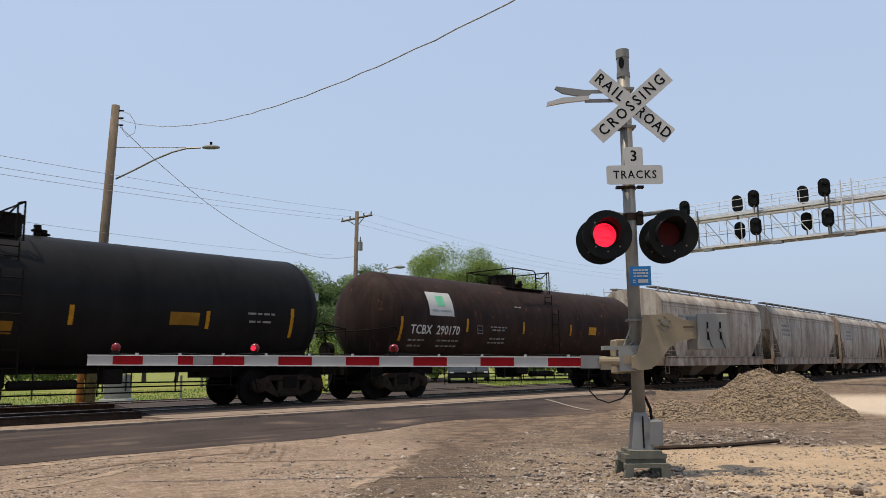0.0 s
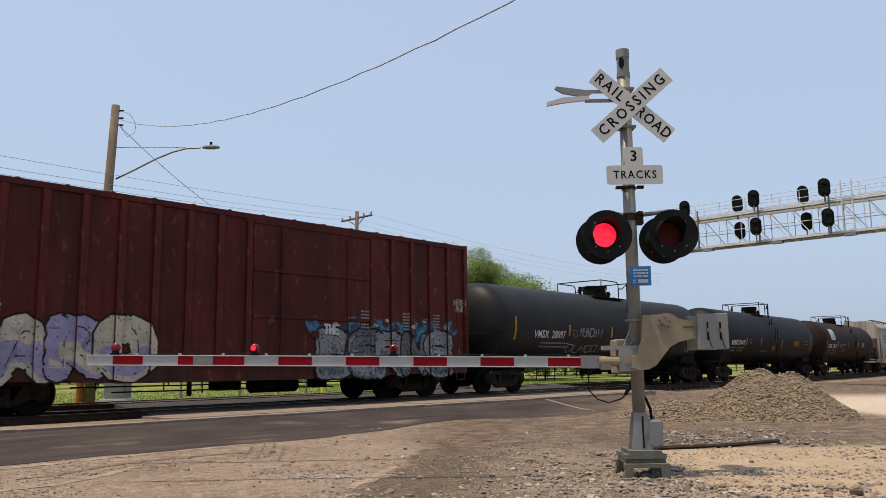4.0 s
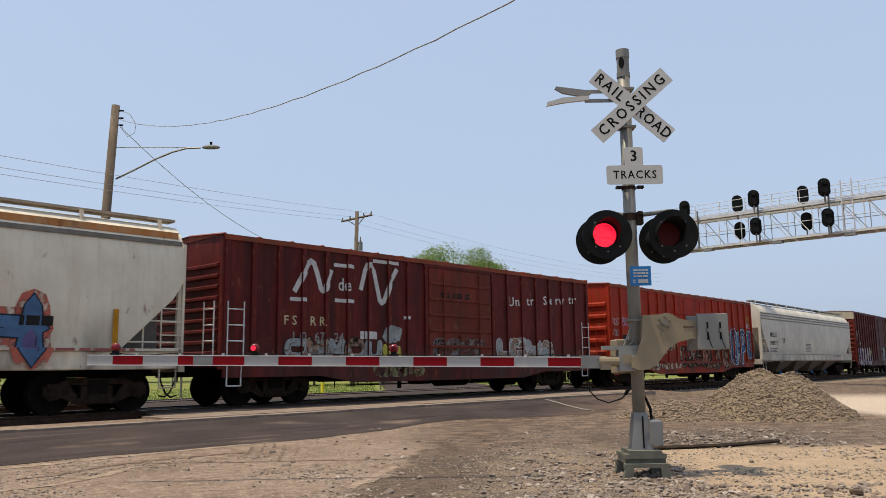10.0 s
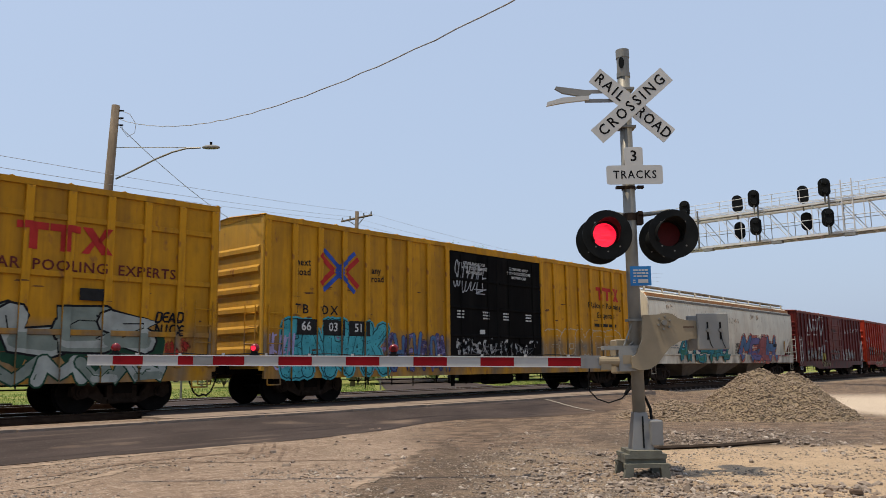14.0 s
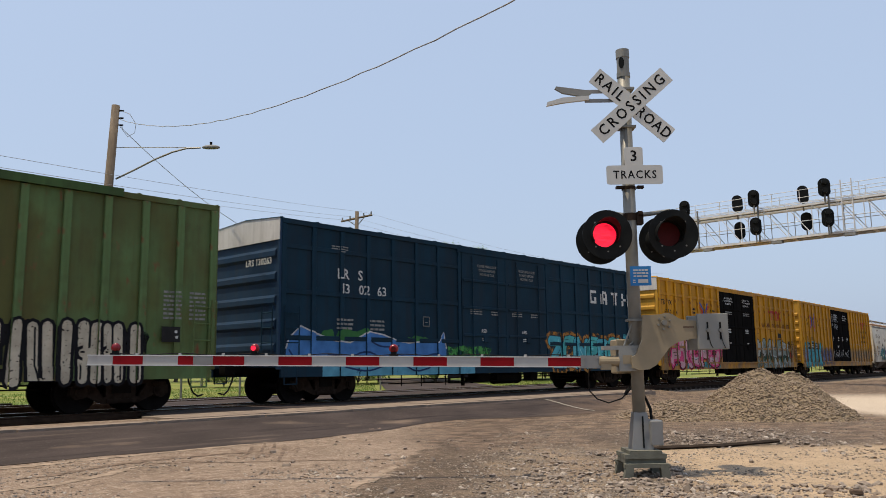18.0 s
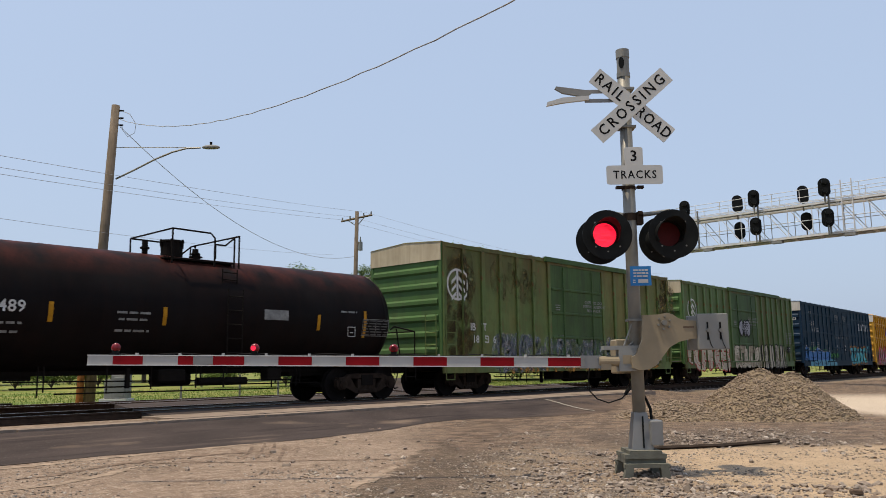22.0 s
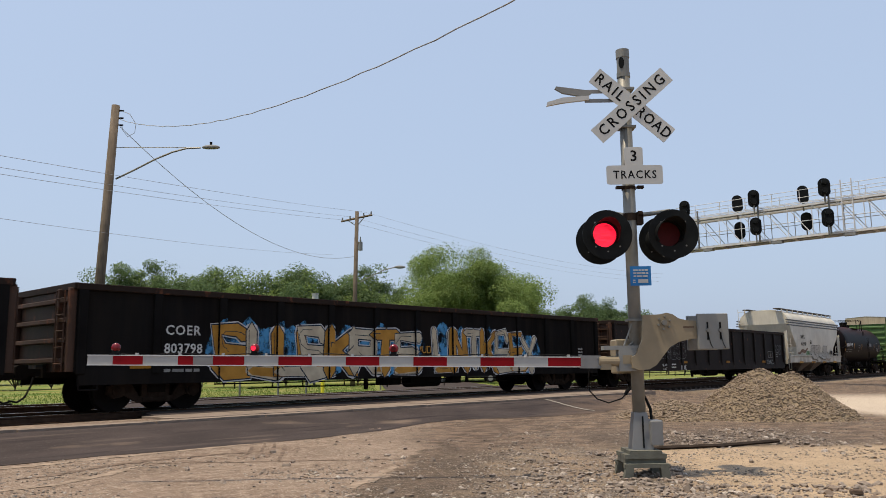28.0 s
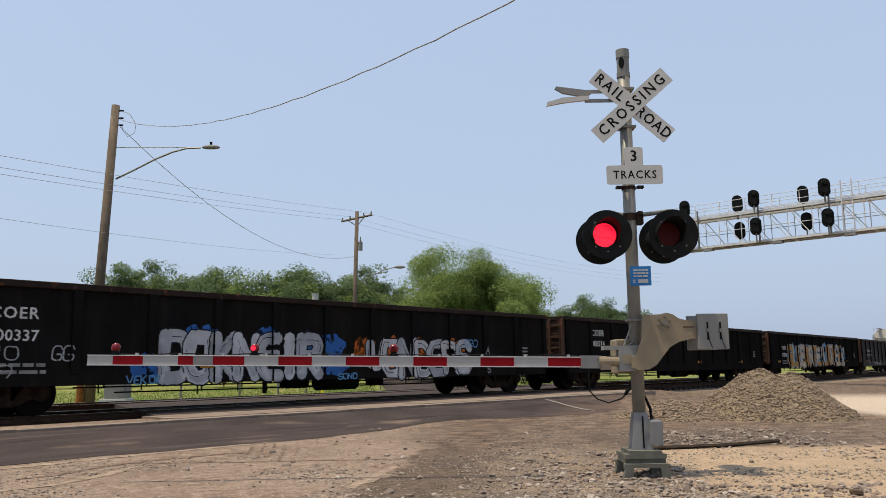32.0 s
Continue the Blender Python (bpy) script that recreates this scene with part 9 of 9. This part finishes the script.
throw_up(c, "IHIUIHHI", -h + 10.15, -h + 14.3, 0.64, 1.95, [WORN_CREAM], BLACK, None, 0.36, 0.07, bend=0, seed=104, wild=0.05, over=0.62)
cloud(c, -h + 6.85, -h + 8.55, 2.32, 3.28, 6, BLACK, 105, 0.04)
cloud(c, -h + 6.93, -h + 8.47, 2.40, 3.20, 6, spray("blob_silver", (0.27, 0.28, 0.31)), 105, 0.045)
tag(c, "USER", -h + 7.3, -h + 8.2, 2.82, 3.1, BLACK, 0.025, 0.0, 106, out=0.035)
tag(c, "ORSO", -h + 7.2, -h + 8.1, 2.46, 2.72, BLACK, 0.025, 0.0, 107, out=0.035)
tag(c, "S", -h + 2.05, -h + 2.4, 2.25, 2.72, WHITE, 0.035, 0.0, 108)
green_extras(c, h, w)
c, h, posts, w = boxcar(-211.53, -195.95, 4.87, "faded olive and brown boxcar with lower graffiti", OLIVE_B, GREEN_END, OLIVE_B, GREEN_DOOR, 13, ((6.0, 9.66),), 3, TAN_END, 0.17, 0.075, 0.0, 6)
tree_emblem(c, -h + 0.75, 3.55, 0.52, -w - 0.078)
BROWN_MIST = spray("brown_weathering", (0.088, 0.062, 0.020), (0.40, 0.95), 3)
for x0, x1, z0, z1, k in ((0.05, 1.6, 1.0, 2.9, 0), (0.05, 1.7, 2.4, 4.7, 1), (14.5, 15.6, 2.2, 4.7, 2), (2.4, 5.2, 2.9, 4.6, 3)):
    cloud(c, -h + x0, -h + x1, z0, z1, 4, BROWN_MIST, 1100 + k, 0.002, "brown weathering over green paint", 0.62)
lettering(c, "IB   T", -h + 1.75, -w - 0.078, 2.20, 0.24, M["white_mark"])
lettering(c, "18  53  6", -h + 2.1, -w - 0.078, 1.80, 0.24, M["white_mark"])
cloud(c, -h + 2.4, -h + 14.8, 1.0, 1.9, 16, GHOST, 110)
cloud(c, -h + 3.0, -h + 14.6, 0.66, 1.05, 16, GHOST_TAN, 111)
throw_up(c, "OSTU", -h + 2.5, -h + 6.0, 0.75, 1.98, [GHOST], spray("ghost_white", (0.26, 0.27, 0.28), (0.42, 0.80), 6), None, 0.40, 0.03, seed=112, wild=0.08)
throw_up(c, "DNMIRCMEO", -h + 6.2, -h + 14.6, 0.95, 2.0, [GHOST, spray("ghost_green", (0.08, 0.11, 0.05), (0.42, 0.62), 5)], spray("ghost_white", (0.26, 0.27, 0.28), (0.42, 0.80), 6), None, 0.36, 0.028, seed=113, wild=0.1)
green_extras(c, h, w)

# black tank car
TANK_OLD = paint("sooty_tank", (0.0060, 0.0050, 0.0050), (0.014, 0.008, 0.007), 0.5, 0, 0.5, spec=0.04, top=(3.0, 3.8, (0.085, 0.022, 0.015)))
c, h, r, zc = tank_car(-227.5, -212.1, "sooty black tank car with reddish stains", TANK_OLD, 1.44, 2.32, (-0.65, 1.2), -0.08, 0.27, 0.3)
on_tank(c, "lettering", "37489", -h + 2.95, 2.23, 0.24, M["white_mark"], r, zc)
block_tank(c, -h + 1.95, 2.23, 0.85, 0.24, r, zc)
for k, x in enumerate((1.23, 3.89, 6.44, 10.93, 12.6)):
    on_tank(c, "reflector", "", -h + x, 2.15, 0.75 if k in (0, 4) else 0.42, M["yellow_mark"], r, zc, 0.10)
on_tank(c, "placard", "", -h + 9.54, 2.3, 0.26, M["grey_mark"], r, zc, 0.75)
for x, w2, z in ((1.9, 0.6, 1.9), (2.9, 0.9, 1.9), (1.9, 0.5, 1.72), (2.9, 0.8, 1.72), (5.7, 0.8, 2.2), (5.7, 0.7, 2.05), (5.7, 0.8, 1.8), (12.0, 0.6, 2.48)):
    print_line(c, -h + x, z, w2, r, zc)
H4 = (227.5 - 212.1) / 2
data_panel(c, -H4 + 12.82, -H4 + 13.82, 1.83, 2.30, r, zc)
part("plate_mark", square_mark(-H4 + 12.28, 1.80, 0.26, -math.sqrt(r * r - (1.93 - zc) ** 2) - 0.03), M["white_mark"], c)

# grey hopper with black outlined letters
c, h, w = hopper(-240.2, -228.15, 4.24, "light grey covered hopper car with outlined graffiti", GREY_B, 2, 3, stepped=True, stripe=spray("grey_stripe", (0.13, 0.13, 0.125)), walk_mat=spray("dark_walkway", (0.09, 0.075, 0.06)))
lettering(c, "SHPX", -h + 2.97, -1.605, 2.56, 0.22, M["black_mark"], 0, 1.2)
lettering(c, "433598", -h + 3.15, -1.60, 2.11, 0.22, M["black_mark"], 0, 1.2)
PALE = spray("pale", (0.36, 0.335, 0.29))
throw_up(c, "SRUZ", -h + 4.6, -h + 9.0, 1.16, 2.06, [PALE], BLACK, None, 0.44, 0.024, bend=1, wild=0.14, lean=0.1, seed=121, over=1.05)
fox = cut_corners([(-h + x, z) for x, z in ((2.1, 1.55), (2.5, 1.50), (2.8, 1.70), (3.2, 1.68), (3.6, 1.62), (3.95, 1.80), (4.15, 1.86))], 2)
lay("graffiti", ribbon(fox, [0.05 + 0.16 * math.sin(math.pi * k / (len(fox) - 1)) for k in range(len(fox))]), BROWNISH, c, 0.01, None, "small brown sprayed animal sketch")
tag(c, "RORI", -h + 3.85, -h + 4.6, 1.42, 1.66, GREEN, 0.018, 0.1, 122)
tag(c, "UWMWVUM", -h + 4.2, -h + 8.6, 0.90, 1.12, BLACK, 0.014, 0.1, 123, 0.2)
part("data_plate", boxed(-h + 9.2, -h + 9.65, -1.60, -1.585, 1.48, 1.74), M["black_mark"], c)
part("plate_mark", square_mark(-h + 4.5, 2.15, 0.22, -1.60), M["black_mark"], c)
for k in range(4):
    part("sill_mark", boxed(-h + 2.0 + 2.6 * k, -h + 2.8 + 2.6 * k, -1.58, -1.572, 0.90, 1.02), M["yellow_mark"], c)

# gondolas
GON_BLACK = paint("gondola_black", (0.0075, 0.0072, 0.0072), (0.022, 0.018, 0.015), 0.45, 0.0, spec=0.0)
GON_RIM = paint("rusty_rim", (0.022, 0.015, 0.012), (0.02, 0.014, 0.011), 0.4, 0.3, spec=0.04)
GON_END = paint("rusty_gondola_end", (0.0596, 0.0339, 0.0229), (0.03, 0.02, 0.015), 0.5, 0.3)
GON_BROWN = paint("gondola_soot", (0.0135, 0.0110, 0.0102), (0.03, 0.023, 0.02), 0.45, 0.05, spec=0.04)


def gondola_marks(c, h, w):
    for k in range(4):
        part("reflector", boxed(-h + 1.2 + 5.2 * k, -h + 1.68 + 5.2 * k, -w - 0.060, -w - 0.048, 0.96, 1.07), spray("amber_mark", (0.26, 0.12, 0.012)), c)
    bars(c, -h + 2.0, -h + 2.9, 0.84, 1.12, 2, -w - 0.09, M["grey_mark"])
    bars(c, h - 1.4, h - 1.1, 1.25, 1.6, 3, -w - 0.02, M["grey_mark"])


c, h, posts, w = gondola(-261.8, -241.15, 2.74, "sooty black gondola car with faint tags", GON_BROWN, GON_RIM, GON_END, 14)
lettering(c, "ZENKC", -h + 18.1, -w - 0.09, 0.98, 0.24, M["grey_mark"])
tag(c, "WISER", -h + 18.95, -h + 20.1, 1.40, 1.98, WORN_GREY, 0.016, 0.2, 131, 0.2)
throw_up(c, "BSBOB", -h + 4.18, -h + 6.9, 1.16, 1.98, [GON_BROWN], spray("thin_grey", (0.19, 0.19, 0.19), (0.30, 0.42), 17), None, 0.34, 0.014, seed=133, wild=0.10, over=1.0)
tag(c, "MANE", -h + 6.17, -h + 6.75, 0.68, 0.87, spray("chalk", (0.30, 0.30, 0.30), (0.30, 0.42), 17), 0.02, 0.0, 134, 0.04, 0)
cloud(c, -h + 10.44, -h + 10.66, 1.61, 1.84, 1, WORN_WHITE, 135, 0.006, "round pale blot of paint")
lettering(c, "LD LMT", -h + 4.5, -w - 0.062, 0.88, 0.10, M["white_mark"])
lettering(c, "LT WT", -h + 4.5, -w - 0.062, 0.72, 0.10, M["white_mark"])
bars(c, -h + 5.2, -h + 5.66, 0.72, 0.98, 2, -w - 0.062, M["white_mark"])
part("data_plate", square_mark(-h + 17.7, 1.25, 0.34, -w - 0.09), M["grey_mark"], c)
part("data_plate", square_mark(-h + 18.05, 1.25, 0.34, -w - 0.09), M["grey_mark"], c)
bars(c, -h + 1.5, -h + 3.4, 1.3, 2.0, 2, -w - 0.02, M["grey_mark"])
gondola_marks(c, h, w)
c, h, posts, w = gondola(-283.62, -263.04, 2.77, "black gondola car with gold and blue graffiti", GON_BLACK, GON_RIM, GON_END, 13)
lettering(c, "COER", -h + 2.48, -w - 0.02, 1.82, 0.22, M["white_mark"], 0, 1.15)
lettering(c, "803798", -h + 2.5, -w - 0.02, 1.40, 0.22, M["white_mark"], 0, 1.05)
cloud(c, -h + 3.1, -h + 10.6, 0.72, 2.14, 14, SKY_MIST, 140)
cloud(c, -h + 10.9, -h + 16.7, 0.72, 2.25, 11, SKY_MIST, 141)
throw_up(c, "SLUSKRTE", -h + 3.2, -h + 10.4, 0.68, 2.05, [GOLD, CREAM], INK, WHITE, 0.36, 0.035, 0.03, bend=0, wild=0.13, spike=0.3, seed=142, over=0.98)
throw_up(c, "UNTKSEY", -h + 10.95, -h + 16.5, 0.70, 2.18, [CREAM, GOLD], INK, WHITE, 0.32, 0.03, 0.03, bend=0, wild=0.14, spike=0.5, seed=143, over=0.95)
tag(c, "VUD", -h + 10.3, -h + 10.9, 1.35, 1.55, GOLD, 0.016, 0.0, 144)
gondola_marks(c, h, w)
c, h, posts, w = gondola(-305.35, -284.92, 2.77, "plain black gondola car with white numbers", GON_BLACK, GON_RIM, GON_END, 13)
lettering(c, "COER", -h + 2.38, -w - 0.02, 2.18, 0.23, M["white_mark"], 0, 1.15)
lettering(c, "806214", -h + 2.39, -w - 0.02, 1.76, 0.22, M["white_mark"], 0, 1.05)
part("plate_mark", square_mark(-h + 5.05, 1.88, 0.22, -w - 0.02), M["grey_mark"], c)
gondola_marks(c, h, w)
c, h, posts, w = gondola(-327.1, -306.65, 2.75, "black gondola car with silver and blue graffiti", GON_BLACK, GON_RIM, GON_END, 13)
lettering(c, "COER", -h + 2.25, -w - 0.02, 2.08, 0.23, M["white_mark"], 0, 1.15)
lettering(c, "800337", -h + 2.25, -w - 0.02, 1.63, 0.22, M["white_mark"], 0, 1.05)
STRONG_BLUE = spray("strong_blue", (0.025, 0.10, 0.30), (0.34, 0.46), 5)
for x0, x1, z0, z1 in ((4.7, 5.4, 0.7, 1.3), (6.0, 6.9, 1.5, 2.0), (7.9, 8.5, 1.6, 2.0), (9.3, 10.9, 1.2, 1.9), (9.9, 11.0, 0.7, 1.2)):
    cloud(c, -h + x0, -h + x1, z0, z1, 3, STRONG_BLUE, int(x0 * 10))
throw_up(c, "DOKNEIR", -h + 5.3, -h + 10.1, 0.60, 1.84, [SILVER, spray("pale_silver", (0.38, 0.39, 0.40))], BLACK, None, 0.40, 0.035, seed=151, over=0.95, shine=WHITE)
for x0, x1 in ((11.2, 12.0), (12.4, 13.2), (13.6, 14.4), (15.0, 16.0)):
    cloud(c, -h + x0, -h + x1, 0.9, 1.82, 3, ORANGE_MIST, int(x0 * 10))
throw_up(c, "WONDERS", -h + 11.6, -h + 16.3, 0.62, 1.76, [SILVER, WHITE], BLACK, None, 0.33, 0.04, bend=1, wild=0.13, seed=152, over=0.92)
tag(c, "GG", -h + 3.0, -h + 3.45, 1.14, 1.45, WORN_SILVER, 0.016, 0.0, 153)
tag(c, "BNO", -h + 1.4, -h + 2.4, 1.12, 1.42, WORN_SILVER, 0.014, 0.0, 154)
tag(c, "09", -h + 1.6, -h + 2.3, 0.8, 1.05, WORN_SILVER, 0.014, 0.0, 155)
tag(c, "VEKOR", -h + 4.6, -h + 5.4, 0.62, 0.80, SKY, 0.016, 0.0, 156)
tag(c, "SOND", -h + 10.6, -h + 11.3, 0.62, 0.78, SKY, 0.016, 0.0, 157)
tag(c, "GRO", -h + 15.9, -h + 16.6, 1.55, 1.78, SKY, 0.014, 0.2, 158)
for i in range(3):
    tag(c, "AKS"[i], -h + 16.9, -h + 17.25, 1.35 - 0.32 * i, 1.6 - 0.32 * i, WORN_SILVER, 0.014, 0.0, 159 + i, 0.2)
gondola_marks(c, h, w)


# ---- what moves: the train, its wheels, the flashing lenses ----
def motions():
    times = [0.5 * i for i in range(65)]
    for car, x in CARS:
        walk(car, [(t, track_pose(x + travel(t))) for t in times])
    for k, wx in enumerate((-0.89, 0.89)):
        same = [w for i, w in WHEELS if i == k]
        walk(same[0], [(i / 30, pose(wx, 0, 0.455, 0, math.degrees(travel(i / 30) / 0.455) % 360, 0)) for i in range(961)])
        for w in same[1:]:
            w.rotation_mode = "QUATERNION"
            w.animation_data_create()
            w.animation_data.action = same[0].animation_data.action
            w.animation_data.action_slot = same[0].animation_data.action_slot
    # the waiting car turns away and drives off along the far road
    start = Vector((45.3, 39.6, 0.18))
    drive = [(0, 0, 0, 222), (22, 0, 0, 222), (24.5, 1.2, 0.7, 246), (27, 3.1, 1.1, 276), (29.5, 4.9, 1.2, 300), (32, 6.6, 1.2, 310)]
    walk(WAITING_CAR, [(t, Matrix.Translation(start + RIGHT * a - FORE * b) @ pose(0, 0, 0, 0, 0, turn)) for t, a, b, turn in drive])
    for w, x, y in TURNING_WHEELS:
        walk(w, [(0, pose(x, y, 0.33)), (22, pose(x, y, 0.33))] + [(22 + 0.5 * i, pose(x, y, 0.33, 0, (57 * i) % 360, 0)) for i in range(1, 21)])
    for group in (LENSES, SMALL):
        for k, (lens, at) in enumerate(group):
            turn = 0.0 if k == 0 else 180.0
            rows = [(0, pose(*at, 0, 0, turn))]
            for s in range(32):
                for t0 in (s + 0.4, s + 0.8):
                    for i in range(4):
                        rows.append((t0 + i / 30, pose(*at, 0, 0, turn + 60 * i)))
                    turn += 180
            rows.append((32, pose(*at, 0, 0, turn)))
            walk(lens, rows)


motions()
